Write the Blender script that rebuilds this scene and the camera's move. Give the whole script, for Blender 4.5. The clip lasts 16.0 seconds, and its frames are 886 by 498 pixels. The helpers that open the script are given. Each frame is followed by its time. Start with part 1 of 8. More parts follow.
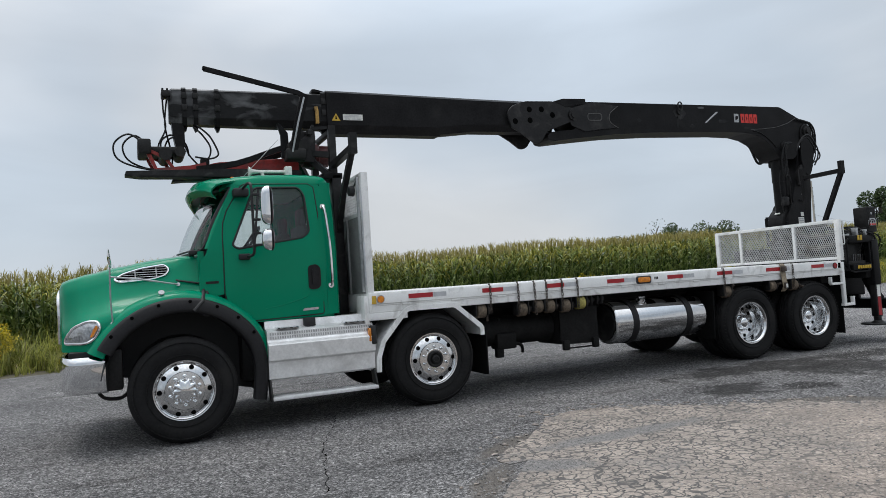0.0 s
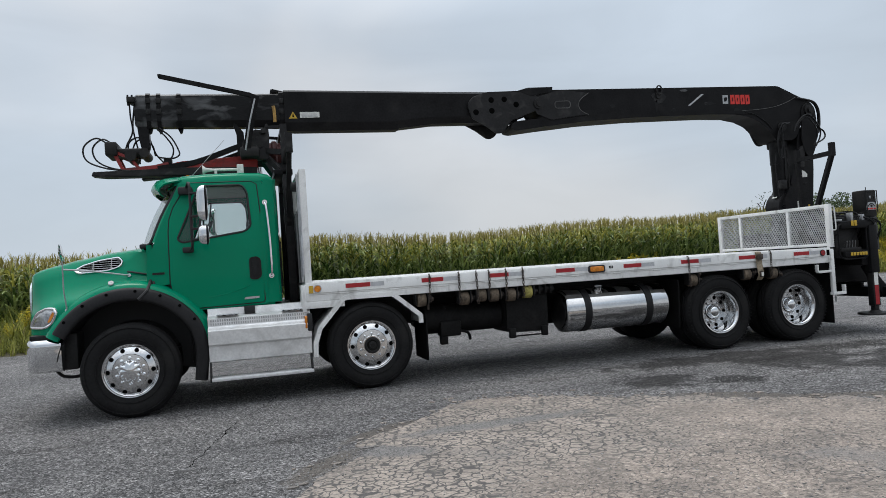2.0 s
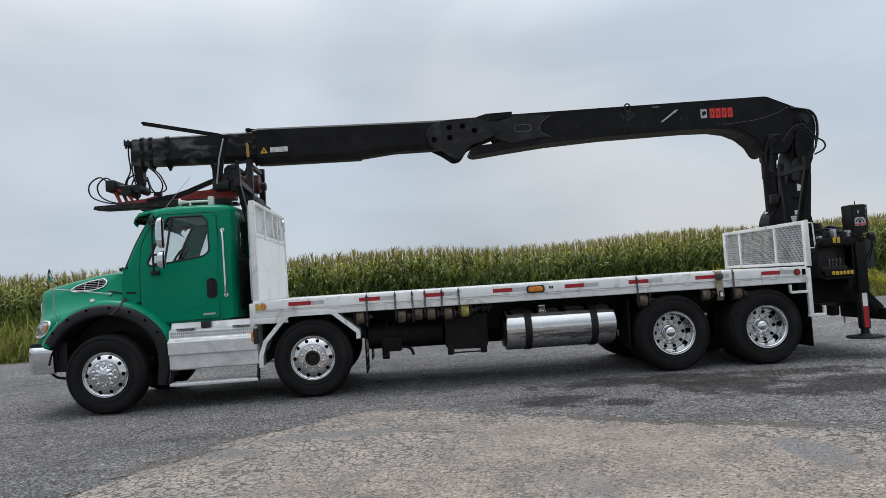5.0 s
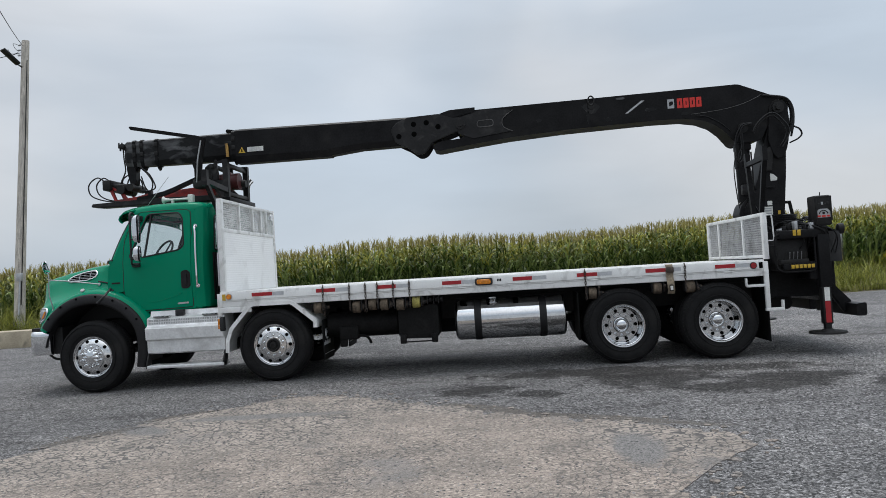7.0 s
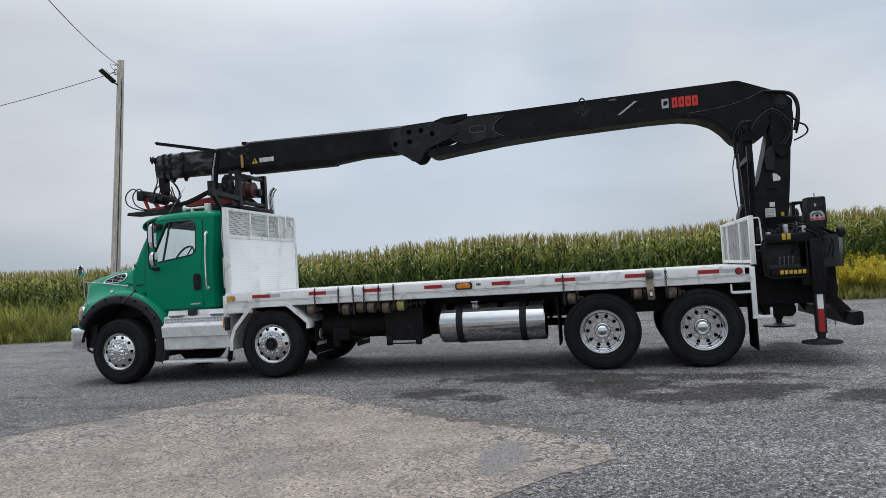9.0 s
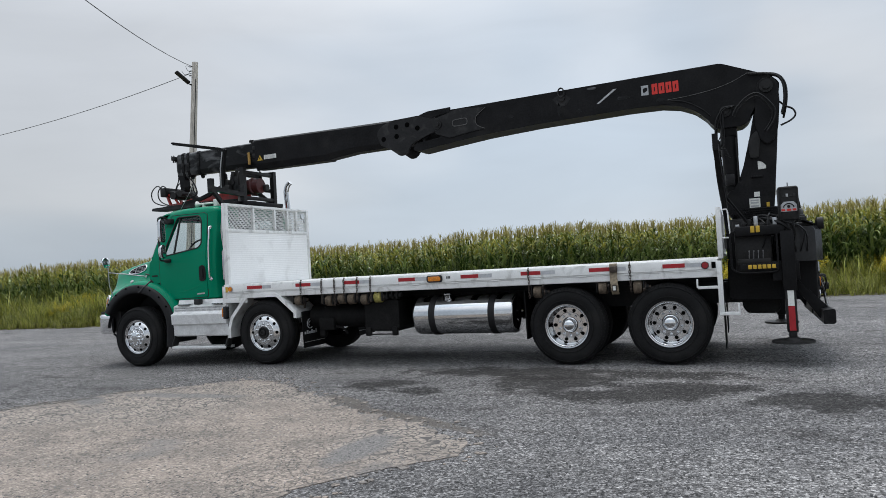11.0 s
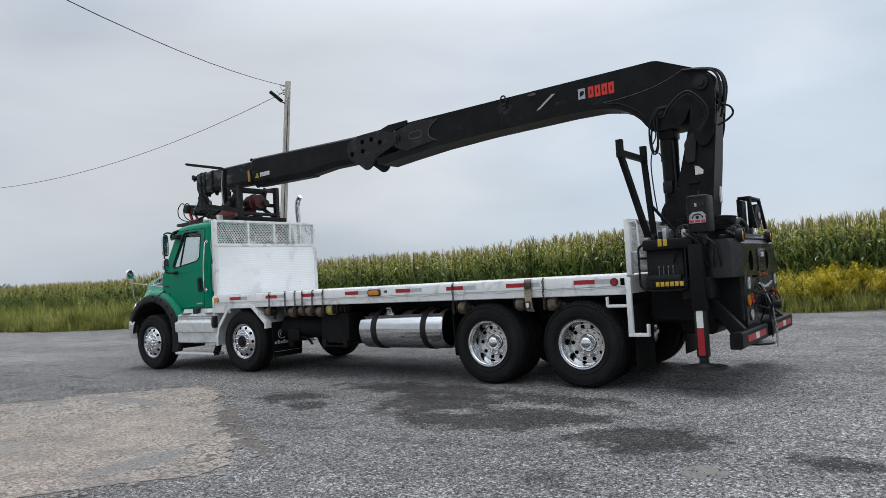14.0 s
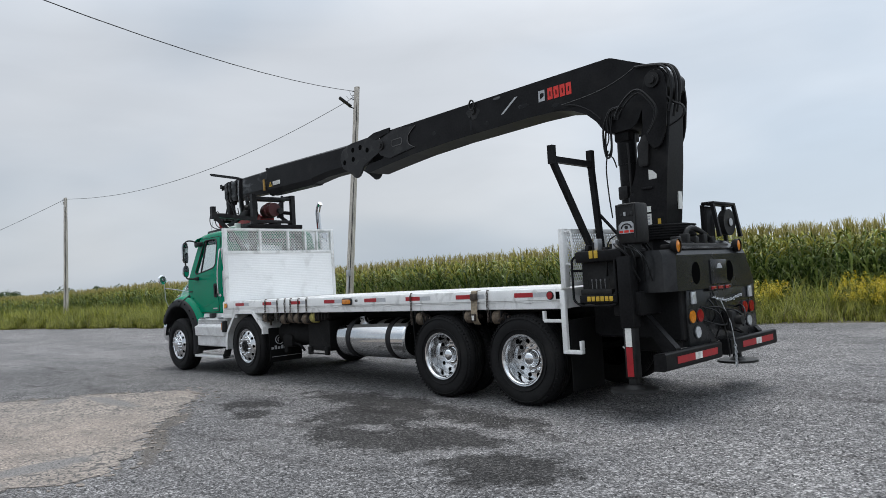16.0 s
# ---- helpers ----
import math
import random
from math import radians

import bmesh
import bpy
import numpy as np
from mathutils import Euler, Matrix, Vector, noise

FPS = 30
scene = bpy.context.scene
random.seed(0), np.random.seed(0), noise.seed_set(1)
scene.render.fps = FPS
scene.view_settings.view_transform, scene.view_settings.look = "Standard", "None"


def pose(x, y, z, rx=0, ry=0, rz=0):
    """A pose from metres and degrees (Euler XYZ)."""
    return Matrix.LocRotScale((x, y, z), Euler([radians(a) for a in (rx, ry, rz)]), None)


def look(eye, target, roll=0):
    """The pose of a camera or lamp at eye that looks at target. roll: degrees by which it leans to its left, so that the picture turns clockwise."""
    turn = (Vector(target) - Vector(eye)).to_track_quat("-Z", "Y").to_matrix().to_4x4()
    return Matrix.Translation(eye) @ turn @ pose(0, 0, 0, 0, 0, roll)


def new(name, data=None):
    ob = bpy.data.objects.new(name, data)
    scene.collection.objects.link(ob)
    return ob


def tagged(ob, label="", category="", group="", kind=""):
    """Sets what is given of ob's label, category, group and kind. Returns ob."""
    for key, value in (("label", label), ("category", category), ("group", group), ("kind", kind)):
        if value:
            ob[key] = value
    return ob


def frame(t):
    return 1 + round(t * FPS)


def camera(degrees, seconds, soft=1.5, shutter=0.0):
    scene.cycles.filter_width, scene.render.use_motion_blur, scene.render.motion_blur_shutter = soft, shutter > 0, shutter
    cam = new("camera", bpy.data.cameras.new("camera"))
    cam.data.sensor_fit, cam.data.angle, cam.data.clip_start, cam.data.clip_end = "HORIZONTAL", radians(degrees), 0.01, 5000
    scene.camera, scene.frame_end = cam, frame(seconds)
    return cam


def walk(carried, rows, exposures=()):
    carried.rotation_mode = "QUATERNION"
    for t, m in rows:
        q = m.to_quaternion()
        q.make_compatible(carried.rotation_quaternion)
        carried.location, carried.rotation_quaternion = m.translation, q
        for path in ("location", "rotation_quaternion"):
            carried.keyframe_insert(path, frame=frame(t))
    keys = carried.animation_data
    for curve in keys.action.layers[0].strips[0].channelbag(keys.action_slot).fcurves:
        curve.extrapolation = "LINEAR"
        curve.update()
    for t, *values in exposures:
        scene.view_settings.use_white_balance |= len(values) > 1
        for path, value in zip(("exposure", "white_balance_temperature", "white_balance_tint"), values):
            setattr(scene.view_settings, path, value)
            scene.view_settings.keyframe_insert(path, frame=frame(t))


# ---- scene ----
cam = camera(64.1, 16.0, soft=0.5)
METRES, EYE, TILT, LEAN, TURN = 16.3, 1.39, 0.0, 0.0, -24.05
X0, Y0 = -0.462, -7.502
ROWS = [
    (0.0, 0.0, 0.0, 0.0, 0.18, 2.71, 3.8),
    (0.5, 0.0314, -0.005, 0.0002, 2.17, 2.51, 3.77),
    (1.0, 0.0613, -0.0077, 0.0011, 4.48, 2.08, 3.76),
    (1.5, 0.0923, -0.0128, 0.0023, 7.16, 1.32, 3.74),
    (2.0, 0.1203, -0.0123, 0.0031, 8.25, 1.26, 3.73),
    (2.5, 0.148, -0.0119, 0.0029, 10.6, 2.14, 3.73),
    (3.0, 0.1781, -0.0106, 0.0029, 12.91, 2.98, 3.72),
    (3.5, 0.2072, -0.0077, 0.0027, 14.46, 3.68, 3.68),
    (4.0, 0.2371, -0.0077, 0.0024, 16.67, 3.25, 3.67),
    (6.5, 0.39, 0.0127, 0.0041, 26.06, 1.98, 3.53),
    (7.0, 0.4186, 0.0221, 0.004, 28.2, 1.66, 3.52),
    (7.5, 0.4491, 0.0305, 0.0033, 31.14, 2.22, 3.49),
    (8.0, 0.4757, 0.0431, 0.0024, 33.07, 2.08, 3.48),
    (8.5, 0.5006, 0.0587, 0.0034, 35.57, 2.18, 3.47),
    (9.0, 0.5271, 0.0732, 0.0044, 37.7, 1.9, 3.42),
    (11.5, 0.646, 0.1753, 0.0028, 48.72, 1.63, 3.35),
    (12.0, 0.667, 0.2019, 0.0038, 50.79, 2.17, 3.35),
    (12.5, 0.6881, 0.2265, 0.0032, 53.71, 2.49, 3.34),
    (13.0, 0.7065, 0.2549, 0.0028, 55.99, 2.84, 3.36),
    (13.5, 0.7259, 0.2823, 0.0028, 57.9, 3.02, 3.36),
    (14.0, 0.741, 0.3121, 0.002, 59.96, 2.27, 3.35),
    (14.5, 0.7543, 0.3424, 0.0027, 62.36, 1.7, 3.31),
    (15.0, 0.7688, 0.3734, 0.0044, 65.16, 1.64, 3.31),
    (15.5, 0.7781, 0.405, 0.0049, 66.9, 2.25, 3.31),
    (16.0, 0.7883, 0.4355, 0.0053, 69.63, 2.58, 3.28),
]
walk(cam, [(t, pose(X0, Y0, EYE, TILT, LEAN, TURN) @ pose(METRES * x, METRES * y, METRES * z, 90 + pitch, roll, yaw)) for t, x, y, z, yaw, pitch, roll in ROWS],
     exposures=[(0, -0.08, 6500, 10), (4, -0.13, 6480, 10), (9, -0.08, 6440, 10), (12, -0.02, 6430, 10), (16, 0.06, 6420, 10)])

# ---------- world and light: bright overcast ----------
world = bpy.data.worlds.new("overcast_sky")
scene.world = world
world.use_nodes = True
wn, wl = world.node_tree.nodes, world.node_tree.links
wn.clear()


def wnode(kind, **kw):
    n = wn.new(kind)
    for k, v in kw.items():
        n.inputs[k].default_value = v
    return n


SUN_EL, SUN_AZ = 75.0, 329.0
w_out = wn.new("ShaderNodeOutputWorld")
w_bg = wnode("ShaderNodeBackground", Strength=1.03)
w_tc = wn.new("ShaderNodeTexCoord")
w_sky = wn.new("ShaderNodeTexSky")
w_sky.sky_type, w_sky.sun_disc = "NISHITA", False
w_sky.sun_elevation, w_sky.sun_rotation = radians(SUN_EL), radians(SUN_AZ)
w_sky.dust_density = 3.0
w_skys = wn.new("ShaderNodeMixRGB")
w_skys.blend_type = "MULTIPLY"
w_skys.inputs[0].default_value = 1.0
w_skys.inputs[2].default_value = (0.10, 0.10, 0.10, 1)
wl.new(w_sky.outputs[0], w_skys.inputs[1])
# cloud layer: long soft banks
w_map = wn.new("ShaderNodeMapping")
w_map.inputs["Scale"].default_value = (1.0, 1.0, 2.0)
w_map.inputs["Location"].default_value = (0.35, 0.6, 0.2)
wl.new(w_tc.outputs["Generated"], w_map.inputs[0])
w_no = wnode("ShaderNodeTexNoise", Scale=1.5, Detail=3.0, Roughness=0.42, Distortion=0.25)
wl.new(w_map.outputs[0], w_no.inputs["Vector"])
w_ramp = wn.new("ShaderNodeValToRGB")
w_ramp.color_ramp.interpolation = "EASE"
e = w_ramp.color_ramp.elements
e[0].position, e[0].color = 0.39, (0.535, 0.61, 0.692, 1)
e[1].position, e[1].color = 0.61, (0.725, 0.757, 0.793, 1)
wl.new(w_no.outputs[0], w_ramp.inputs[0])
# an overcast sky is brighter overhead
w_sep = wn.new("ShaderNodeSeparateXYZ")
wl.new(w_tc.outputs["Generated"], w_sep.inputs[0])
w_zen = wnode("ShaderNodeMapRange", **{"From Min": 0.32, "From Max": 1.0, "To Min": 1.0, "To Max": 3.3})
wl.new(w_sep.outputs[2], w_zen.inputs[0])
w_mul = wn.new("ShaderNodeVectorMath")
w_mul.operation = "SCALE"
wl.new(w_ramp.outputs[0], w_mul.inputs[0])
# soft streaks drawn out along the horizon
w_map2 = wn.new("ShaderNodeMapping")
w_map2.inputs["Scale"].default_value = (1.0, 1.0, 3.6)
wl.new(w_tc.outputs["Generated"], w_map2.inputs[0])
w_streak = wnode("ShaderNodeTexNoise", Scale=3.4, Detail=5.0, Roughness=0.5, Distortion=0.5)
wl.new(w_map2.outputs[0], w_streak.inputs["Vector"])
w_str = wnode("ShaderNodeMapRange", **{"From Min": 0.3, "From Max": 0.7, "To Min": 0.945, "To Max": 1.055})
wl.new(w_streak.outputs[0], w_str.inputs[0])


def sky_math(op, x, y):
    n = wn.new("ShaderNodeMath")
    n.operation = op
    for s, v in zip(n.inputs, (x, y)):
        if isinstance(v, (int, float)):
            s.default_value = v
        else:
            wl.new(v, s)
    return n.outputs[0]


def cloud_bank(az, el, reach, gain):
    """A broad pale (or, with a negative gain, darker) bank of cloud; az in degrees from north, clockwise."""
    d = wn.new("ShaderNodeVectorMath")
    d.operation = "DOT_PRODUCT"
    d.inputs[1].default_value = (math.cos(radians(el)) * math.sin(radians(az)), math.cos(radians(el)) * math.cos(radians(az)), math.sin(radians(el)))
    wl.new(w_tc.outputs["Generated"], d.inputs[0])
    m = wnode("ShaderNodeMapRange", **{"From Min": math.cos(radians(reach)), "From Max": 1.0, "To Min": 0.0, "To Max": gain})
    m.interpolation_type = "SMOOTHSTEP"
    wl.new(d.outputs["Value"], m.inputs[0])
    return m.outputs[0]


banks = 0.0
for bank in ((14, 20, 66, 0.26), (-19, 10, 24, 0.12), (50, 34, 40, 0.08), (17, 8, 26, -0.17), (24, 22, 21, 0.13), (-18, 23, 26, -0.09)):
    banks = sky_math("ADD", banks, cloud_bank(*bank))
w_side = sky_math("MULTIPLY", sky_math("ADD", banks, 0.85), w_str.outputs[0])
w_both = wn.new("ShaderNodeMath")
w_both.operation = "MULTIPLY"
wl.new(w_zen.outputs[0], w_both.inputs[0])
wl.new(w_side, w_both.inputs[1])
wl.new(w_both.outputs[0], w_mul.inputs["Scale"])
w_mix = wn.new("ShaderNodeMixRGB")
w_mix.inputs[0].default_value = 0.88
wl.new(w_skys.outputs[0], w_mix.inputs[1])
wl.new(w_mul.outputs[0], w_mix.inputs[2])
wl.new(w_mix.outputs[0], w_bg.inputs[0])
wl.new(w_bg.outputs[0], w_out.inputs[0])

sun_data = bpy.data.lights.new("sun", "SUN")
sun_data.energy, sun_data.angle, sun_data.color = 1.3, radians(20), (1.0, 0.97, 0.93)
sun = new("sun", sun_data)
sun.matrix_basis = look((-3, 5, 22), (0, 0, 0))


# ---------- materials ----------
def material(name, col, rough=0.5, metal=0.0, var=0.12, scale=2.5, fine=40.0, bump=0.0, bscale=80.0, coat=0.0,
             rvar=0.08, island=0.0, rnd=0.0, trans=0.0, dirt=None, dirt_scale=1.5, dirt_at=(0.55, 0.75), squash=(1, 1, 1), spec=0.5):
    """A procedural surface: two scales of colour variation, roughness variation, relief, optional dirt."""
    m = bpy.data.materials.new(name)
    m.use_nodes = True
    n, l = m.node_tree.nodes, m.node_tree.links
    b = n["Principled BSDF"]
    tc = n.new("ShaderNodeTexCoord")
    mp = n.new("ShaderNodeMapping")
    mp.inputs["Scale"].default_value = squash
    l.new(tc.outputs["Object"], mp.inputs[0])

    def noise_node(s, d=3.0, dist=0.0):
        t = n.new("ShaderNodeTexNoise")
        t.inputs["Scale"].default_value, t.inputs["Detail"].default_value = s, d
        t.inputs["Distortion"].default_value = dist
        l.new(mp.outputs[0], t.inputs["Vector"])
        return t

    a, f = noise_node(scale, 4.0, 0.3), noise_node(fine, 2.0)
    mix = n.new("ShaderNodeMath")
    mix.operation = "MULTIPLY_ADD"
    mix.inputs[1].default_value = 0.45
    l.new(f.outputs[0], mix.inputs[0])
    sc = n.new("ShaderNodeMath")
    sc.operation = "MULTIPLY"
    sc.inputs[1].default_value = 0.55
    l.new(a.outputs[0], sc.inputs[0])
    l.new(sc.outputs[0], mix.inputs[2])
    fac = mix.outputs[0]
    if island or rnd:
        src = n.new("ShaderNodeNewGeometry").outputs["Random Per Island"] if island else n.new("ShaderNodeObjectInfo").outputs["Random"]
        k = n.new("ShaderNodeMath")
        k.operation = "MULTIPLY_ADD"
        k.inputs[1].default_value = island or rnd
        l.new(src, k.inputs[0])
        off = n.new("ShaderNodeMath")
        off.operation = "SUBTRACT"
        off.inputs[1].default_value = (island or rnd) / 2
        l.new(fac, off.inputs[0])
        l.new(off.outputs[0], k.inputs[2])
        fac = k.outputs[0]
    ramp = n.new("ShaderNodeValToRGB")
    e = ramp.color_ramp.elements
    if isinstance(col[0], (tuple, list)):
        c0, c1 = col
    else:
        c0, c1 = [c * (1 - 1.6 * var) for c in col], [min(1, c * (1 + 1.6 * var)) for c in col]
    e[0].position, e[0].color = 0.3, (*c0, 1)
    e[1].position, e[1].color = 0.7, (*c1, 1)
    l.new(fac, ramp.inputs[0])
    out = ramp.outputs[0]
    if dirt:
        d = noise_node(dirt_scale, 6.0, 0.6)
        mr = n.new("ShaderNodeMapRange")
        mr.inputs["From Min"].default_value, mr.inputs["From Max"].default_value = dirt_at
        mr.inputs["To Max"].default_value = 0.8
        l.new(d.outputs[0], mr.inputs[0])
        mc = n.new("ShaderNodeMixRGB")
        mc.inputs[2].default_value = (*dirt, 1)
        l.new(mr.outputs[0], mc.inputs[0])
        l.new(out, mc.inputs[1])
        out = mc.outputs[0]
    l.new(out, b.inputs["Base Color"])
    b.inputs["Metallic"].default_value = metal
    b.inputs["Specular IOR Level"].default_value = spec
    b.inputs["Coat Weight"].default_value = coat
    b.inputs["Coat Roughness"].default_value = 0.06
    rr = n.new("ShaderNodeMapRange")
    rr.inputs["To Min"].default_value, rr.inputs["To Max"].default_value = max(0.02, rough - rvar), min(1, rough + rvar)
    l.new(a.outputs[0], rr.inputs[0])
    l.new(rr.outputs[0], b.inputs["Roughness"])
    if trans:
        b.inputs["Transmission Weight"].default_value = trans
    if bump:
        bn = noise_node(bscale, 3.0)
        bp = n.new("ShaderNodeBump")
        bp.inputs["Strength"].default_value = bump
        bp.inputs["Distance"].default_value = 0.01
        l.new(bn.outputs[0], bp.inputs["Height"])
        l.new(bp.outputs[0], b.inputs["Normal"])
    return m


def leaf_material(name, c0, c1, island=0.6, translucency=0.3, rough=0.5):
    m = material(name, (c0, c1), rough, var=0.2, scale=0.6, fine=9.0, island=island)
    n, l = m.node_tree.nodes, m.node_tree.links
    b, o = n["Principled BSDF"], n["Material Output"]
    tr = n.new("ShaderNodeBsdfTranslucent")
    l.new(b.inputs["Base Color"].links[0].from_socket, tr.inputs[0])
    mx = n.new("ShaderNodeMixShader")
    mx.inputs[0].default_value = translucency
    l.new(b.outputs[0], mx.inputs[1])
    l.new(tr.outputs[0], mx.inputs[2])
    l.new(mx.outputs[0], o.inputs[0])
    return m


def glass_material(name, tint, rough=0.0):
    m = bpy.data.materials.new(name)
    m.use_nodes = True
    n, l = m.node_tree.nodes, m.node_tree.links
    o = n["Material Output"]
    n.remove(n["Principled BSDF"])
    t, g, mx, fr, pw, ma = (n.new(k) for k in ("ShaderNodeBsdfTransparent", "ShaderNodeBsdfGlossy", "ShaderNodeMixShader", "ShaderNodeLayerWeight", "ShaderNodeMath", "ShaderNodeMath"))
    t.inputs[0].default_value = (*tint, 1)
    g.inputs["Roughness"].default_value = rough
    fr.inputs["Blend"].default_value = 0.5
    pw.operation, ma.operation = "POWER", "MULTIPLY_ADD"
    pw.inputs[1].default_value = 4.5
    ma.inputs[1].default_value, ma.inputs[2].default_value = 0.6, 0.04
    l.new(fr.outputs["Facing"], pw.inputs[0])
    l.new(pw.outputs[0], ma.inputs[0])
    l.new(ma.outputs[0], mx.inputs[0])
    l.new(t.outputs[0], mx.inputs[1])
    l.new(g.outputs[0], mx.inputs[2])
    l.new(mx.outputs[0], o.inputs[0])
    return m


GREEN = material("green_paint", (0.0, 0.212, 0.112), 0.22, var=0.06, scale=0.8, coat=0.08, fine=300, rvar=0.05, spec=0.10)
BLACK = material("black_crane_paint", (0.0112, 0.0110, 0.0116), 0.42, var=0.35, scale=3, bump=0.06, bscale=45, dirt=(0.026, 0.025, 0.024), dirt_scale=2.6, dirt_at=(0.58, 0.82), spec=0.10)
SCUFFED = material("scuffed_black_paint", (0.009, 0.009, 0.0095), 0.38, var=0.35, scale=3, bump=0.06, bscale=45, dirt=(0.17, 0.17, 0.175), dirt_scale=3.2, dirt_at=(0.56, 0.72), squash=(0.7, 1, 1.6), spec=0.2)
PLATE = material("dull_black_plate", (0.0125, 0.012, 0.0125), 0.45, var=0.35, scale=4, bump=0.08, bscale=50, dirt=(0.05, 0.048, 0.046), dirt_scale=6, dirt_at=(0.55, 0.75), spec=0.25)
COVER = material("gloss_black_cover", (0.016, 0.0165, 0.0175), 0.26, var=0.3, scale=2, bump=0.04, bscale=25, dirt=(0.034, 0.034, 0.035), dirt_scale=3, spec=0.34)
TREAD = material("worn_tread_slots", (0.42, 0.42, 0.42), 0.5, 0.6, var=0.3, scale=6)
BLACKSTEEL = material("black_chassis_steel", (0.0135, 0.0130, 0.0128), 0.55, var=0.35, scale=4, bump=0.12, bscale=40, dirt=(0.034, 0.030, 0.026), dirt_scale=3, spec=0.28)
BLACKWORN = material("worn_edge_black", (0.07, 0.068, 0.066), 0.5, var=0.3)
PLASTIC = material("black_flare_plastic", (0.015, 0.0145, 0.0155), 0.55, var=0.2, bump=0.12, bscale=350, spec=0.22)
# grimy chassis black, base darkened to hold the shade under the deck
SHADEGRIME = material("shaded_grimy_black_paint", (0.0075, 0.0073, 0.0072), 0.7, var=0.4, scale=5, bump=0.06, bscale=30, dirt=(0.018, 0.017, 0.016), dirt_scale=4, spec=0.16)
FLAP = material("mud_flap_rubber", (0.008, 0.008, 0.008), 0.8, var=0.3, scale=5, spec=0.12)
RUBBER = material("tyre_rubber", (0.0105, 0.0103, 0.0106), 0.74, var=0.3, scale=5, bump=0.08, bscale=70, dirt=(0.026, 0.0245, 0.0225), dirt_scale=4, dirt_at=(0.5, 0.85), spec=0.20)
SOFT = material("rubber_seal", (0.012, 0.012, 0.013), 0.6)
CHROME = material("polished_chrome", (0.78, 0.79, 0.80), 0.07, 1.0, var=0.03, rvar=0.03)
TANKSKIN = material("polished_tank_aluminium", (0.64, 0.645, 0.65), 0.07, 1.0, var=0.06, scale=3, rvar=0.04, bump=0.01, bscale=9)
ALLOY = material("polished_aluminium_wheel", (0.68, 0.685, 0.69), 0.13, 1.0, var=0.10, scale=9, rvar=0.06)
ALU = material("worn_aluminium", (0.80, 0.80, 0.795), 0.36, 0.40, var=0.10, scale=3, bump=0.05, bscale=120, dirt=(0.42, 0.41, 0.40), dirt_scale=3.0, dirt_at=(0.5, 0.8))
WHITE = material("white_painted_rail", (0.78, 0.78, 0.765), 0.42, var=0.07, scale=3, fine=60, dirt=(0.36, 0.35, 0.33), dirt_scale=5.0, dirt_at=(0.53, 0.74), squash=(1.4, 1, 1.0))
# white mesh with dirt; the grey base carries the shade on the rear gate
MESHGREY = material("dirty_shaded_white_mesh", (0.50, 0.50, 0.50), 0.55, var=0.15, scale=6, dirt=(0.22, 0.21, 0.20), dirt_scale=5.0, dirt_at=(0.48, 0.70))
WHITEP = material("white_panel_paint", (0.90, 0.90, 0.89), 0.36, var=0.04, scale=2, dirt=(0.60, 0.59, 0.57), dirt_scale=2.5, dirt_at=(0.58, 0.85))
DECK = material("worn_deck_planks", (0.66, 0.66, 0.65), 0.55, var=0.12, scale=2, bump=0.1, bscale=60, dirt=(0.36, 0.35, 0.33), dirt_scale=2.2, squash=(0.4, 3, 1))
SHEET = material("dull_bare_aluminium_sheet", (0.30, 0.305, 0.30), 0.42, 0.35, var=0.15, scale=2, bump=0.05, bscale=30, dirt=(0.14, 0.14, 0.13), dirt_scale=2.2, dirt_at=(0.5, 0.8))
REDTAPE = material("red_reflective_tape", (0.36, 0.012, 0.018), 0.35, var=0.12, scale=9)
SILVERTAPE = material("silver_reflective_tape", (0.50, 0.51, 0.53), 0.35, 0.2, var=0.12, scale=9)
REDPAINT = material("red_hydraulic_paint", (0.28, 0.018, 0.014), 0.42, var=0.2, dirt=(0.05, 0.03, 0.03), dirt_scale=5)
DARKRED = material("dull_red_motor_paint", (0.055, 0.008, 0.008), 0.5, var=0.3, dirt=(0.02, 0.015, 0.015), dirt_scale=4)
REDMARK = material("red_sign_paint", (0.62, 0.025, 0.016), 0.4, var=0.08)
GREYMARK = material("grey_sign_paint", (0.42, 0.43, 0.44), 0.45, var=0.1, dirt=(0.1, 0.1, 0.1), dirt_scale=30)
WHITEMARK = material("white_sticker", (0.72, 0.72, 0.68), 0.45, var=0.1, dirt=(0.3, 0.3, 0.28), dirt_scale=12)
YELLOW = material("yellow_label", (0.55, 0.35, 0.03), 0.45, var=0.12)
OLDYELLOW = material("worn_yellow_nylon", (0.40, 0.235, 0.06), 0.6, var=0.3, scale=20, dirt=(0.10, 0.08, 0.05), dirt_scale=12)
AMBER = material("amber_lens", (0.66, 0.21, 0.010), 0.15, var=0.2, scale=30, coat=0.5)
REDLENS = material("red_lens", (0.30, 0.008, 0.012), 0.15, var=0.2, scale=30, coat=0.5)
HEADLENS = material("smoked_headlight_lens", (0.30, 0.31, 0.32), 0.10, 0.35, var=0.5, scale=7, coat=0.8)
CLEARLENS = material("clear_lens", (0.62, 0.64, 0.66), 0.12, 0.35, var=0.2, scale=18, coat=0.6)
STRAPTAN = material("pale_strap_webbing", (0.27, 0.22, 0.155), 0.85, var=0.45, scale=9, bump=0.4, bscale=300)
STRAP = material("tan_strap_webbing", (0.115, 0.088, 0.062), 0.85, var=0.5, scale=9, bump=0.4, bscale=300)
STRAPY = material("yellow_strap_webbing", (0.33, 0.29, 0.08), 0.8, var=0.35, scale=12, bump=0.4, bscale=300)
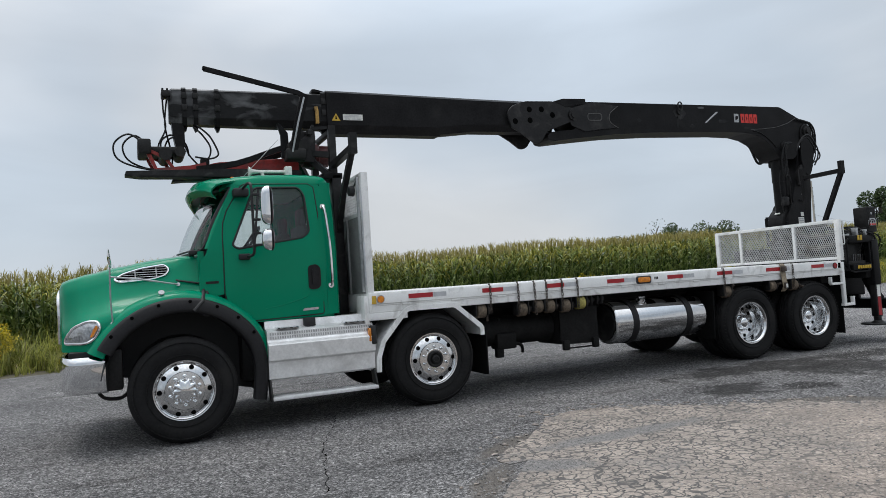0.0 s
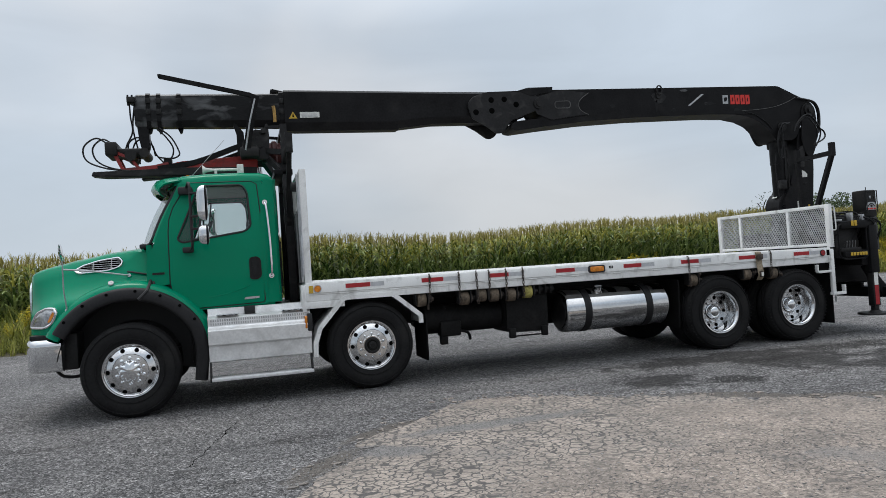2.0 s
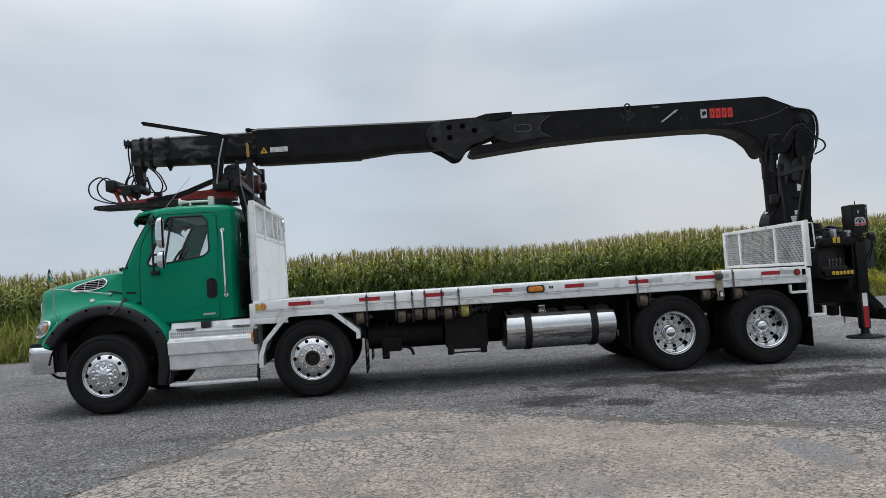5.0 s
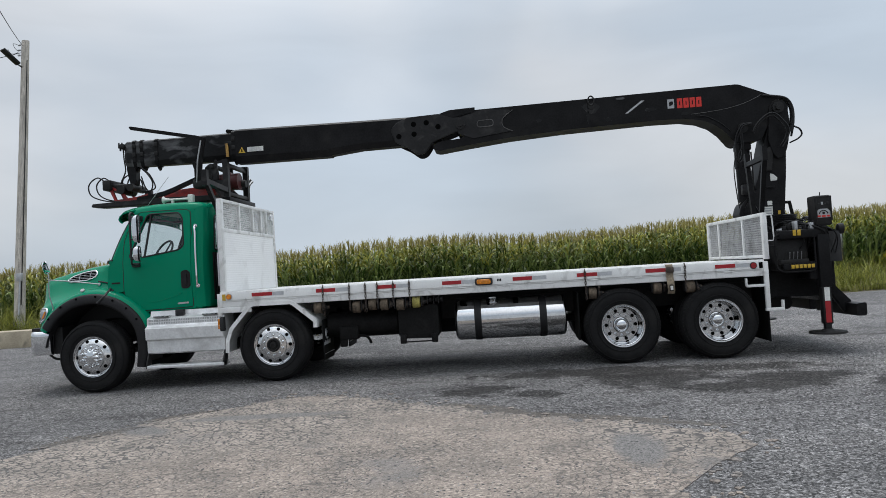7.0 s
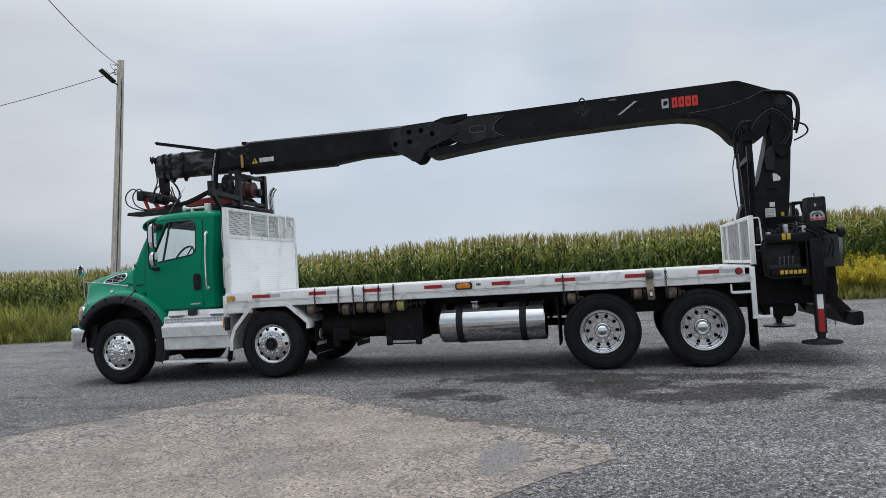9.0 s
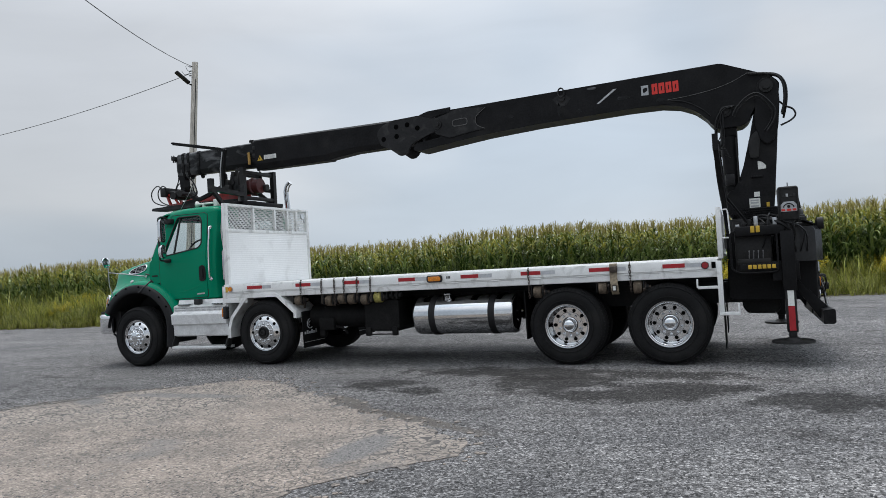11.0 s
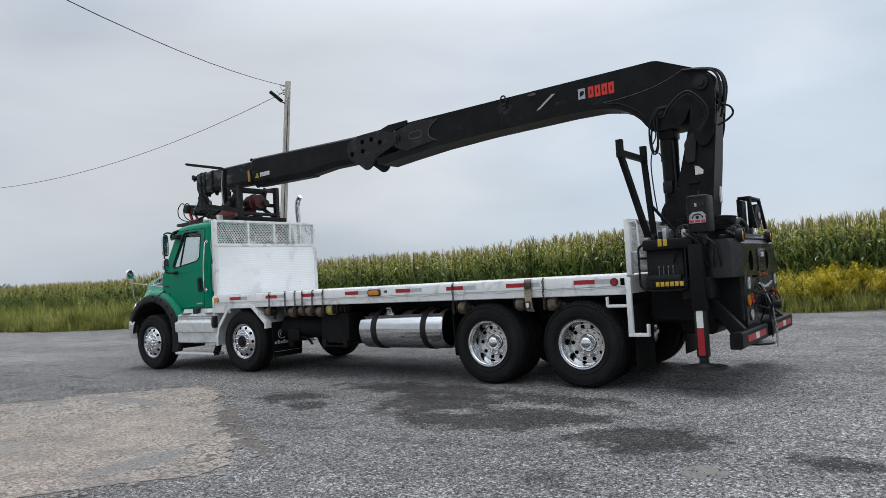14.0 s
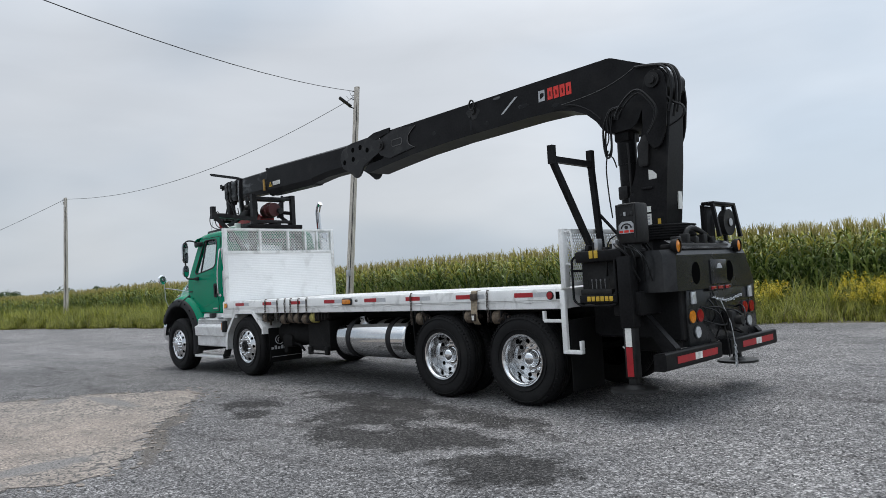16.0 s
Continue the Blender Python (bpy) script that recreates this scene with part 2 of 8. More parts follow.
RUST = material("rusty_steel_chain", (0.07, 0.055, 0.045), 0.6, 0.5, var=0.4, scale=20)
HOSE = material("black_hose", (0.009, 0.009, 0.0095), 0.45, var=0.25, spec=0.25)
SEAT = material("grey_seat_cloth", (0.06, 0.06, 0.065), 0.9, var=0.2, bump=0.2, bscale=300)
DARK = material("dark_void", (0.004, 0.004, 0.004), 0.95, spec=0.0)
WOOD = material("weathered_pole_wood", (0.45, 0.415, 0.365), 0.9, var=0.4, scale=3, fine=30, bump=0.5, bscale=30, squash=(6, 6, 0.5))
CONCRETE = material("weathered_concrete", (0.42, 0.36, 0.265), 0.9, var=0.2, scale=3, bump=0.4, bscale=40, dirt=(0.2, 0.18, 0.14), dirt_scale=3)
LEVER = material("worn_lever_steel", (0.20, 0.20, 0.205), 0.5, 0.5, var=0.3, scale=30)
GALV = material("galvanised_steel", (0.45, 0.46, 0.47), 0.45, 0.6, var=0.15, scale=12)
GLASS = glass_material("cab_glass", (0.90, 0.93, 0.92))
MIRROR = material("mirror_glass", (0.8, 0.82, 0.84), 0.03, 1.0, var=0.01, rvar=0.01)

# ---------- mesh helpers ----------
I4 = Matrix.Identity(4)
BASE = {}


def thing(name, x, y, z, label, category, group="", kind=""):
    ob = new(name)
    ob.location = (x, y, z)
    BASE[ob] = Matrix.Translation((x, y, z))
    return tagged(ob, label, category, group, kind)


def hang(ob, parent, at):
    ob.matrix_basis = at
    BASE[ob] = at
    if parent:
        while parent.parent and parent.parent.parent:  # thing > part > sub-part, no deeper
            parent = parent.parent
        ob.parent = parent
        ob.matrix_parent_inverse = BASE[parent].inverted()
    return ob


def finish(name, bm, mats, sharp=35):
    bmesh.ops.recalc_face_normals(bm, faces=bm.faces)
    for f in bm.faces:
        f.smooth = True
    me = bpy.data.meshes.new(name)
    bm.to_mesh(me)
    bm.free()
    for m in mats if isinstance(mats, (list, tuple)) else [mats]:
        me.materials.append(m)
    me.set_sharp_from_angle(angle=radians(sharp))
    return me


def part(name, bm, mats, parent, label="", at=I4, sharp=35):
    """One bmesh as one mesh object under a thing or a part."""
    ob = hang(new(name, finish(name, bm, mats, sharp)), parent, at)
    return tagged(ob, label)


def piece(name, me, parent, at=I4, label=""):
    """Another object on a mesh that exists already."""
    return tagged(hang(new(name, me), parent, at), label)


def B():
    return bmesh.new()


def box(bm, x0, x1, y0, y1, z0, z1, bevel=0.0, m=None, seg=2):
    r = bmesh.ops.create_cube(bm, size=1.0)
    vs = r["verts"]
    for v in vs:
        v.co = Vector(((x0 + x1) / 2 + v.co.x * (x1 - x0), (y0 + y1) / 2 + v.co.y * (y1 - y0), (z0 + z1) / 2 + v.co.z * (z1 - z0)))
    if bevel:
        es = list({e for v in vs for e in v.link_edges})
        r2 = bmesh.ops.bevel(bm, geom=es, offset=bevel, segments=seg, affect="EDGES", profile=0.5)
        vs = list({v for f in r2["faces"] for v in f.verts} | {v for v in vs if v.is_valid})
    if m is not None:
        bmesh.ops.transform(bm, matrix=m, verts=vs)
    return bm


def frame_axes(d):
    d = Vector(d).normalized()
    u = d.cross(Vector((0, 0, 1))) if abs(d.z) < 0.95 else d.cross(Vector((1, 0, 0)))
    u.normalize()
    return u, d.cross(u).normalized()


def rings(bm, loops, cap=True, closed=False):
    """Skin a list of closed loops of points."""
    rows = [[bm.verts.new(p) for p in lp] for lp in loops]
    n = len(rows[0])
    pairs = list(zip(rows, rows[1:])) + ([(rows[-1], rows[0])] if closed else [])
    for a, b in pairs:
        for i in range(n):
            j = (i + 1) % n
            bm.faces.new((a[i], a[j], b[j], b[i]))
    if cap and not closed:
        bm.faces.new(rows[0][::-1])
        bm.faces.new(rows[-1])
    return bm


def sheet(bm, rows):
    """Skin open rows of points."""
    g = [[bm.verts.new(p) for p in r] for r in rows]
    for a, b in zip(g, g[1:]):
        for i in range(len(a) - 1):
            bm.faces.new((a[i], a[i + 1], b[i + 1], b[i]))
    return bm


def cyl(bm, p0, p1, r0, r1=None, seg=16, cap=True):
    p0, p1 = Vector(p0), Vector(p1)
    r1 = r0 if r1 is None else r1
    u, w = frame_axes(p1 - p0)
    ang = [2 * math.pi * i / seg for i in range(seg)]
    return rings(bm, [[p + (u * math.cos(a) + w * math.sin(a)) * r for a in ang] for p, r in ((p0, r0), (p1, r1))], cap)


def tube(bm, pts, r, seg=8, closed=False, smooth=0, flat=None):
    """Sweep a round (or flat = (half width, half height)) section along points; smooth: subdivisions by Catmull-Rom."""
    P = [Vector(p) for p in pts]
    if smooth:
        Q, n = [], len(P)
        for i in range(n if closed else n - 1):
            g = lambda k: P[k % n] if closed else P[max(0, min(n - 1, k))]
            a, b, c, d = g(i - 1), g(i), g(i + 1), g(i + 2)
            for s in range(smooth):
                t = s / smooth
                Q.append(0.5 * ((2 * b) + (c - a) * t + (2 * a - 5 * b + 4 * c - d) * t * t + (3 * b - a - 3 * c + d) * t ** 3))
        P = Q if closed else Q + [P[-1]]
    n = len(P)
    loops, up = [], None
    for i, p in enumerate(P):
        d = (P[(i + 1) % n] - P[i - 1]) if closed else (P[min(n - 1, i + 1)] - P[max(0, i - 1)])
        d.normalize()
        if up is None:
            u, w = frame_axes(d)
        else:
            w = (up - d * up.dot(d)).normalized()
            u = w.cross(d)
        up = w
        if flat:
            loops.append([p + u * a * flat[0] + w * b * flat[1] for a, b in ((-1, -1), (1, -1), (1, 1), (-1, 1))])
        else:
            loops.append([p + (u * math.cos(2 * math.pi * k / seg) + w * math.sin(2 * math.pi * k / seg)) * r for k in range(seg)])
    return rings(bm, loops, True, closed)


def prism(bm, poly, y0, y1, holes=(), place=None, bevel=0.0):
    """A polygon in (x, z) with holes, extruded from y0 to y1; place maps (x, y, z) to the world."""
    place = place or (lambda x, y, z: (x, y, z))
    loops = [list(poly)] + [list(h) for h in holes]
    flatpts = [p for lp in loops for p in lp]
    from mathutils.geometry import tessellate_polygon
    tris = tessellate_polygon([[Vector((x, z, 0)) for x, z in lp] for lp in loops])
    v0 = [bm.verts.new(place(x, y0, z)) for x, z in flatpts]
    v1 = [bm.verts.new(place(x, y1, z)) for x, z in flatpts]
    made = []
    for a, b, c in tris:
        for tri in ((v0[a], v0[b], v0[c]), (v1[c], v1[b], v1[a])):
            try:
                made.append(bm.faces.new(tri))
            except ValueError:
                pass
    k = 0
    side_edges = []
    for lp in loops:
        n = len(lp)
        for i in range(n):
            a, b = k + i, k + (i + 1) % n
            bm.faces.new((v0[a], v0[b], v1[b], v1[a]))
            side_edges += [(v0[a], v0[b]), (v1[a], v1[b])]
        k += n
    if bevel:
        es = [bm.edges.get(p) for p in side_edges]
        bmesh.ops.bevel(bm, geom=[e for e in es if e], offset=bevel, segments=2, affect="EDGES", profile=0.5)
    return bm


def rounded(pts, r, n=5):
    """Round the corners of a polygon."""
    out, m = [], len(pts)
    for i in range(m):
        p, a, b = Vector(pts[i]), Vector(pts[i - 1]), Vector(pts[(i + 1) % m])
        rr = min(r, (a - p).length * 0.45, (b - p).length * 0.45)
        s, t = p + (a - p).normalized() * rr, p + (b - p).normalized() * rr
        for k in range(n + 1):
            f = k / n
            q = s * (1 - f) ** 2 + p * 2 * f * (1 - f) + t * f * f
            out.append((q.x, q.y))
    return out


def lathe(bm, prof, c, seg=40, out=-1, cap=True):
    """Turn a profile of (radius, outwards) about the y axis through c; out: the sign of outwards along y."""
    c = Vector(c)
    rows = []
    for r, o in prof:
        r = max(r, 1e-4)
        rows.append([c + Vector((r * math.cos(2 * math.pi * k / seg), out * o, r * math.sin(2 * math.pi * k / seg))) for k in range(seg)])
    return rings(bm, rows, cap=cap)


def disc(bm, c, r, axis, thick, seg=20):
    c, a = Vector(c), Vector(axis).normalized()
    return cyl(bm, c, c + a * thick, r, seg=seg)


def interp(x, keys):
    """Smooth table look-up."""
    for (x0, v0), (x1, v1) in zip(keys, keys[1:]):
        if x <= x1:
            t = max(0.0, min(1.0, (x - x0) / (x1 - x0)))
            t = t * t * (3 - 2 * t) * 0.5 + t * 0.5
            return v0 + (v1 - v0) * t
    return keys[-1][1]


def quad_mesh(name, V, Q, M, mats):
    """A mesh from arrays of points, quads and material numbers."""
    V, Q = np.asarray(V, np.float32), np.asarray(Q, np.int32)
    me = bpy.data.meshes.new(name)
    me.vertices.add(len(V))
    me.vertices.foreach_set("co", V.ravel())
    me.loops.add(len(Q) * 4)
    me.loops.foreach_set("vertex_index", Q.ravel())
    me.polygons.add(len(Q))
    me.polygons.foreach_set("loop_start", np.arange(len(Q), dtype=np.int32) * 4)
    for m in mats:
        me.materials.append(m)
    me.polygons.foreach_set("material_index", np.asarray(M, np.int32))
    me.polygons.foreach_set("use_smooth", np.ones(len(Q), bool))
    me.update(calc_edges=True)
    me.validate()
    return me


def scatter(protos, which, pos, rot, scl, tilt=None):
    """Copies of small arrays (points, quads, material numbers) joined into one set of arrays."""
    VV, QQ, MM, base = [], [], [], 0
    for k, (pv, pq, pm) in enumerate(protos):
        idx = np.nonzero(which == k)[0]
        if not len(idx):
            continue
        c, s = np.cos(rot[idx])[:, None], np.sin(rot[idx])[:, None]
        x, y, z = pv[None, :, 0], pv[None, :, 1], pv[None, :, 2]
        sc = scl[idx][:, None]
        X, Y, Z = (x * c - y * s) * sc, (x * s + y * c) * sc, np.repeat(z, len(idx), 0) * sc
        if tilt is not None:
            X = X + Z * tilt[idx, 0][:, None]
            Y = Y + Z * tilt[idx, 1][:, None]
        P = np.stack([X, Y, Z], -1) + pos[idx][:, None, :]
        n = len(pv)
        VV.append(P.reshape(-1, 3))
        QQ.append((pq[None] + (np.arange(len(idx)) * n)[:, None, None]).reshape(-1, 4) + base)
        MM.append(np.tile(pm, len(idx)))
        base += n * len(idx)
    return np.concatenate(VV), np.concatenate(QQ), np.concatenate(MM)

# ---------- ground ----------
STAINS = ((7.1, -0.55, 1.55, 0.40), (8.9, -0.75, 0.9, 0.32), (7.75, -1.2, 0.80, 0.80), (8.75, -1.95, 0.95, 0.42), (9.2, -1.6, 0.85, 0.36), (10.45, -2.1, 0.62, 0.48), (11.9, -2.35, 0.30, 0.20), (5.6, -1.55, 0.48, 0.42), (6.3, -1.9, 0.35, 0.25))


def ground_material(name, pale):
    m = bpy.data.materials.new(name)
    m.use_nodes = True
    n, l = m.node_tree.nodes, m.node_tree.links
    b = n["Principled BSDF"]
    geo = n.new("ShaderNodeNewGeometry")

    def nd(kind, vec=None, **kw):
        t = n.new(kind)
        for k, v in kw.items():
            t.inputs[k].default_value = v
        if vec is not None:
            l.new(vec, t.inputs["Vector"])
        return t

    def ramp(fac, *stops):
        r = n.new("ShaderNodeValToRGB")
        e = r.color_ramp.elements
        while len(e) < len(stops):
            e.new(0.5)
        for el, (p, c) in zip(e, stops):
            el.position, el.color = p, (*c, 1)
        l.new(fac, r.inputs[0])
        return r.outputs[0]

    def mixc(kind, fac, a, c):
        x = n.new("ShaderNodeMixRGB")
        x.blend_type = kind
        for s, v in zip(x.inputs, (fac, a, c)):
            if isinstance(v, (int, float)):
                s.default_value = v
            elif isinstance(v, tuple):
                s.default_value = (*v, 1)
            else:
                l.new(v, s)
        return x.outputs[0]

    pos = geo.outputs["Position"]
    stone = nd("ShaderNodeTexVoronoi", pos, Scale=50.0 if pale else 74.0)
    sep = n.new("ShaderNodeSeparateColor")
    l.new(stone.outputs["Color"], sep.inputs[0])
    fine = nd("ShaderNodeTexVoronoi", pos, Scale=110.0 if pale else 150.0)
    sep2 = n.new("ShaderNodeSeparateColor")
    l.new(fine.outputs["Color"], sep2.inputs[0])
    big = nd("ShaderNodeTexNoise", pos, Scale=0.35, Detail=5.0, Distortion=0.4)
    mid = nd("ShaderNodeTexNoise", pos, Scale=2.2, Detail=5.0)
    rag = nd("ShaderNodeTexNoise", pos, Scale=2.6, Detail=9.0, Roughness=0.76)

    def spot(cx, cy, rx, ry, turn=0.0, amp=3.9):
        """A mask for a patch of ground with a ragged rim."""
        mp = n.new("ShaderNodeMapping")
        mp.vector_type = "TEXTURE"
        mp.inputs["Location"].default_value = (cx, cy, 0)
        mp.inputs["Rotation"].default_value = (0, 0, radians(turn))
        mp.inputs["Scale"].default_value = (rx, ry, 1000)
        l.new(pos, mp.inputs[0])
        ln = n.new("ShaderNodeVectorMath")
        ln.operation = "LENGTH"
        l.new(mp.outputs[0], ln.inputs[0])
        ad = n.new("ShaderNodeMath")
        ad.operation = "MULTIPLY_ADD"
        ad.inputs[1].default_value = amp
        l.new(rag.outputs[0], ad.inputs[0])
        l.new(ln.outputs["Value"], ad.inputs[2])
        mr = n.new("ShaderNodeMapRange")
        mr.inputs["From Min"].default_value = amp * 0.5 + 0.70
        mr.inputs["From Max"].default_value = amp * 0.5 + 1.16
        mr.inputs["To Min"].default_value = 1.0
        mr.inputs["To Max"].default_value = 0.0
        l.new(ad.outputs[0], mr.inputs[0])
        return mr.outputs[0]

    if pale:
        base = ramp(sep.outputs[0], (0.0, (0.05, 0.044, 0.040)), (0.22, (0.215, 0.185, 0.162)), (0.85, (0.335, 0.290, 0.252)), (1.0, (0.56, 0.49, 0.435)))
        base = mixc("MIX", 0.45, base, ramp(sep2.outputs[1], (0.0, (0.095, 0.082, 0.073)), (1.0, (0.39, 0.336, 0.300))))
        base = mixc("MULTIPLY", 0.8, base, ramp(mid.outputs[0], (0.35, (0.64, 0.625, 0.60)), (0.62, (1.03, 0.985, 0.93))))
        # crazed cracks, patchy, and dark grit
        warp = nd("ShaderNodeTexNoise", pos, Scale=7.0, Detail=2.0)
        wv = n.new("ShaderNodeVectorMath")
        wv.operation = "MULTIPLY_ADD"
        wv.inputs[1].default_value = (0.17, 0.17, 0.0)
        l.new(warp.outputs["Color"], wv.inputs[0])
        l.new(pos, wv.inputs[2])
        cr = nd("ShaderNodeTexVoronoi", wv.outputs[0], Scale=13.0)
        cr.feature = "DISTANCE_TO_EDGE"
        where = ramp(nd("ShaderNodeTexNoise", pos, Scale=0.8, Detail=3.0).outputs[0], (0.34, (0.25, 0.25, 0.25)), (0.60, (0.95, 0.95, 0.95)))
        line = ramp(cr.outputs["Distance"], (0.0, (0.9, 0.9, 0.9)), (0.03, (0.7, 0.7, 0.7)), (0.07, (0, 0, 0)))
        base = mixc("MIX", mixc("MULTIPLY", 1.0, line, where), base, (0.05, 0.047, 0.044))
        # the rim is broken into plates, paler on top, with open joints
        broken = None
        for z in ((3.1, -2.75, 1.75, 1.30, -20), (4.9, -2.2, 1.4, 0.42, -27), (7.25, -4.05, 0.75, 0.70, -30), (2.2, -3.9, 1.1, 0.8, 35)):
            q = spot(*z, amp=0.9)
            broken = q if broken is None else mixc("LIGHTEN", 1.0, broken, q)
        base = mixc("MIX", mixc("MULTIPLY", 1.0, broken, (0.35, 0.35, 0.35)), base, ramp(mid.outputs[0], (0.3, (0.25, 0.218, 0.187)), (0.65, (0.40, 0.350, 0.302))))
        joint = ramp(cr.outputs["Distance"], (0.0, (0.95, 0.95, 0.95)), (0.045, (0.85, 0.85, 0.85)), (0.10, (0, 0, 0)))
        base = mixc("MIX", mixc("MULTIPLY", 1.0, joint, broken), base, (0.055, 0.052, 0.050))
        washed = ramp(nd("ShaderNodeTexNoise", pos, Scale=0.75, Detail=5.0, Roughness=0.6).outputs[0], (0.60, (0, 0, 0)), (0.68, (0.6, 0.6, 0.6)))
        for z in ((3.25, -2.52, 0.95, 0.13, 2), (6.92, -4.4, 0.20, 0.50, 0), (2.25, -2.95, 0.40, 0.16, -30)):
            washed = mixc("LIGHTEN", 1.0, washed, spot(*z, amp=1.6))
        base = mixc("MIX", washed, base, ramp(sep2.outputs[0], (0.0, (0.06, 0.058, 0.056)), (1.0, (0.23, 0.215, 0.205))))
        grit = nd("ShaderNodeTexVoronoi", pos, Scale=24.0)
        gsep = n.new("ShaderNodeSeparateColor")
        l.new(grit.outputs["Color"], gsep.inputs[0])
        gsel = ramp(gsep.outputs[0], (0.80, (0, 0, 0)), (0.82, (1, 1, 1)))
        gin = ramp(grit.outputs["Distance"], (0.22, (1, 1, 1)), (0.32, (0, 0, 0)))
        base = mixc("MIX", mixc("MULTIPLY", 1.0, gsel, gin), base, (0.030, 0.030, 0.031))
    else:
        base = ramp(sep.outputs[0], (0.0, (0.026, 0.0258, 0.026)), (0.30, (0.090, 0.089, 0.090)), (0.66, (0.235, 0.232, 0.232)), (0.9, (0.42, 0.412, 0.408)), (1.0, (0.70, 0.685, 0.675)))
        base = mixc("MIX", 0.32, base, ramp(sep2.outputs[1], (0.0, (0.021, 0.02, 0.02)), (1.0, (0.40, 0.38, 0.376))))
        base = mixc("MULTIPLY", 0.9, base, ramp(big.outputs[0], (0.35, (0.80, 0.80, 0.81)), (0.62, (1.08, 1.07, 1.06))))
        base = mixc("MULTIPLY", 0.7, base, ramp(mid.outputs[0], (0.32, (0.76, 0.76, 0.77)), (0.60, (1.05, 1.05, 1.05))))
        # coarser grains among the fine ones
        for sc, lo, hi in ((38.0, 0.60, 1.44), (17.0, 0.92, 1.10)):
            grain = nd("ShaderNodeTexVoronoi", pos, Scale=sc)
            gs = n.new("ShaderNodeSeparateColor")
            l.new(grain.outputs["Color"], gs.inputs[0])
            gm = n.new("ShaderNodeMapRange")
            gm.inputs["To Min"].default_value, gm.inputs["To Max"].default_value = lo, hi
            l.new(gs.outputs[2], gm.inputs[0])
            gv = n.new("ShaderNodeVectorMath")
            gv.operation = "SCALE"
            l.new(base, gv.inputs[0])
            l.new(gm.outputs[0], gv.inputs["Scale"])
            base = gv.outputs[0]
        # loose pale and dark stones on top
        chip = nd("ShaderNodeTexVoronoi", pos, Scale=27.0)
        csep = n.new("ShaderNodeSeparateColor")
        l.new(chip.outputs["Color"], csep.inputs[0])
        cin = ramp(chip.outputs["Distance"], (0.30, (1, 1, 1)), (0.40, (0, 0, 0)))
        base = mixc("MIX", mixc("MULTIPLY", 1.0, ramp(csep.outputs[0], (0.90, (0, 0, 0)), (0.92, (0.8, 0.8, 0.8))), cin), base, (0.50, 0.485, 0.47))
        base = mixc("MIX", mixc("MULTIPLY", 1.0, ramp(csep.outputs[1], (0.87, (0, 0, 0)), (0.89, (0.8, 0.8, 0.8))), cin), base, (0.03, 0.03, 0.031))
        # thin damp streaks along the way the lot drains, and bands worn by wheels
        turn = n.new("ShaderNodeMapping")
        turn.inputs["Rotation"].default_value = (0, 0, radians(-14))
        turn.inputs["Scale"].default_value = (0.55, 2.3, 1)
        l.new(pos, turn.inputs[0])
        streak = ramp(nd("ShaderNodeTexNoise", turn.outputs[0], Scale=1.15, Detail=7.0, Roughness=0.62, Distortion=0.5).outputs[0], (0.575, (1, 1, 1)), (0.66, (0.50, 0.485, 0.475)))
        base = mixc("MULTIPLY", 0.85, base, streak)
        worn = n.new("ShaderNodeMapping")
        worn.inputs["Scale"].default_value = (0.10, 0.62, 1)
        l.new(pos, worn.inputs[0])
        base = mixc("MULTIPLY", 0.8, base, ramp(nd("ShaderNodeTexNoise", worn.outputs[0], Scale=1.0, Detail=3.0).outputs[0], (0.36, (0.80, 0.80, 0.805)), (0.62, (1.14, 1.14, 1.135))))
    if not pale:
        # gravel colour gets darker towards x = 1.8
        sx = n.new("ShaderNodeSeparateXYZ")
        l.new(pos, sx.inputs[0])
        x_tone = n.new("ShaderNodeMapRange")
        for k, v in (("From Min", 1.0), ("From Max", 10.5), ("To Min", 0.62), ("To Max", 0.81)):
            x_tone.inputs[k].default_value = v
        off = n.new("ShaderNodeMath")
        off.operation = "SUBTRACT"
        off.inputs[1].default_value = 1.8
        l.new(sx.outputs[0], off.inputs[0])
        away = n.new("ShaderNodeMath")
        away.operation = "ABSOLUTE"
        l.new(off.outputs[0], away.inputs[0])
        l.new(away.outputs[0], x_tone.inputs[0])
        vm = n.new("ShaderNodeVectorMath")
        vm.operation = "SCALE"
        l.new(base, vm.inputs[0])
        l.new(x_tone.outputs[0], vm.inputs["Scale"])
        base = vm.outputs[0]
    # oil and damp stains with ragged rims
    total = None
    for z in () if pale else STAINS:
        q = spot(*z)
        total = q if total is None else mixc("LIGHTEN", 1.0, total, q)
    if total is not None:
        dark = mixc("MULTIPLY", 1.0, base, ramp(sep2.outputs[0], (0.0, (0.155, 0.152, 0.149)), (0.8, (0.28, 0.275, 0.27)), (1.0, (0.58, 0.57, 0.56))))
        base = mixc("MIX", total, base, dark)
    if not pale:
        # brown soil washed out along the rim of the pale patch
        soil = None
        for z in ((6.75, -3.25, 1.15, 0.11, -27), (5.75, -2.62, 0.60, 0.13, -38), (2.4, -2.2, 0.5, 0.12, 32), (1.75, -3.1, 0.5, 0.14, 50)):
            q = spot(*z, amp=1.8)
            soil = q if soil is None else mixc("LIGHTEN", 1.0, soil, q)
        base = mixc("MIX", mixc("MULTIPLY", 1.0, soil, (0.8, 0.8, 0.8)), base, ramp(sep2.outputs[0], (0.0, (0.055, 0.048, 0.042)), (1.0, (0.165, 0.145, 0.125))))
        # a small round plug of pale mortar
        v = n.new("ShaderNodeVectorMath")
        v.operation = "DISTANCE"
        v.inputs[1].default_value = (11.16, -2.86, 0)
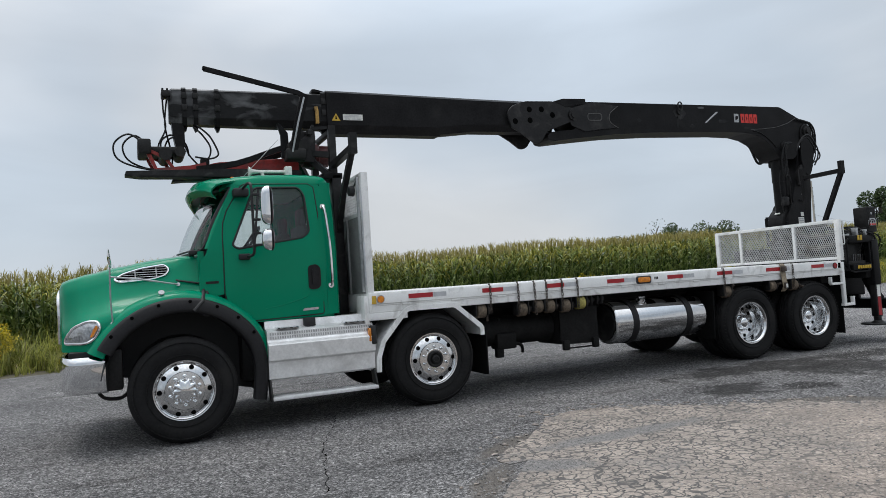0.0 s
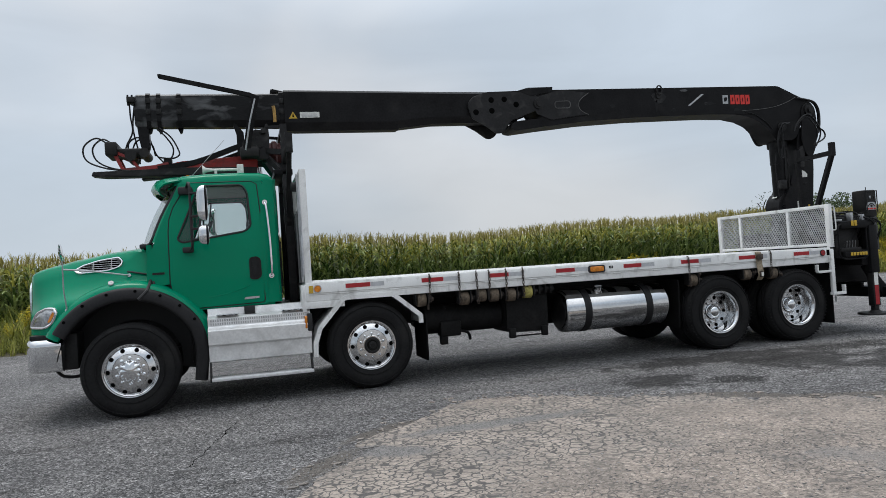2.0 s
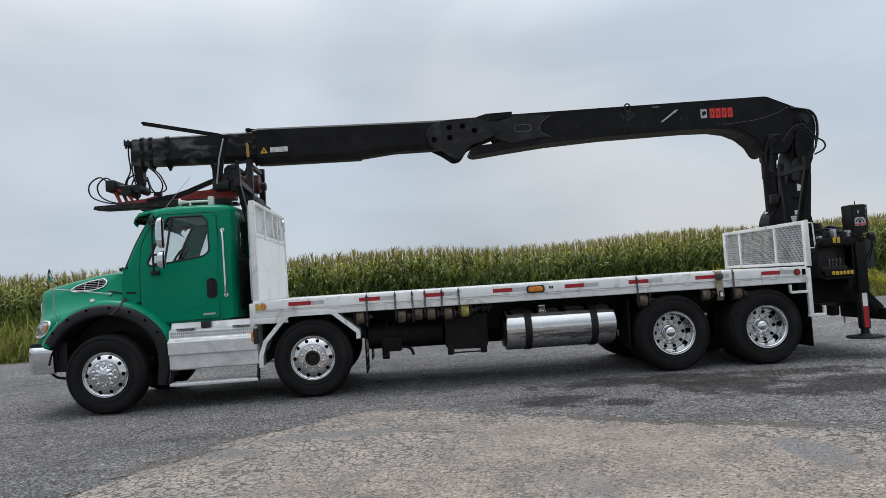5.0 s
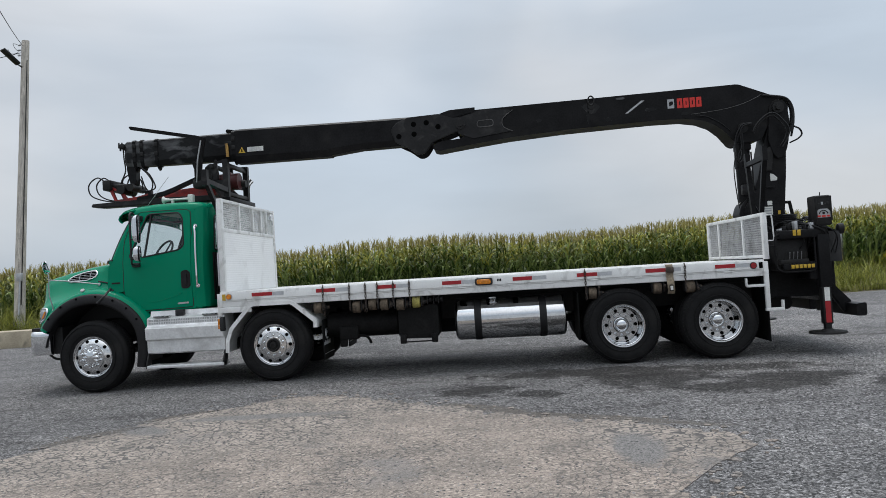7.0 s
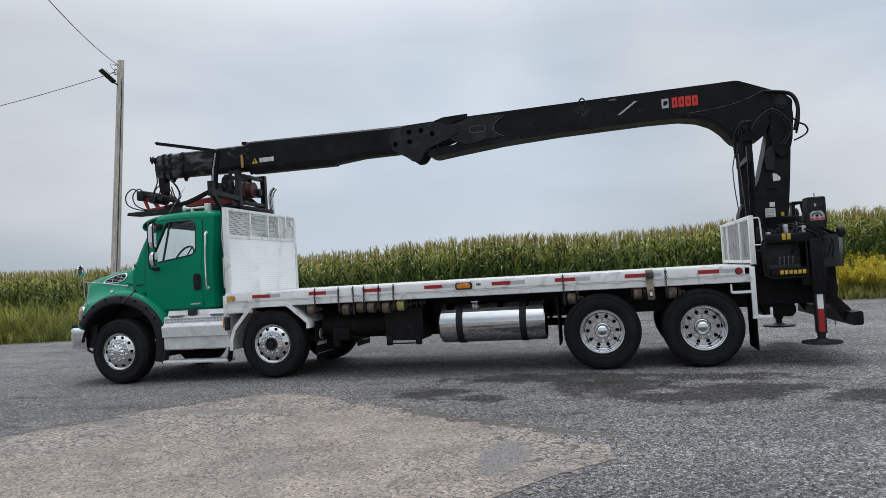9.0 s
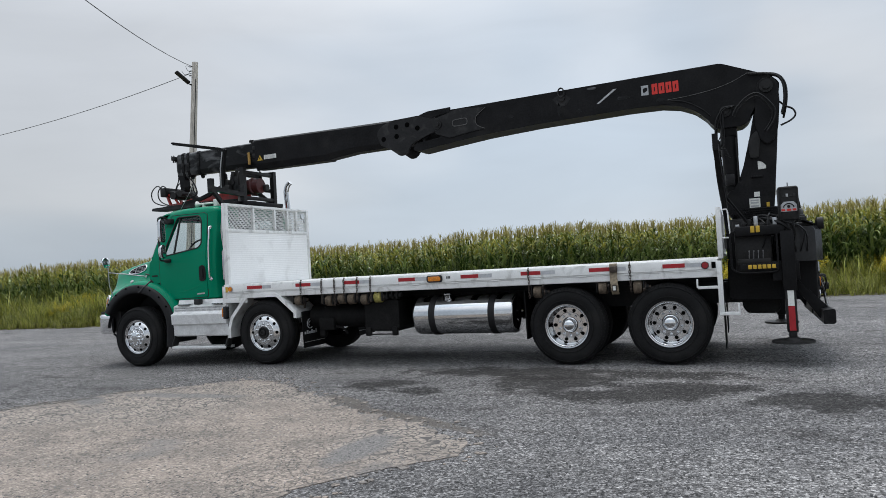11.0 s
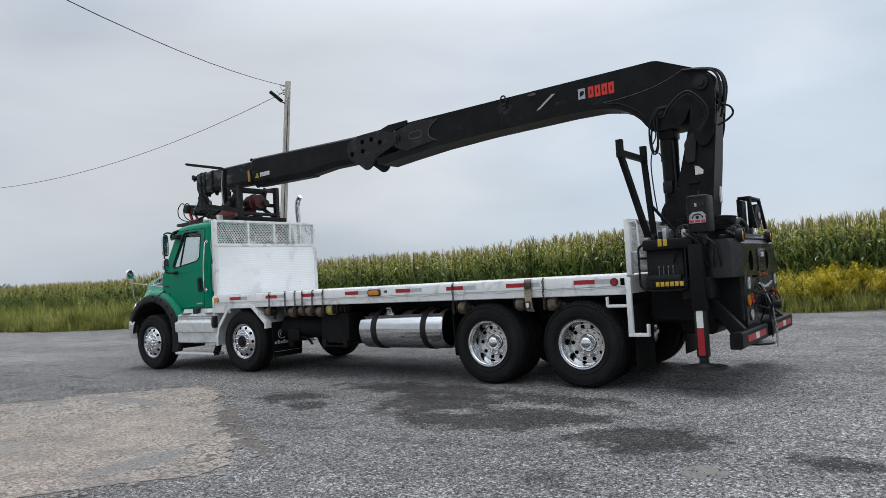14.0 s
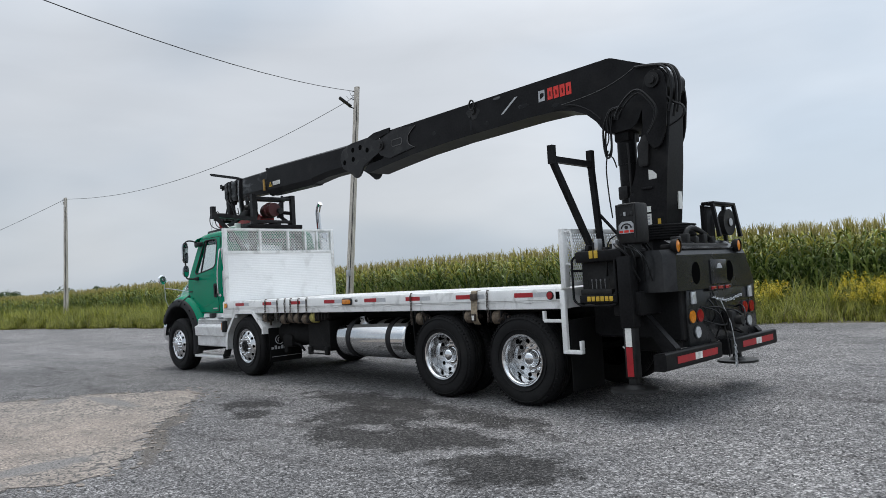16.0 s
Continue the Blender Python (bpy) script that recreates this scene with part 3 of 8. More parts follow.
        l.new(pos, v.inputs[0])
        ad = n.new("ShaderNodeMath")
        ad.operation = "MULTIPLY_ADD"
        ad.inputs[1].default_value = 0.10
        l.new(rag.outputs[0], ad.inputs[0])
        l.new(v.outputs["Value"], ad.inputs[2])
        plug = ramp(ad.outputs[0], (0.185, (0.9, 0.9, 0.9)), (0.215, (0, 0, 0)))
        base = mixc("MIX", plug, base, ramp(mid.outputs[0], (0.3, (0.115, 0.108, 0.098)), (0.65, (0.20, 0.19, 0.172))))
    l.new(base, b.inputs["Base Color"])
    b.inputs["Roughness"].default_value = 0.85
    b.inputs["Specular IOR Level"].default_value = 0.5 if pale else 0.22
    bp = n.new("ShaderNodeBump")
    bp.inputs["Strength"].default_value = 0.8 if not pale else 0.5
    bp.inputs["Distance"].default_value = 0.012 if not pale else 0.006
    inv = n.new("ShaderNodeMath")
    inv.operation = "SUBTRACT"
    inv.inputs[0].default_value = 1.0
    l.new(stone.outputs["Distance"], inv.inputs[1])
    l.new(inv.outputs[0], bp.inputs["Height"])
    l.new(bp.outputs[0], b.inputs["Normal"])
    return m


GRAVEL, PALE = ground_material("grey_gravel", False), ground_material("pale_old_asphalt", True)
SOIL = material("field_soil", (0.07, 0.06, 0.035), 0.95, var=0.3, scale=1.0, bump=0.5, bscale=8)


def edge_y(x):
    """The line where gravel gives way to the verge."""
    return 10.35 + 0.135 * x + 0.25 * math.sin(x * 0.7) + 0.15 * math.sin(x * 2.3 + 1)


def rise(x, y):
    """The field lies a little higher towards the far right."""
    d = max(0.0, y - edge_y(x) - 1.0)
    return min(0.7, max(0.0, (x - 6) * 0.018)) * min(1.0, d / 3.0)


def dip(x, y):
    """The lot falls a little under the front of the truck."""
    a, b = max(0.0, min(1.0, (1.7 - x) / 1.7)), max(0.0, min(1.0, (7.5 - y) / 2.5))
    return -0.032 * a * a * (3 - 2 * a) * b


# one sheet of ground to the horizon, gravel in front, soil under the crops
xs = sorted(set([-3000, -1200, -500, -220, -120] + [0.25 * k for k in range(-4, 9)] + [-80 + 2.0 * k for k in range(81)] + [90, 120, 160, 220, 500, 1200, 3000]))
ts = [-3000, -800, -200, -60, -30, -18, -12, -8, -5, -2.5, -1, 0, 0.15, 1, 2, 3, 4, 6, 10, 20, 45, 120, 400, 1200, 3000]
bm = B()
grid = []
for x in xs:
    col = []
    for t in ts:
        xx = max(-80, min(80, x))
        y = edge_y(xx) + t
        col.append(bm.verts.new((x, y, rise(xx, y) + dip(xx, y))))
    grid.append(col)
for i in range(len(xs) - 1):
    for j in range(len(ts) - 1):
        f = bm.faces.new((grid[i][j], grid[i + 1][j], grid[i + 1][j + 1], grid[i][j + 1]))
        f.material_index = 1 if ts[j] >= 0 else 0
tagged(part("ground", bm, [GRAVEL, SOIL], None, "grey crushed gravel lot with dark damp stains"), category="ground", kind="structure")

# worn pale asphalt, ragged at its rim
OUT = [(2.06, -2.68), (2.16, -2.44), (2.62, -2.14), (2.98, -1.78), (3.20, -1.47), (3.66, -1.38), (4.12, -1.57), (4.64, -2.0), (5.34, -2.37), (5.80, -2.84), (6.2, -3.16), (7.05, -3.56), (7.5, -3.88), (7.80, -4.32),
       (7.80, -4.46), (7.4, -4.86), (6.95, -5.5), (7.3, -6.6), (7.8, -8.0), (8.2, -10.0), (8.0, -13.0), (5.0, -15.0), (0.0, -14.5), (-1.6, -11.0), (-0.8, -7.5), (0.6, -5.3), (1.45, -3.92), (1.66, -3.44), (1.90, -3.14), (2.22, -2.80)]
fine_out = []
rn = random.Random(5)
for i, p in enumerate(OUT):
    q = OUT[(i + 1) % len(OUT)]
    L = math.hypot(q[0] - p[0], q[1] - p[1])
    k = max(2, int(L / 0.05))
    for s in range(k):
        t = s / k
        x, y = p[0] + (q[0] - p[0]) * t, p[1] + (q[1] - p[1]) * t
        d = noise.noise(Vector((x * 2.2, y * 2.2, 3.1))) * 0.12 + noise.noise(Vector((x * 6, y * 6, 1.7))) * 0.17 + noise.noise(Vector((x * 19, y * 19, 5.7))) * 0.07
        fine_out.append((x + d * 0.7, y + d))
bm = B()
prism(bm, fine_out, -0.06, 0.006, place=lambda x, y, z: (x, z, y))
# flakes broken off along the rim
for k in range(900):
    x, y = fine_out[rn.randrange(len(fine_out))]
    d = rn.gauss(0, 0.16)
    x, y, r0 = x + d + rn.uniform(-0.05, 0.05), y + rn.gauss(0, 0.13), 0.012 + 0.035 * rn.random() ** 2
    prism(bm, [(x + r0 * rn.uniform(0.6, 1.3) * math.cos(a), y + r0 * rn.uniform(0.6, 1.3) * math.sin(a)) for a in (0.2, 1.3, 2.5, 3.6, 5.0)], -0.02, 0.0075, place=lambda x, y, z: (x, z, y))
tagged(part("pavement", bm, PALE, None, "pale worn asphalt patch with crazed cracks"), category="pavement", kind="structure")

# a long crack in the asphalt beside the front axle
CRACK = [(1.60, 0.33), (1.42, -0.2), (1.22, -0.75), (1.06, -1.16), (0.98, -1.6), (0.84, -2.1), (0.74, -2.6)]
row_a, row_b = [], []
for (xa, ya), (xb, yb) in zip(CRACK, CRACK[1:]):
    for s in range(12):
        t = s / 12
        x, y = xa + (xb - xa) * t, ya + (yb - ya) * t
        o = noise.noise(Vector((x * 7, y * 7, 0.3))) * 0.05
        w = 0.0042 * (0.35 + abs(noise.noise(Vector((x * 11, y * 11, 4.3)))) * 2.2)
        row_a.append(Vector((x + o - w, y, 0.004 + dip(x, y))))
        row_b.append(Vector((x + o + w, y, 0.004 + dip(x, y))))
bm = B()
sheet(bm, [row_a, row_b])
tagged(part("pavement_crack", bm, DARK, None, "long dark crack across the grey lot"), category="crack", kind="structure")

# loose chippings
npx = np.random.default_rng(7)
sv = np.array([(-1, -0.7, 0), (1, -0.6, 0), (0.8, 0.8, 0), (-0.7, 0.9, 0), (-0.5, -0.4, 0.8), (0.5, -0.3, 0.9), (0.4, 0.5, 0.7), (-0.4, 0.4, 0.9)], float) * 0.5
sq = np.array([(0, 1, 5, 4), (1, 2, 6, 5), (2, 3, 7, 6), (3, 0, 4, 7), (4, 5, 6, 7)])
N = 42000
px = npx.uniform(-4, 13, N)
py = npx.uniform(-6.5, 1.5, N)
keep = np.ones(N, bool)
for cx, cy, rx, ry in ((7.1, -0.55, 1.45, 0.40), (7.75, -1.2, 0.80, 0.85), (8.75, -1.95, 0.95, 0.42), (9.2, -1.6, 0.85, 0.36), (10.45, -2.2, 0.62, 0.50), (5.6, -1.55, 0.48, 0.42)):
    keep &= ((px - cx) / rx) ** 2 + ((py - cy) / ry) ** 2 > 0.8
px, py = px[keep], py[keep]
N = len(px)
pos = np.stack([px, py, np.array([0.002 + dip(a, b) for a, b in zip(px, py)])], -1)
V, Q, M = scatter([(sv, sq, np.zeros(5, int))], np.zeros(N, int), pos, npx.uniform(0, 6.28, N), 0.008 + 0.013 * npx.random(N) ** 2.5)
CHIP = material("stone_chips", ((0.05, 0.05, 0.05), (0.22, 0.215, 0.21)), 0.85, scale=1.0, island=0.9)
tagged(hang(new("gravel_chips", quad_mesh("gravel_chips", V, Q, M, [CHIP])), None, I4), "loose grey stone chippings on the lot", "gravel", kind="stuff")

# ---------- the truck ----------
CY = 1.26  # centre line
truck = thing("truck", 4.0, CY, 0.0, "green conventional-cab truck with white flatbed parked on gravel lot", "truck")


def both(y):
    return (y, 2 * CY - y)


# wheels -------------------------------------------------
def tyre_mesh(w, lugs):
    R, bm = 0.525, B()
    h = w / 2
    prof = [(0.292, h - 0.035), (0.30, h - 0.012), (0.33, h), (0.40, h + 0.012), (0.45, h + 0.010), (0.487, h - 0.004), (0.508, h - 0.022),
            (0.520, h - 0.045), (R, h - 0.075), (R, h - 0.085), (R - 0.014, h - 0.087), (R - 0.014, h - 0.099), (R, h - 0.101),
            (R, 0.012), (R - 0.014, 0.010), (R - 0.014, -0.010), (R, -0.012), (R, -h + 0.101), (R - 0.014, -h + 0.099), (R - 0.014, -h + 0.087),
            (R, -h + 0.085), (0.520, -h + 0.045), (0.500, -h + 0.016), (0.45, -h - 0.008), (0.36, -h), (0.292, -h + 0.03)]
    seg = 64
    rows = [[Vector((r * math.cos(2 * math.pi * k / seg), -o, r * math.sin(2 * math.pi * k / seg))) for k in range(seg)] for r, o in prof]
    rings(bm, rows, cap=False)
    # raised ring and moulded marks on the sidewall
    for r0 in (0.345, 0.468):
        lathe(bm, [(r0, h + 0.006), (r0 + 0.003, h + 0.0155), (r0 + 0.008, h + 0.0155), (r0 + 0.011, h + 0.006)], (0, 0, 0), 48, cap=False)
    n = 64 if lugs else 0
    for k in range(n):
        a = 2 * math.pi * k / n
        for s in (-1, 1):
            m = Matrix.Rotation(-a, 4, "Y") @ Matrix.Translation((0.508, s * (h - 0.030), 0))
            d = 0.016 if lugs else 0.012
            box(bm, -0.012, 0.0015, -0.036, -0.008, -d * 0.42, d * 0.42, m=m @ Matrix.Rotation(radians(14 * s), 4, "X"))
    return finish("tyre", bm, RUBBER, 40)


TYRE_STEER, TYRE_DRIVE = tyre_mesh(0.29, False), tyre_mesh(0.275, True)


def steer_disc():
    bm = B()
    lathe(bm, [(0.300, -0.040), (0.302, -0.016), (0.296, -0.004), (0.286, -0.006), (0.280, -0.020), (0.268, -0.026), (0.252, -0.012), (0.215, 0.006),
               (0.190, 0.014), (0.185, 0.022), (0.118, 0.026), (0.112, 0.030), (0.10, 0.030), (0.10, -0.05)], (0, 0, 0), 60, cap=False)
    return finish("wheel", bm, ALLOY, 30)


def deep_disc():
    bm = B()
    lathe(bm, [(0.300, -0.030), (0.303, -0.006), (0.297, 0.006), (0.284, 0.004), (0.277, -0.010), (0.268, -0.018), (0.263, -0.034), (0.260, -0.085), (0.256, -0.150),
               (0.250, -0.182), (0.236, -0.204), (0.178, -0.207), (0.171, -0.198), (0.118, -0.197), (0.11, -0.197), (0.11, -0.26)], (0, 0, 0), 60, cap=False)
    return finish("wheel", bm, ALLOY, 30)


def nut_mesh():
    bm = B()
    lathe(bm, [(0.017, 0.0), (0.017, 0.006), (0.013, 0.010), (0.013, 0.028), (0.008, 0.036), (0.0, 0.038)], (0, 0, 0), 10)
    return finish("lug_nut", bm, CHROME, 40)


def nut_cover_mesh():
    bm = B()
    lathe(bm, [(0.021, 0.0), (0.021, 0.006), (0.0145, 0.010), (0.0140, 0.042), (0.010, 0.052), (0.0, 0.055)], (0, 0, 0), 12)
    return finish("lug_nut", bm, CHROME, 40)


def hole_mesh():
    bm = B()
    lathe(bm, [(0.025, -0.012), (0.025, 0.0045), (0.0225, 0.005), (0.0, 0.005)], (0, 0, 0), 16)
    return finish("hand_hole", bm, DARK, 40)


def cap_mesh(kind):
    bm = B()
    if kind == "star":
        rows = []
        for r, o, amp in ((0.112, 0.026, 0.014), (0.111, 0.044, 0.014), (0.104, 0.054, 0.013), (0.088, 0.062, 0.008), (0.060, 0.068, 0.002), (0.03, 0.071, 0.0), (0.01, 0.072, 0.0)):
            rows.append([Vector(((r + amp * math.cos(10 * a)) * math.cos(a), -o, (r + amp * math.cos(10 * a)) * math.sin(a))) for a in [2 * math.pi * k / 100 for k in range(100)]])
        rings(bm, rows)
        return finish("hub_cap", bm, CHROME, 50)
    if kind == "open":
        lathe(bm, [(0.095, 0.0), (0.095, 0.045), (0.080, 0.052), (0.070, 0.05), (0.066, 0.030), (0.050, 0.026), (0.045, 0.060), (0.030, 0.066), (0.026, 0.055), (0.0, 0.055)], (0, 0, 0), 30)
        return finish("hub_cap", bm, BLACKSTEEL, 35)
    lathe(bm, [(0.102, -0.22), (0.100, -0.192), (0.090, -0.188), (0.088, -0.14), (0.082, -0.118), (0.066, -0.104), (0.03, -0.094), (0.0, -0.092)], (0, 0, 0), 36)
    return finish("hub_cap", bm, CHROME, 45)


DISC_STEER, DISC_DEEP, NUT, NUT_COVER, HOLE = steer_disc(), deep_disc(), nut_mesh(), nut_cover_mesh(), hole_mesh()
CAPS = {k: cap_mesh(k) for k in ("star", "open", "hat")}


def wheel(x, y, style, side, z=0.525):
    """y: the tyre's outer face; side -1 faces the near side."""
    turn = I4 if side < 0 else Matrix.Rotation(math.pi, 4, "Z")
    at = Matrix.Translation((x, y, z)) @ turn
    hub = piece("wheel", DISC_DEEP if style == "hat" else DISC_STEER, truck, at, "polished aluminium ten-hole wheel")
    w = 0.275 if style == "hat" else 0.29
    lug = lambda m: at @ m
    piece("tyre", TYRE_DRIVE if style == "hat" else TYRE_STEER, hub, lug(Matrix.Translation((0, w / 2, 0))), "black rubber truck tyre")
    if style == "hat":
        piece("tyre", TYRE_DRIVE, hub, lug(Matrix.Translation((0, w * 1.5 + 0.05, 0))), "black rubber truck tyre")
    piece("hub_cap", CAPS[style], hub, lug(I4), {"star": "chrome hub cover", "open": "dark greasy hub", "hat": "chrome dome hub cap"}[style])
    for k in range(10):
        a = 2 * math.pi * (k + 0.5) / 10
        o = -(-0.197 if style == "hat" else 0.024)
        piece("lug_nut", NUT_COVER if style == "star" else NUT, hub, lug(Matrix.Translation((0.143 * math.cos(a), o, 0.143 * math.sin(a)))))
    for k in range(10):
        a = 2 * math.pi * k / 10
        r, o = (0.2040, 0.2055) if style == "hat" else (0.234, 0.0035)
        tip = Matrix.Rotation(0.0 if style == "hat" else 0.42, 4, "Z")
        piece("hand_hole", HOLE, hub, lug(Matrix.Rotation(-a, 4, "Y") @ Matrix.Translation((r, o, 0)) @ tip))
    return hub


for side in (-1, 1):
    yy = lambda y: y if side < 0 else 2 * CY - y
    wheel(0.0, yy(0.005), "star", side, 0.495)
    wheel(2.70, yy(0.035), "open", side)
    wheel(7.645, yy(0.025), "hat", side)
    wheel(8.965, yy(0.025), "hat", side)

# chassis -------------------------------------------------
for y in (0.83, 1.60):
    bm = B()
    prism(bm, rounded([(-0.75, 0.78), (-0.75, 0.95), (0.4, 1.0), (10.2, 1.0), (10.2, 0.72), (0.5, 0.70)], 0.03), y, y + 0.085)
    part("chassis_rail", bm, BLACKSTEEL, truck)
for x in (0.0, 2.70, 7.645, 8.965):
    bm = B()
    zx = 0.495 if x < 1 else 0.525
    cyl(bm, (x, 0.30, zx), (x, 2.22, zx), 0.065, seg=14)
    if x > 5:
        lathe(bm, [(0.02, -0.22), (0.15, -0.16), (0.21, 0), (0.15, 0.16), (0.02, 0.22)], (x, CY, 0.53), 18)
    else:
        box(bm, x - 0.06, x + 0.06, 0.5, 2.0, 0.42, 0.54, 0.02)
    part("axle", bm, BLACKSTEEL, truck)
for y in both(0.87):
    bm = B()
    tube(bm, [(7.1, y, 0.80), (7.7, y, 0.72), (8.3, y, 0.88), (8.9, y, 0.72), (9.5, y, 0.80)], 0, flat=(0.045, 0.05), smooth=5)
    part("leaf_spring", bm, BLACKSTEEL, truck)
    bm = B()
    tube(bm, [(-0.7, y, 0.80), (0.0, y, 0.64), (0.7, y, 0.78)], 0, flat=(0.045, 0.035), smooth=5)
    part("leaf_spring", bm, BLACKSTEEL, truck)
bm = B()
box(bm, -0.55, 0.75, 0.92, 1.60, 0.62, 1.35, 0.08)
cyl(bm, (0.7, CY, 0.78), (1.9, CY, 0.72), 0.19, 0.14, 20)
part("engine", bm, BLACKSTEEL, truck)
bm = B()
tube(bm, [(1.9, CY, 0.72), (4.9, CY, 0.70), (7.6, CY, 0.56)], 0.06, 14)
part("drive_shaft", bm, BLACKSTEEL, truck)
for x in (3.5, 5.6, 6.9):
    bm = B()
    box(bm, x - 0.05, x + 0.05, 0.83, 1.69, 0.74, 0.97, 0.01)
    part("crossmember", bm, BLACKSTEEL, truck)

# added block, no known part: fills the gap so the underside stays dark
bm = B()
prism(bm, rounded([(3.55, 0.98), (3.55, 0.58), (3.75, 0.50), (6.6, 0.50), (6.85, 0.62), (6.85, 0.98)], 0.05), 0.92, 1.60, bevel=0.01)
part("sub_frame", bm, SHADEGRIME, truck)
# under-deck boxes and tanks
bm = B()
prism(bm, rounded([(4.49, 0.97), (4.49, 0.56), (4.53, 0.50), (5.04, 0.49), (5.08, 0.54), (5.08, 0.97)], 0.03), 0.14, 0.74, bevel=0.012)
for x in (4.56, 5.01):
    box(bm, x - 0.045, x + 0.045, 0.10, 0.16, 0.43, 0.56, 0.015)
tube(bm, [(4.56, 0.115, 0.455), (5.01, 0.115, 0.455)], 0.010)
part("battery_box", bm, SHADEGRIME, truck, "black steel under-deck box")
for a, b, r in (((3.44, 0.42, 0.74), (4.47, 0.42, 0.74), 0.185), ((4.1, 2.0, 0.68), (5.6, 2.0, 0.68), 0.17)):
    bm = B()
    cyl(bm, a, b, r, seg=24)
    part("air_tank", bm, SHADEGRIME, truck)
bm = B()
tube(bm, [(3.7, 0.30, 0.9), (3.8, 0.26, 0.62), (4.0, 0.3, 0.55), (4.05, 0.35, 0.45)], 0.02, 8, smooth=4)
box(bm, 3.62, 3.90, 0.20, 0.40, 0.52, 0.72, 0.03)
box(bm, 3.62, 3.72, 0.22, 0.30, 0.42, 0.56, 0.015)
part("air_valve", bm, SHADEGRIME, truck)

tank = B()
TX0, TX1, TY, TZ, TR = 5.32, 6.89, 0.345, 0.705, 0.285
rows = []
for x, r in ((TX0, 0.10), (TX0 + 0.005, 0.24), (TX0 + 0.02, 0.275), (TX0 + 0.05, TR), (TX1 - 0.05, TR), (TX1 - 0.02, 0.275), (TX1 - 0.005, 0.24), (TX1, 0.10)):
    rows.append([Vector((x, TY + r * math.cos(a), TZ + r * math.sin(a))) for a in [2 * math.pi * k / 48 for k in range(48)]])
rings(tank, rows)
tank = part("fuel_tank", tank, TANKSKIN, truck, "polished aluminium cylindrical fuel tank", sharp=50)
# black disc paints in the dark reflection on the polished tank end
bm = B()
disc(bm, (TX0 - 0.001, TY, TZ), 0.236, (-1, 0, 0), 0.004, 40)
part("tank_end", bm, PLATE, tank, "tank end blackened for its dark reflection")
for x in (5.64, 6.56):
    bm = B()
    ring = [[Vector((x + dx, TY + r * math.cos(a), TZ + r * math.sin(a))) for a in [2 * math.pi * k / 48 for k in range(48)]]
            for dx, r in ((-0.05, TR + 0.002), (-0.045, TR + 0.010), (0.045, TR + 0.010), (0.05, TR + 0.002))]
    rings(bm, ring, cap=False)
    box(bm, x - 0.05, x + 0.05, TY + 0.10, 0.84, TZ + 0.2, 0.98, 0.01)
    part("tank_strap", bm, PLASTIC, tank, "black rubber-lined tank strap")
bm = B()
d = Vector((0, -0.45, 0.89)).normalized()
c = Vector((5.86, TY, TZ)) + d * TR
cyl(bm, c - d * 0.01, c + d * 0.012, 0.075, 0.07, 24)
cyl(bm, c + d * 0.01, c + d * 0.055, 0.052, 0.05, 24)
box(bm, -0.05, 0.05, -0.008, 0.008, 0, 0.012, 0.003, m=Matrix.Translation(c + d * 0.055))
part("fuel_cap", bm, ALLOY, tank, "ribbed aluminium fuel cap")
bm = B()
prism(bm, rounded([(0.10, 1.02), (0.62, 1.02), (0.60, 0.36), (0.14, 0.34)], 0.03), 7.045, 7.065, place=lambda x, y, z: (y, x, z))
part("mud_flap", bm, FLAP, truck, "black rubber mud flap")

# cab -----------------------------------------------------
BELT = 1.84


def lean(z):
    """The cab side's distance from the door plane at height z."""
    return 0.152 + (0.018 * ((1.55 - z) / 0.45) ** 2 if z < 1.55 else 0) + (max(0.0, z - BELT) / 0.76) * 0.118


def weld(bm):
    """Join the skin above and below the belt line."""
    bmesh.ops.delete(bm, geom=[f for f in bm.faces if all(abs(v.co.z - BELT) < 1e-4 for v in f.verts)], context="FACES_ONLY")
    bmesh.ops.remove_doubles(bm, verts=[v for v in bm.verts if abs(v.co.z - BELT) < 1e-4], dist=0.0005)


def on_side(side, off=0.0):
    def f(x, y, z):
        yy = lean(z) + y + off
        return (x, yy if side < 0 else 2 * CY - yy, z)
    return f


cab = B()
SIDE_LOW = [(0.20, 1.38), (0.20, 1.60), (0.22, 1.78), (0.275, BELT), (1.53, BELT), (1.53, 1.14), (1.50, 1.115), (0.69, 1.10), (0.44, 1.42)]
SIDE_UP = [(0.275, BELT), (0.305, 1.92), (0.395, 2.14), (0.50, 2.40), (0.585, 2.585), (1.50, 2.60), (1.53, 2.56), (1.53, BELT)]
WINDOW = rounded([(0.545, 1.925), (0.60, 1.885), (1.30, 1.985), (1.37, 2.05), (1.345, 2.46), (1.29, 2.545), (0.84, 2.545), (0.80, 2.52)], 0.045)
for side in (-1, 1):
    prism(cab, SIDE_LOW, 0, 0.05, place=on_side(side))
    prism(cab, SIDE_UP, 0, 0.05, holes=[WINDOW], place=on_side(side))
# rounded rear corners and back wall
def rear_col(z):
    yb = lean(z)
    return [Vector((1.53, yb, z)), Vector((1.60, yb + 0.006, z)), Vector((1.652, yb + 0.03, z)), Vector((1.680, yb + 0.075, z)), Vector((1.690, yb + 0.16, z))]


for side in (-1, 1):
    rows = [[p if side < 0 else Vector((p.x, 2 * CY - p.y, p.z)) for p in rear_col(z)] for z in (1.13, 1.3, 1.55, BELT, 2.1, 2.35, 2.55, 2.60)]
    sheet(cab, rows)
BACK = [(0.31, 1.13), (2.21, 1.13), (2.21, BELT), (2.12, 2.62), (0.40, 2.62), (0.31, BELT)]
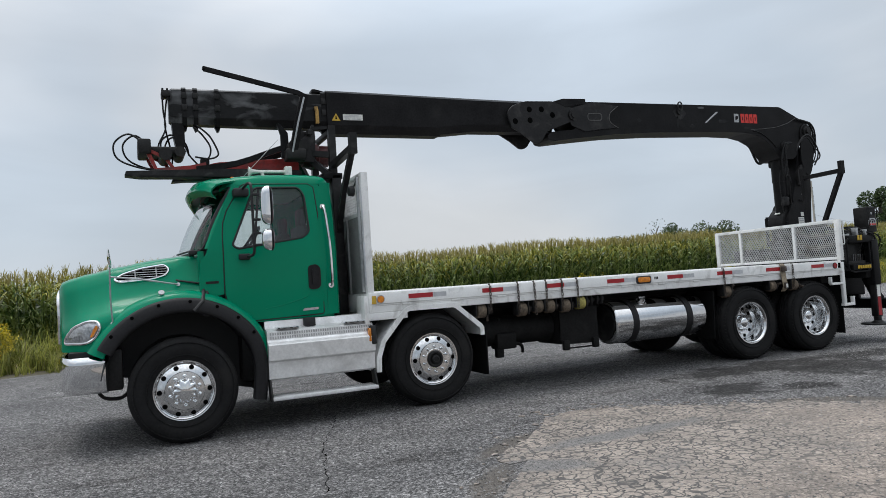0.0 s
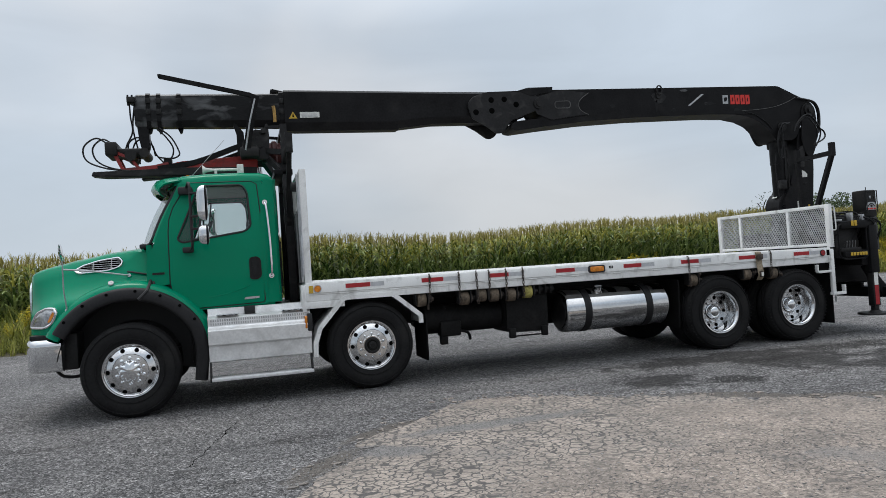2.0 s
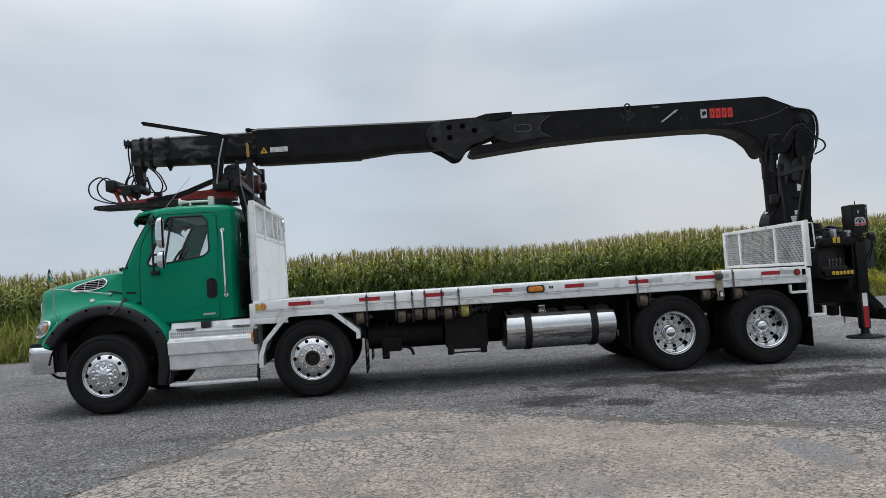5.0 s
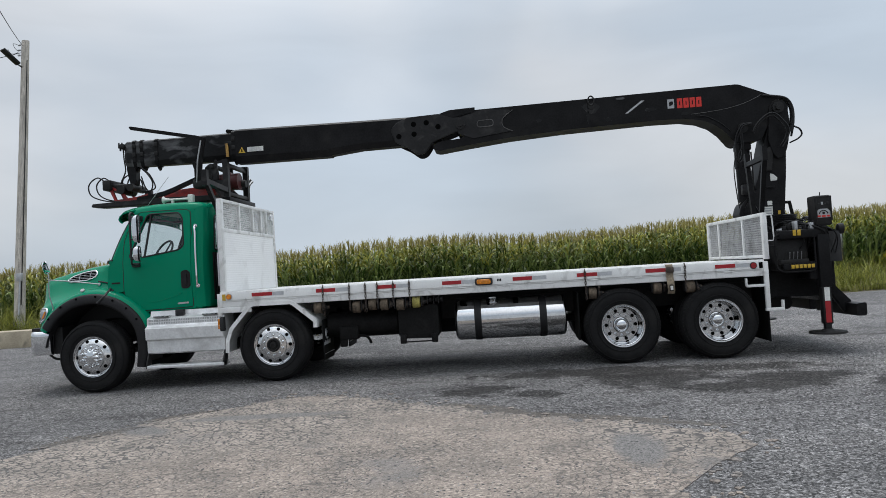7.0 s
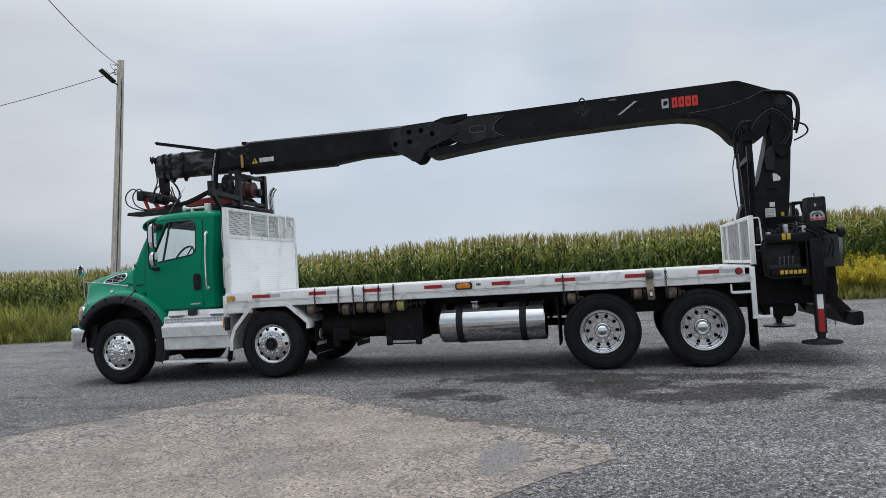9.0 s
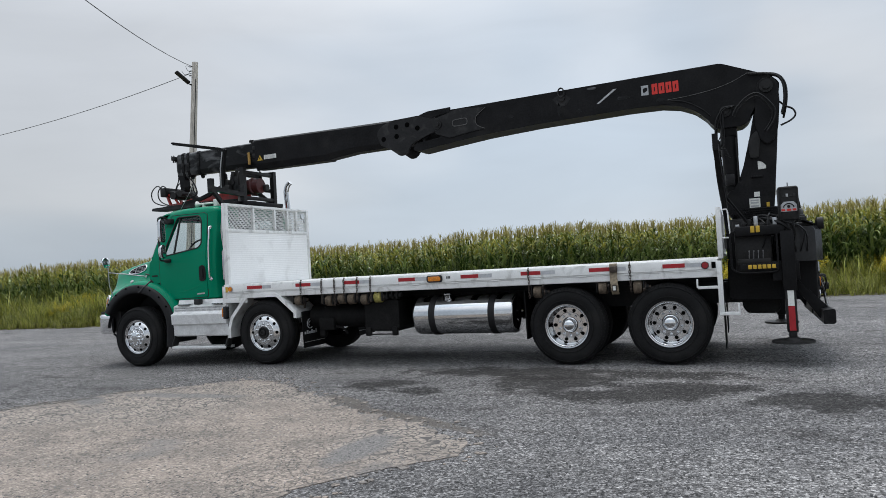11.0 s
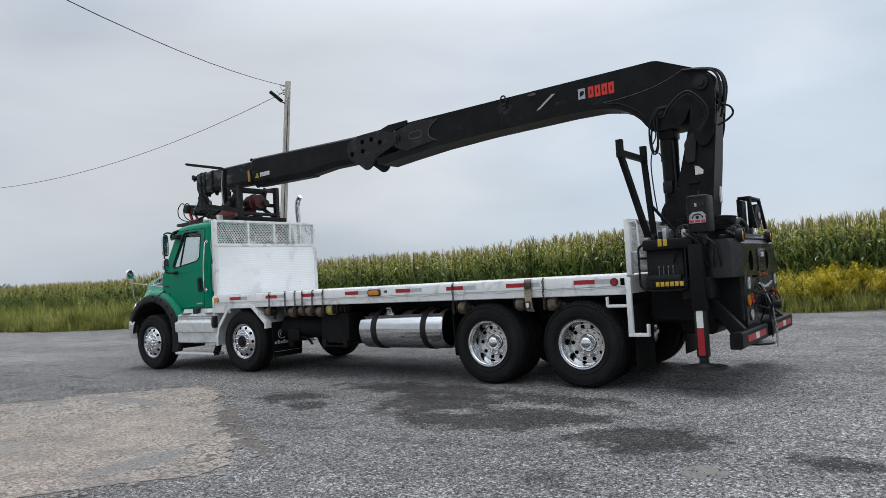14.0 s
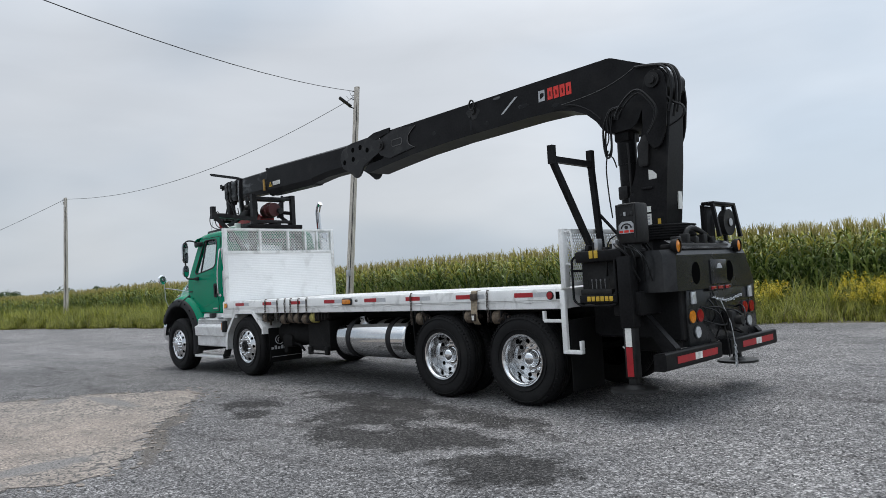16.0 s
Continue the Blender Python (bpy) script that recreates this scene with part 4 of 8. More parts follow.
REARWIN = rounded([(0.52, 1.98), (2.00, 1.98), (1.94, 2.50), (0.58, 2.50)], 0.06)
prism(cab, BACK, 0, 0.04, holes=[REARWIN], place=lambda x, y, z: (1.650 + y, x, z))
# roof: crowned skin from side to side
rows = []
for x, dz, inn in ((0.46, -0.10, 0.05), (0.53, -0.04, 0.03), (0.62, 0.0, 0.0), (0.9, 0.022, 0.0), (1.25, 0.026, 0.0), (1.50, 0.018, 0.0), (1.60, 0.0, 0.02), (1.655, -0.035, 0.06), (1.684, -0.09, 0.10)):
    half = []
    for v, z in ((0.995, 2.575), (0.985, 2.62), (0.955, 2.655), (0.90, 2.678), (0.78, 2.692), (0.5, 2.705), (0.2, 2.712)):
        zz = 2.575 + (z - 2.575) * (1.0 if dz > -0.05 else 0.7) + dz * (1 if z > 2.6 else 0.4)
        half.append((v - inn, zz))
    row = [Vector((x, CY - v, z)) for v, z in half] + [Vector((x, CY + v, z)) for v, z in half[::-1]]
    rows.append(row)
sheet(cab, rows)
# floor and front bulkhead
box(cab, 0.72, 1.6, 0.2, 2.3, 1.10, 1.16)
box(cab, 0.20, 0.26, 0.22, 2.30, 1.40, 1.88)
weld(cab)
cab = part("cab", cab, GREEN, truck, "glossy green steel day cab", sharp=32)

for side in (-1, 1):
    door = B()
    DOOR_LOW = [(0.452, 1.43), (0.456, BELT), (1.475, BELT), (1.478, 1.165), (1.46, 1.145), (0.70, 1.125), (0.60, 1.185), (0.51, 1.285), (0.465, 1.365)]
    prism(door, DOOR_LOW, -0.010, 0.0, place=on_side(side))
    DOOR_UP = [(0.456, BELT), (0.457, 2.02), (0.470, 2.16), (0.515, 2.29), (0.675, 2.555), (0.71, 2.580), (1.40, 2.580), (1.455, 2.54), (1.475, 2.25), (1.475, BELT)]
    prism(door, DOOR_UP, -0.010, 0.0, holes=[WINDOW], place=on_side(side))
    # pressed crease low on the skin
    tube(door, [on_side(side, -0.006)(x, 0, z) for x, z in ((0.85, 1.235), (1.05, 1.265), (1.25, 1.32), (1.32, 1.35))], 0.006, 8, smooth=4)
    weld(door)
    door = part("door", door, GREEN, cab, "green cab door", sharp=40)
    seam = B()
    outline = [(0.70, 1.118), (1.47, 1.138), (1.486, 1.16), (1.484, 2.25), (1.462, 2.55), (1.40, 2.588), (0.705, 2.588), (0.667, 2.56), (0.507, 2.295), (0.462, 2.165), (0.449, 2.02), (0.448, 1.84), (0.444, 1.43), (0.458, 1.36), (0.505, 1.277), (0.597, 1.177)]
    tube(seam, [on_side(side, -0.002)(x, 0, z) for x, z in outline], 0.0055, 6, closed=True)
    part("door_seal", seam, SOFT, cab)
    g = B()
    prism(g, WINDOW, 0.012, 0.016, place=on_side(side))
    gl = part("window_pane", g, GLASS, cab, "clear cab side glass")
    gl.visible_shadow = False
    seal = B()
    tube(seal, [on_side(side, -0.010)(x, 0, z) for x, z in WINDOW], 0.012, 6, closed=True)
    part("window_seal", seal, SOFT, cab)
    dv = B()
    tube(dv, [on_side(side, 0.004)(x, 0, z) for x, z in ((0.772, 1.905), (0.815, 2.20), (0.862, 2.545))], 0, flat=(0.013, 0.011))
    part("window_divider", dv, SOFT, cab)
    hb = B()
    prism(hb, rounded([(1.325, 1.43), (1.325, 1.67), (1.42, 1.685), (1.462, 1.64), (1.462, 1.45), (1.43, 1.415), (1.36, 1.41)], 0.04), -0.016, -0.008, place=on_side(side))
    prism(hb, rounded([(1.365, 1.47), (1.365, 1.63), (1.415, 1.635), (1.415, 1.47)], 0.02), -0.034, -0.014, place=on_side(side))
    part("door_handle", hb, PLASTIC, cab, "black recessed door handle")
    gr = B()
    tube(gr, [on_side(side, o)(x, 0, z) for x, z, o in ((1.545, 2.33, 0.0), (1.548, 2.31, -0.045), (1.56, 2.2, -0.055), (1.575, 1.9, -0.055), (1.58, 1.6, -0.055), (1.578, 1.46, -0.045), (1.575, 1.44, 0.0))], 0.014, 8, smooth=4)
    for z, x in ((2.325, 1.545), (1.445, 1.575)):
        disc(gr, on_side(side, 0.002)(x, 0, z), 0.03, (0, -1 if side < 0 else 1, 0), 0.012)
    part("grab_handle", gr, CHROME, cab, "chrome grab handle")
    bd = B()
    prism(bd, rounded([(1.25, 1.185), (1.42, 1.190), (1.42, 1.215), (1.26, 1.210)], 0.006), -0.014, -0.008, place=on_side(side))
    part("badge", bd, GREYMARK, cab, "small silver name plate")
    bd = B()
    prism(bd, rounded([(0.26, 1.535), (0.39, 1.535), (0.39, 1.56), (0.26, 1.56)], 0.006), -0.004, 0.002, place=on_side(side))
    part("badge", bd, BLACKSTEEL, cab)

# windscreen, bowed, and its frame
def screen(u, t, off=0.0):
    v = (u * 2 - 1)
    w = 1.045 - 0.098 * t
    x = 0.262 + 0.325 * t - 0.035 * math.sin(math.pi * t) - 0.20 * (1 - abs(v) ** 2.6) - off
    return Vector((x, CY + v * w, 1.852 + 0.715 * t + 0.05 * abs(v) ** 6 * (1 - t) ** 4 + off * 0.5))


g = B()
sheet(g, [[screen(i / 28, j / 8) for i in range(29)] for j in range(9)])
ws = part("windscreen", g, GLASS, cab, "bowed clear windscreen", sharp=80)
ws.visible_shadow = False
bm = B()
edge = [screen(i / 28, 0, 0.004) for i in range(29)] + [screen(1, j / 6, 0.004) for j in range(1, 7)] + [screen(1 - i / 28, 1, 0.004) for i in range(1, 29)] + [screen(0, 1 - j / 6, 0.004) for j in range(1, 6)]
tube(bm, edge, 0.022, 6, closed=True)
part("windscreen_seal", bm, SOFT, cab)
# rounded pillars between the screen and the doors
for s in (0, 1):
    bm = B()
    rows = []
    for j in range(13):
        t = j / 12
        g0 = screen(s, t)
        yb = lean(g0.z)
        yb = yb if s == 0 else 2 * CY - yb
        k = 1 if s == 0 else -1
        rows.append([Vector((g0.x + 0.075, yb + k * 0.001, g0.z)), Vector((g0.x + 0.035, yb + k * 0.002, g0.z)), Vector((g0.x + 0.012, yb + k * 0.012, g0.z)), Vector((g0.x, g0.y, g0.z))])
    sheet(bm, rows)
    part("a_pillar", bm, GREEN, cab, sharp=60)
bm = B()
for v in (0.06, 0.42):
    tube(bm, [screen(v, 0.0, 0.05), screen(v + 0.06, 0.02, 0.04), screen(v + 0.34, 0.05, 0.025)], 0.010, 6, smooth=3)
box(bm, 0.12, 0.20, 0.30, 0.38, 1.85, 1.90, 0.012)
part("wiper", bm, SOFT, cab)
g = B()
prism(g, REARWIN, 0.0, 0.004, place=lambda x, y, z: (1.680 + y, x, z))
gl = part("rear_window", g, GLASS, cab, "clear rear cab window")
gl.visible_shadow = False
bm = B()
tube(bm, [(1.694, x, z) for x, z in REARWIN], 0.014, 6, closed=True)
part("window_seal", bm, SOFT, cab)
# dark louvred panel on the back of the cab
bm = B()
box(bm, 1.692, 1.707, 0.45, 2.05, 1.22, 1.93, 0.004)
part("back_panel", bm, PLASTIC, cab)
for k in range(12):
    bm = B()
    y = 0.50 + k * 0.134
    box(bm, 1.704, 1.724, y, y + 0.07, 1.30, 1.86, 0.006)
    part("louvre", bm, PLASTIC, cab)
# visor over the screen
bm = B()
rows = []
for k in range(17):
    v = -1 + k / 8
    w = 1.02 * v
    drop = 0.05 * abs(v) ** 5
    bow = 0.17 * (1 - v * v)
    drop -= 0.05 * (1 - v * v)
    rows.append([Vector((0.62 - bow * 0.2, CY + w * 0.97, 2.672 - drop * 0.9 + 0.03 * (1 - v * v))), Vector((0.50 - bow * 0.7, CY + w, 2.655 - drop + 0.03 * (1 - v * v))),
                 Vector((0.425 - bow, CY + w, 2.632 - drop + 0.02 * (1 - v * v))), Vector((0.375 - bow, CY + w, 2.588 - drop)), Vector((0.360 - bow, CY + w, 2.545 - drop)), Vector((0.380 - bow, CY + w, 2.505 - drop)), Vector((0.415 - bow, CY + w, 2.478 - drop)),
                 Vector((0.420 - bow, CY + w * 0.99, 2.486 - drop)), Vector((0.392 - bow, CY + w * 0.99, 2.512 - drop)), Vector((0.375 - bow, CY + w * 0.99, 2.546 - drop)), Vector((0.388 - bow, CY + w * 0.99, 2.58 - drop)), Vector((0.432 - bow, CY + w * 0.99, 2.618 - drop)), Vector((0.51 - bow * 0.7, CY + w * 0.99, 2.640 - drop)),
                 Vector((0.62 - bow * 0.2, CY + w * 0.96, 2.655 - drop * 0.9))])
rings(bm, rows)
part("sun_visor", bm, GREEN, cab, "green exterior sun visor", sharp=45)
bm = B()
for v in (-0.5, -0.2, 0, 0.2, 0.5):
    cyl(bm, (0.66, CY + v, 2.70), (0.66, CY + v, 2.745), 0.035, 0.02, 12)
part("roof_marker", bm, AMBER, cab)
# roof horn and aerials
bm = B()
tube(bm, [(0.92, 0.72, 2.80), (1.30, 0.72, 2.80)], 0.018, 8)
rings(bm, [[Vector((x, 0.72 + r * math.cos(a), 2.80 + r * math.sin(a))) for a in [2 * math.pi * k / 16 for k in range(16)]] for x, r in ((0.95, 0.02), (0.88, 0.03), (0.845, 0.062), (0.84, 0.058))])
box(bm, 1.25, 1.33, 0.67, 0.77, 2.69, 2.86, 0.012)
box(bm, 0.98, 1.01, 0.69, 0.75, 2.69, 2.80, 0.005)
part("air_horn", bm, WHITEMARK, cab, "white roof air horn")
bm = B()
tube(bm, [(0.72, 0.42, 2.68), (1.12, 0.34, 3.10)], 0.0035, 5)
disc(bm, (0.72, 0.42, 2.665), 0.022, (0, 0, 1), 0.03, 10)
part("aerial", bm, GALV, cab)

# cab interior
bm = B()
for y in both(0.72):
    box(bm, 0.98, 1.42, y - 0.25, y + 0.25, 1.48, 1.62, 0.05)
    box(bm, 1.32, 1.46, y - 0.24, y + 0.24, 1.55, 2.16, 0.05, m=None)
    box(bm, 1.36, 1.45, y - 0.13, y + 0.13, 2.14, 2.36, 0.04)
    box(bm, 1.0, 1.4, y - 0.2, y + 0.2, 1.15, 1.5, 0.03)
part("seat", bm, SEAT, cab, "grey cloth cab seats")
bm = B()
prism(bm, rounded([(0.22, 1.2), (0.22, 1.86), (0.34, 1.93), (0.52, 1.88), (0.56, 1.70), (0.46, 1.2)], 0.05), 0.24, 2.28)
part("dashboard", bm, SEAT, cab)
bm = B()
box(bm, 0.66, 1.56, 0.36, 2.16, 2.60, 2.625, 0.01)
part("headliner", bm, WHITEMARK, cab, "pale grey roof lining")
bm = B()
sw = Matrix.Translation((0.80, 0.72, 1.97)) @ Matrix.Rotation(radians(-58), 4, "Y")
tube(bm, [sw @ Vector((0.22 * math.cos(a), 0.22 * math.sin(a), 0)) for a in [2 * math.pi * k / 28 for k in range(28)]], 0.016, 8, closed=True)
for a in (0.3, 2.84, 4.71):
    tube(bm, [sw @ Vector((0, 0, -0.02)), sw @ Vector((0.21 * math.cos(a), 0.21 * math.sin(a), 0))], 0.014, 6)
tube(bm, [sw @ Vector((0, 0, 0)), (0.50, 0.72, 1.62)], 0.035, 10)
part("steering_wheel", bm, SOFT, cab)

# dark underbody between the rails and the steps
bm = B()
box(bm, 0.62, 2.02, 0.42, 2.10, 0.46, 1.09, 0.03)
part("underbody", bm, BLACKSTEEL, truck)
bm = B()
tube(bm, [(0.268, CY + v, z) for v, z in ((-1.17, 1.36), (-1.085, 1.47), (-1.03, 1.55), (-0.95, 1.82), (-0.7, 1.875), (0, 1.89), (0.7, 1.875), (0.95, 1.82), (1.03, 1.55), (1.085, 1.47), (1.17, 1.36))], 0.018, 6, smooth=3)
part("hood_seal", bm, SOFT, truck)

# door mirrors
for side in (-1, 1):
    s = lambda x, y, z: (x, y if side < 0 else 2 * CY - y, z)
    bm = B()
    tube(bm, [s(0.66, 0.24, 2.49), s(0.70, 0.02, 2.55), s(0.72, -0.10, 2.53), s(0.725, -0.125, 2.45), s(0.725, -0.125, 2.2), s(0.725, -0.12, 1.86), s(0.71, -0.06, 1.80), s(0.69, 0.15, 1.80)], 0.015, 8, smooth=3)
    box(bm, 0.60, 0.72, *sorted((s(0, 0.10, 0)[1], s(0, 0.22, 0)[1])), 1.765, 1.83, 0.015)
    box(bm, 0.58, 0.74, *sorted((s(0, 0.13, 0)[1], s(0, 0.28, 0)[1])), 2.44, 2.53, 0.02)
    for z in (2.42, 2.16, 2.02, 1.9):
        box(bm, 0.72, 0.80, *sorted((s(0, -0.15, 0)[1], s(0, -0.11, 0)[1])), z - 0.012, z + 0.012, 0.004)
    mirror = part("mirror", bm, SOFT, cab, "black tubular mirror bracket")
    for z0, z1 in ((2.10, 2.50), (1.83, 2.06)):
        zc, hz = (z0 + z1) / 2, (z1 - z0) / 2
        y0 = -0.19
        bm = B()
        rows = []
        for x, k in ((0.885, 1.0), (0.865, 1.0), (0.84, 0.96), (0.815, 0.84), (0.80, 0.60)):
            loop = []
            for q in range(28):
                a = 2 * math.pi * q / 28
                ca, sa = math.cos(a), math.sin(a)
                p = 0.5 if hz > 0.15 else 0.8
                loop.append(Vector(s(x, y0 + 0.058 * k * abs(ca) ** p * math.copysign(1, ca), zc + hz * k * abs(sa) ** p * math.copysign(1, sa))))
            rows.append(loop)
        rings(bm, rows)
        part("mirror_shell", bm, CHROME, cab, "chrome mirror housing", sharp=50)
        bm = B()
        loop = lambda k, x: [Vector(s(x - 0.018 * k * math.cos(a), y0 + 0.058 * k * abs(math.cos(a)) ** (0.5 if hz > 0.15 else 0.8) * math.copysign(1, math.cos(a)), zc + hz * k * abs(math.sin(a)) ** (0.5 if hz > 0.15 else 0.8) * math.copysign(1, math.sin(a)))) for a in [2 * math.pi * q / 28 for q in range(28)]]
        rings(bm, [loop(0.99, 0.884), loop(0.99, 0.893), loop(0.90, 0.896)])
        part("mirror_rim", bm, SOFT, cab)
        bm = B()
        rings(bm, [loop(0.89, 0.894), loop(0.88, 0.899)])
        part("mirror_glass", bm, MIRROR, cab)

# hood and wings ------------------------------------------
def hood_row(x):
    zc = interp(x, [(-1.12, 1.615), (-1.11, 1.650), (-1.08, 1.672), (-1.0, 1.697), (-0.85, 1.735), (-0.55, 1.795), (-0.2, 1.855), (0.1, 1.88), (0.3, 1.885)])
    vs = interp(x, [(-1.12, 0.50), (-1.10, 0.56), (-1.05, 0.64), (-0.95, 0.69), (-0.5, 0.755), (0.3, 0.92)])
    vb = interp(x, [(-1.12, 0.56), (-1.09, 0.67), (-1.05, 0.75), (-0.98, 0.845), (-0.92, 0.915), (-0.8, 0.965), (-0.6, 0.99), (0.0, 1.03), (0.3, 1.06)])
    vo = interp(x, [(-1.12, 0.58), (-1.09, 0.74), (-1.03, 0.855), (-0.96, 0.955), (-0.90, 1.04), (-0.83, 1.11), (-0.6, 1.17), (0.3, 1.20)])
    zb = interp(x, [(-1.10, 1.22), (-0.9, 1.28), (-0.6, 1.36), (0.0, 1.455), (0.3, 1.46)])
    lo = 0.945
    if abs(x) < 0.78:
        lo = max(lo, 0.525 + math.sqrt(max(0, 0.79 ** 2 - x * x)))
    pts = [(0, zc), (vs * 0.35, zc - 0.004), (vs * 0.7, zc - 0.014), (vs * 0.9, zc - 0.032), (vs, zc - 0.062), (vs + (vb - vs) * 0.25, zc - 0.062 - (zc - 0.062 - zb) * 0.30),
           (vs + (vb - vs) * 0.55, zc - 0.062 - (zc - 0.062 - zb) * 0.66), (vb * 0.98, zb + 0.03), (vb + (vo - vb) * 0.35, zb - 0.02), (vb + (vo - vb) * 0.8, zb - 0.065),
           (vo, zb - 0.13)]
    z0 = zb - 0.13
    for t in (0.33, 0.66, 1.0):
        pts.append((vo + 0.015 * t, min(z0, z0 + (lo - z0) * t)))
    return [(v, max(z, lo) if i > 9 else z) for i, (v, z) in enumerate(pts)]


hood = B()
XS = [-1.12, -1.115, -1.105, -1.09, -1.06, -1.03, -1.0, -0.96, -0.92, -0.88, -0.84, -0.8, -0.76, -0.7, -0.62, -0.52, -0.4, -0.28, -0.14, 0.0, 0.12, 0.22, 0.27]
rows = []
for x in XS:
    h = hood_row(x)
    rows.append([Vector((x, CY - v, z)) for v, z in h[::-1]] + [Vector((x, CY + v, z)) for v, z in h[1:]])
sheet(hood, rows)
hood.faces.new([hood.verts.new(p) for p in rows[0]])
hood = part("hood", hood, GREEN, truck, "glossy green sloping hood", sharp=50)


def arc_band(prof, a0, a1, n, side, cx=0.0, cz=0.525, stretch=None):
    """Sweep a profile of (radius, y) round the front wheel."""
    rws = []
    for k in range(n + 1):
        a = radians(a0 + (a1 - a0) * k / n)
        row = []
        for r, y in prof:
            p = (cx + r * math.cos(a), y, cz + r * math.sin(a))
            if stretch:
                p = stretch(p, a, r)
            row.append(Vector((p[0], p[1] if side < 0 else 2 * CY - p[1], p[2])))
        rws.append(row)
    return rws


def drop(p, a, r):
    """The arch runs down straighter behind the wheel."""
    x, y, z = p
    if a < radians(40):
        t = (radians(40) - a) / radians(58)
        x = x + (0.715 + (r - 0.80) * 0.9 - x) * min(1, t * 1.1)
        z = z - 0.10 * t
    return (x, y, z)


for side in (-1, 1):
    bm = B()
    prof = [(0.965, 0.21), (0.955, 0.15), (0.94, 0.105), (0.915, 0.07), (0.88, 0.045), (0.84, 0.03), (0.80, 0.028), (0.79, 0.05)]
    rws = arc_band(prof, 154, 12, 40, side, stretch=drop)
    sheet(bm, rws)
    part("wing", bm, GREEN, hood, "green front wing", sharp=50)
    bm = B()
    prof = [(0.888, 0.070), (0.886, 0.034), (0.874, 0.014), (0.855, 0.000), (0.775, -0.016), (0.748, -0.012), (0.738, 0.010), (0.742, 0.12), (0.76, 0.12), (0.80, 0.06)]
    rws = arc_band(prof, 150, -9, 44, side, stretch=drop)
    rings(bm, rws)
    flare = part("fender_flare", bm, PLASTIC, hood, "black plastic wheel-arch flare", sharp=60)
    for a in (139, 122, 104, 84, 66, 50, 35):
        bm = B()
        p = Vector((0.848 * math.cos(radians(a)), 0.000, 0.525 + 0.848 * math.sin(radians(a))))
        if side > 0:
            p.y = 2 * CY - p.y
        disc(bm, p, 0.017, (0, side, 0), 0.010, 10)
        part("flare_bolt", bm, DARK, hood)
    # inner arch
    bm = B()
    sheet(bm, arc_band([(0.752, 0.045), (0.752, 0.66), (0.50, 0.66)], 170, -12, 28, side))
    part("wheel_liner", bm, SOFT, hood)
    # gap filler behind the arch
    # air vent in the hood side
    def on_hood(x, z, off):
        h = hood_row(x)
        for (v0, z0), (v1, z1) in zip(h, h[1:]):
            if z1 <= z <= z0 and z0 > z1:
                v = v0 + (v1 - v0) * (z0 - z) / (z0 - z1)
                nrm = Vector((0, -(z0 - z1), (v1 - v0))).normalized()
                p = Vector((x, CY - v, z)) + nrm * off
                break
        else:
            p = Vector((x, CY - h[-1][0] - off, z))
        return Vector((p.x, p.y if side < 0 else 2 * CY - p.y, p.z))
    VENT = rounded([(-0.605, 1.632), (-0.54, 1.604), (-0.23, 1.620), (-0.11, 1.655), (-0.07, 1.715), (-0.12, 1.765), (-0.34, 1.738), (-0.52, 1.688)], 0.04, 4)
    bm = B()
    tube(bm, [on_hood(x, z, 0.005) for x, z in VENT], 0.013, 8, closed=True)
    vent = part("hood_vent", bm, CHROME, hood, "chrome-framed hood air vent")
    bm = B()
    cpt = on_hood(-0.28, 1.678, 0.004)
    vc = [bm.verts.new(on_hood(x, z, 0.004)) for x, z in VENT]
    cc = bm.verts.new(cpt)
    for i in range(len(vc)):
        bm.faces.new((vc[i - 1], vc[i], cc))
    part("vent_mesh", bm, DARK, vent)
    for k in range(6):
        z = 1.624 + k * 0.024
        inside = [x for x in [(-0.58 + 0.01 * i) for i in range(54)] if (max(1.604 + (x + 0.54) * 0.05, 1.620 + (x + 0.23) * 0.30) + 0.010 < z < min(1.650 + (x + 0.60) * 0.37, 1.692 + (x + 0.52) * 0.19) - 0.008) and x < -0.09]
        if len(inside) > 4:
            bm = B()
            tube(bm, [on_hood(x, z, 0.008) for x in inside[::6] + [inside[-1]]], 0.003, 5)
            part("vent_slat", bm, GALV, vent)
    bm = B()
    for x in (-0.40, -0.20):
        tube(bm, [on_hood(x, 1.625 + max(0, x + 0.23) * 0.3, 0.010), on_hood(x, 1.692 + (x + 0.52) * 0.19, 0.010)], 0.005, 5)
    part("vent_bar", bm, GALV, vent)
    # headlight
    def on_nose(x, z, off):
        h = hood_row(x)
        vo = None
        for (v0, z0), (v1, z1) in zip(h[6:], h[7:]):
            if z1 - 1e-6 <= z <= z0 + 1e-6:
                vo = v0 + (v1 - v0) * ((z0 - z) / max(1e-5, z0 - z1))
                break
        vo = h[-1][0] if vo is None else vo
        nx = -0.75 * max(0, min(1, (-0.74 - x) / 0.3))
        p = Vector((x + nx * off, CY - vo - off, z))
        return Vector((p.x, p.y if side < 0 else 2 * CY - p.y, p.z))
    LAMP = rounded([(-1.055, 1.03), (-1.045, 1.085), (-0.97, 1.185), (-0.84, 1.238), (-0.752, 1.232), (-0.730, 1.175), (-0.775, 1.075), (-0.85, 1.03)], 0.045, 4)
    bm = B()
    tube(bm, [on_nose(x, z, 0.006) for x, z in LAMP], 0.017, 8, closed=True)
    lampf = part("headlight", bm, CHROME, hood, "chrome-ringed headlight")
    bm = B()
    inner = [Vector((x, z)) for x, z in LAMP]
    mid = sum(inner, Vector((0, 0))) / len(inner)
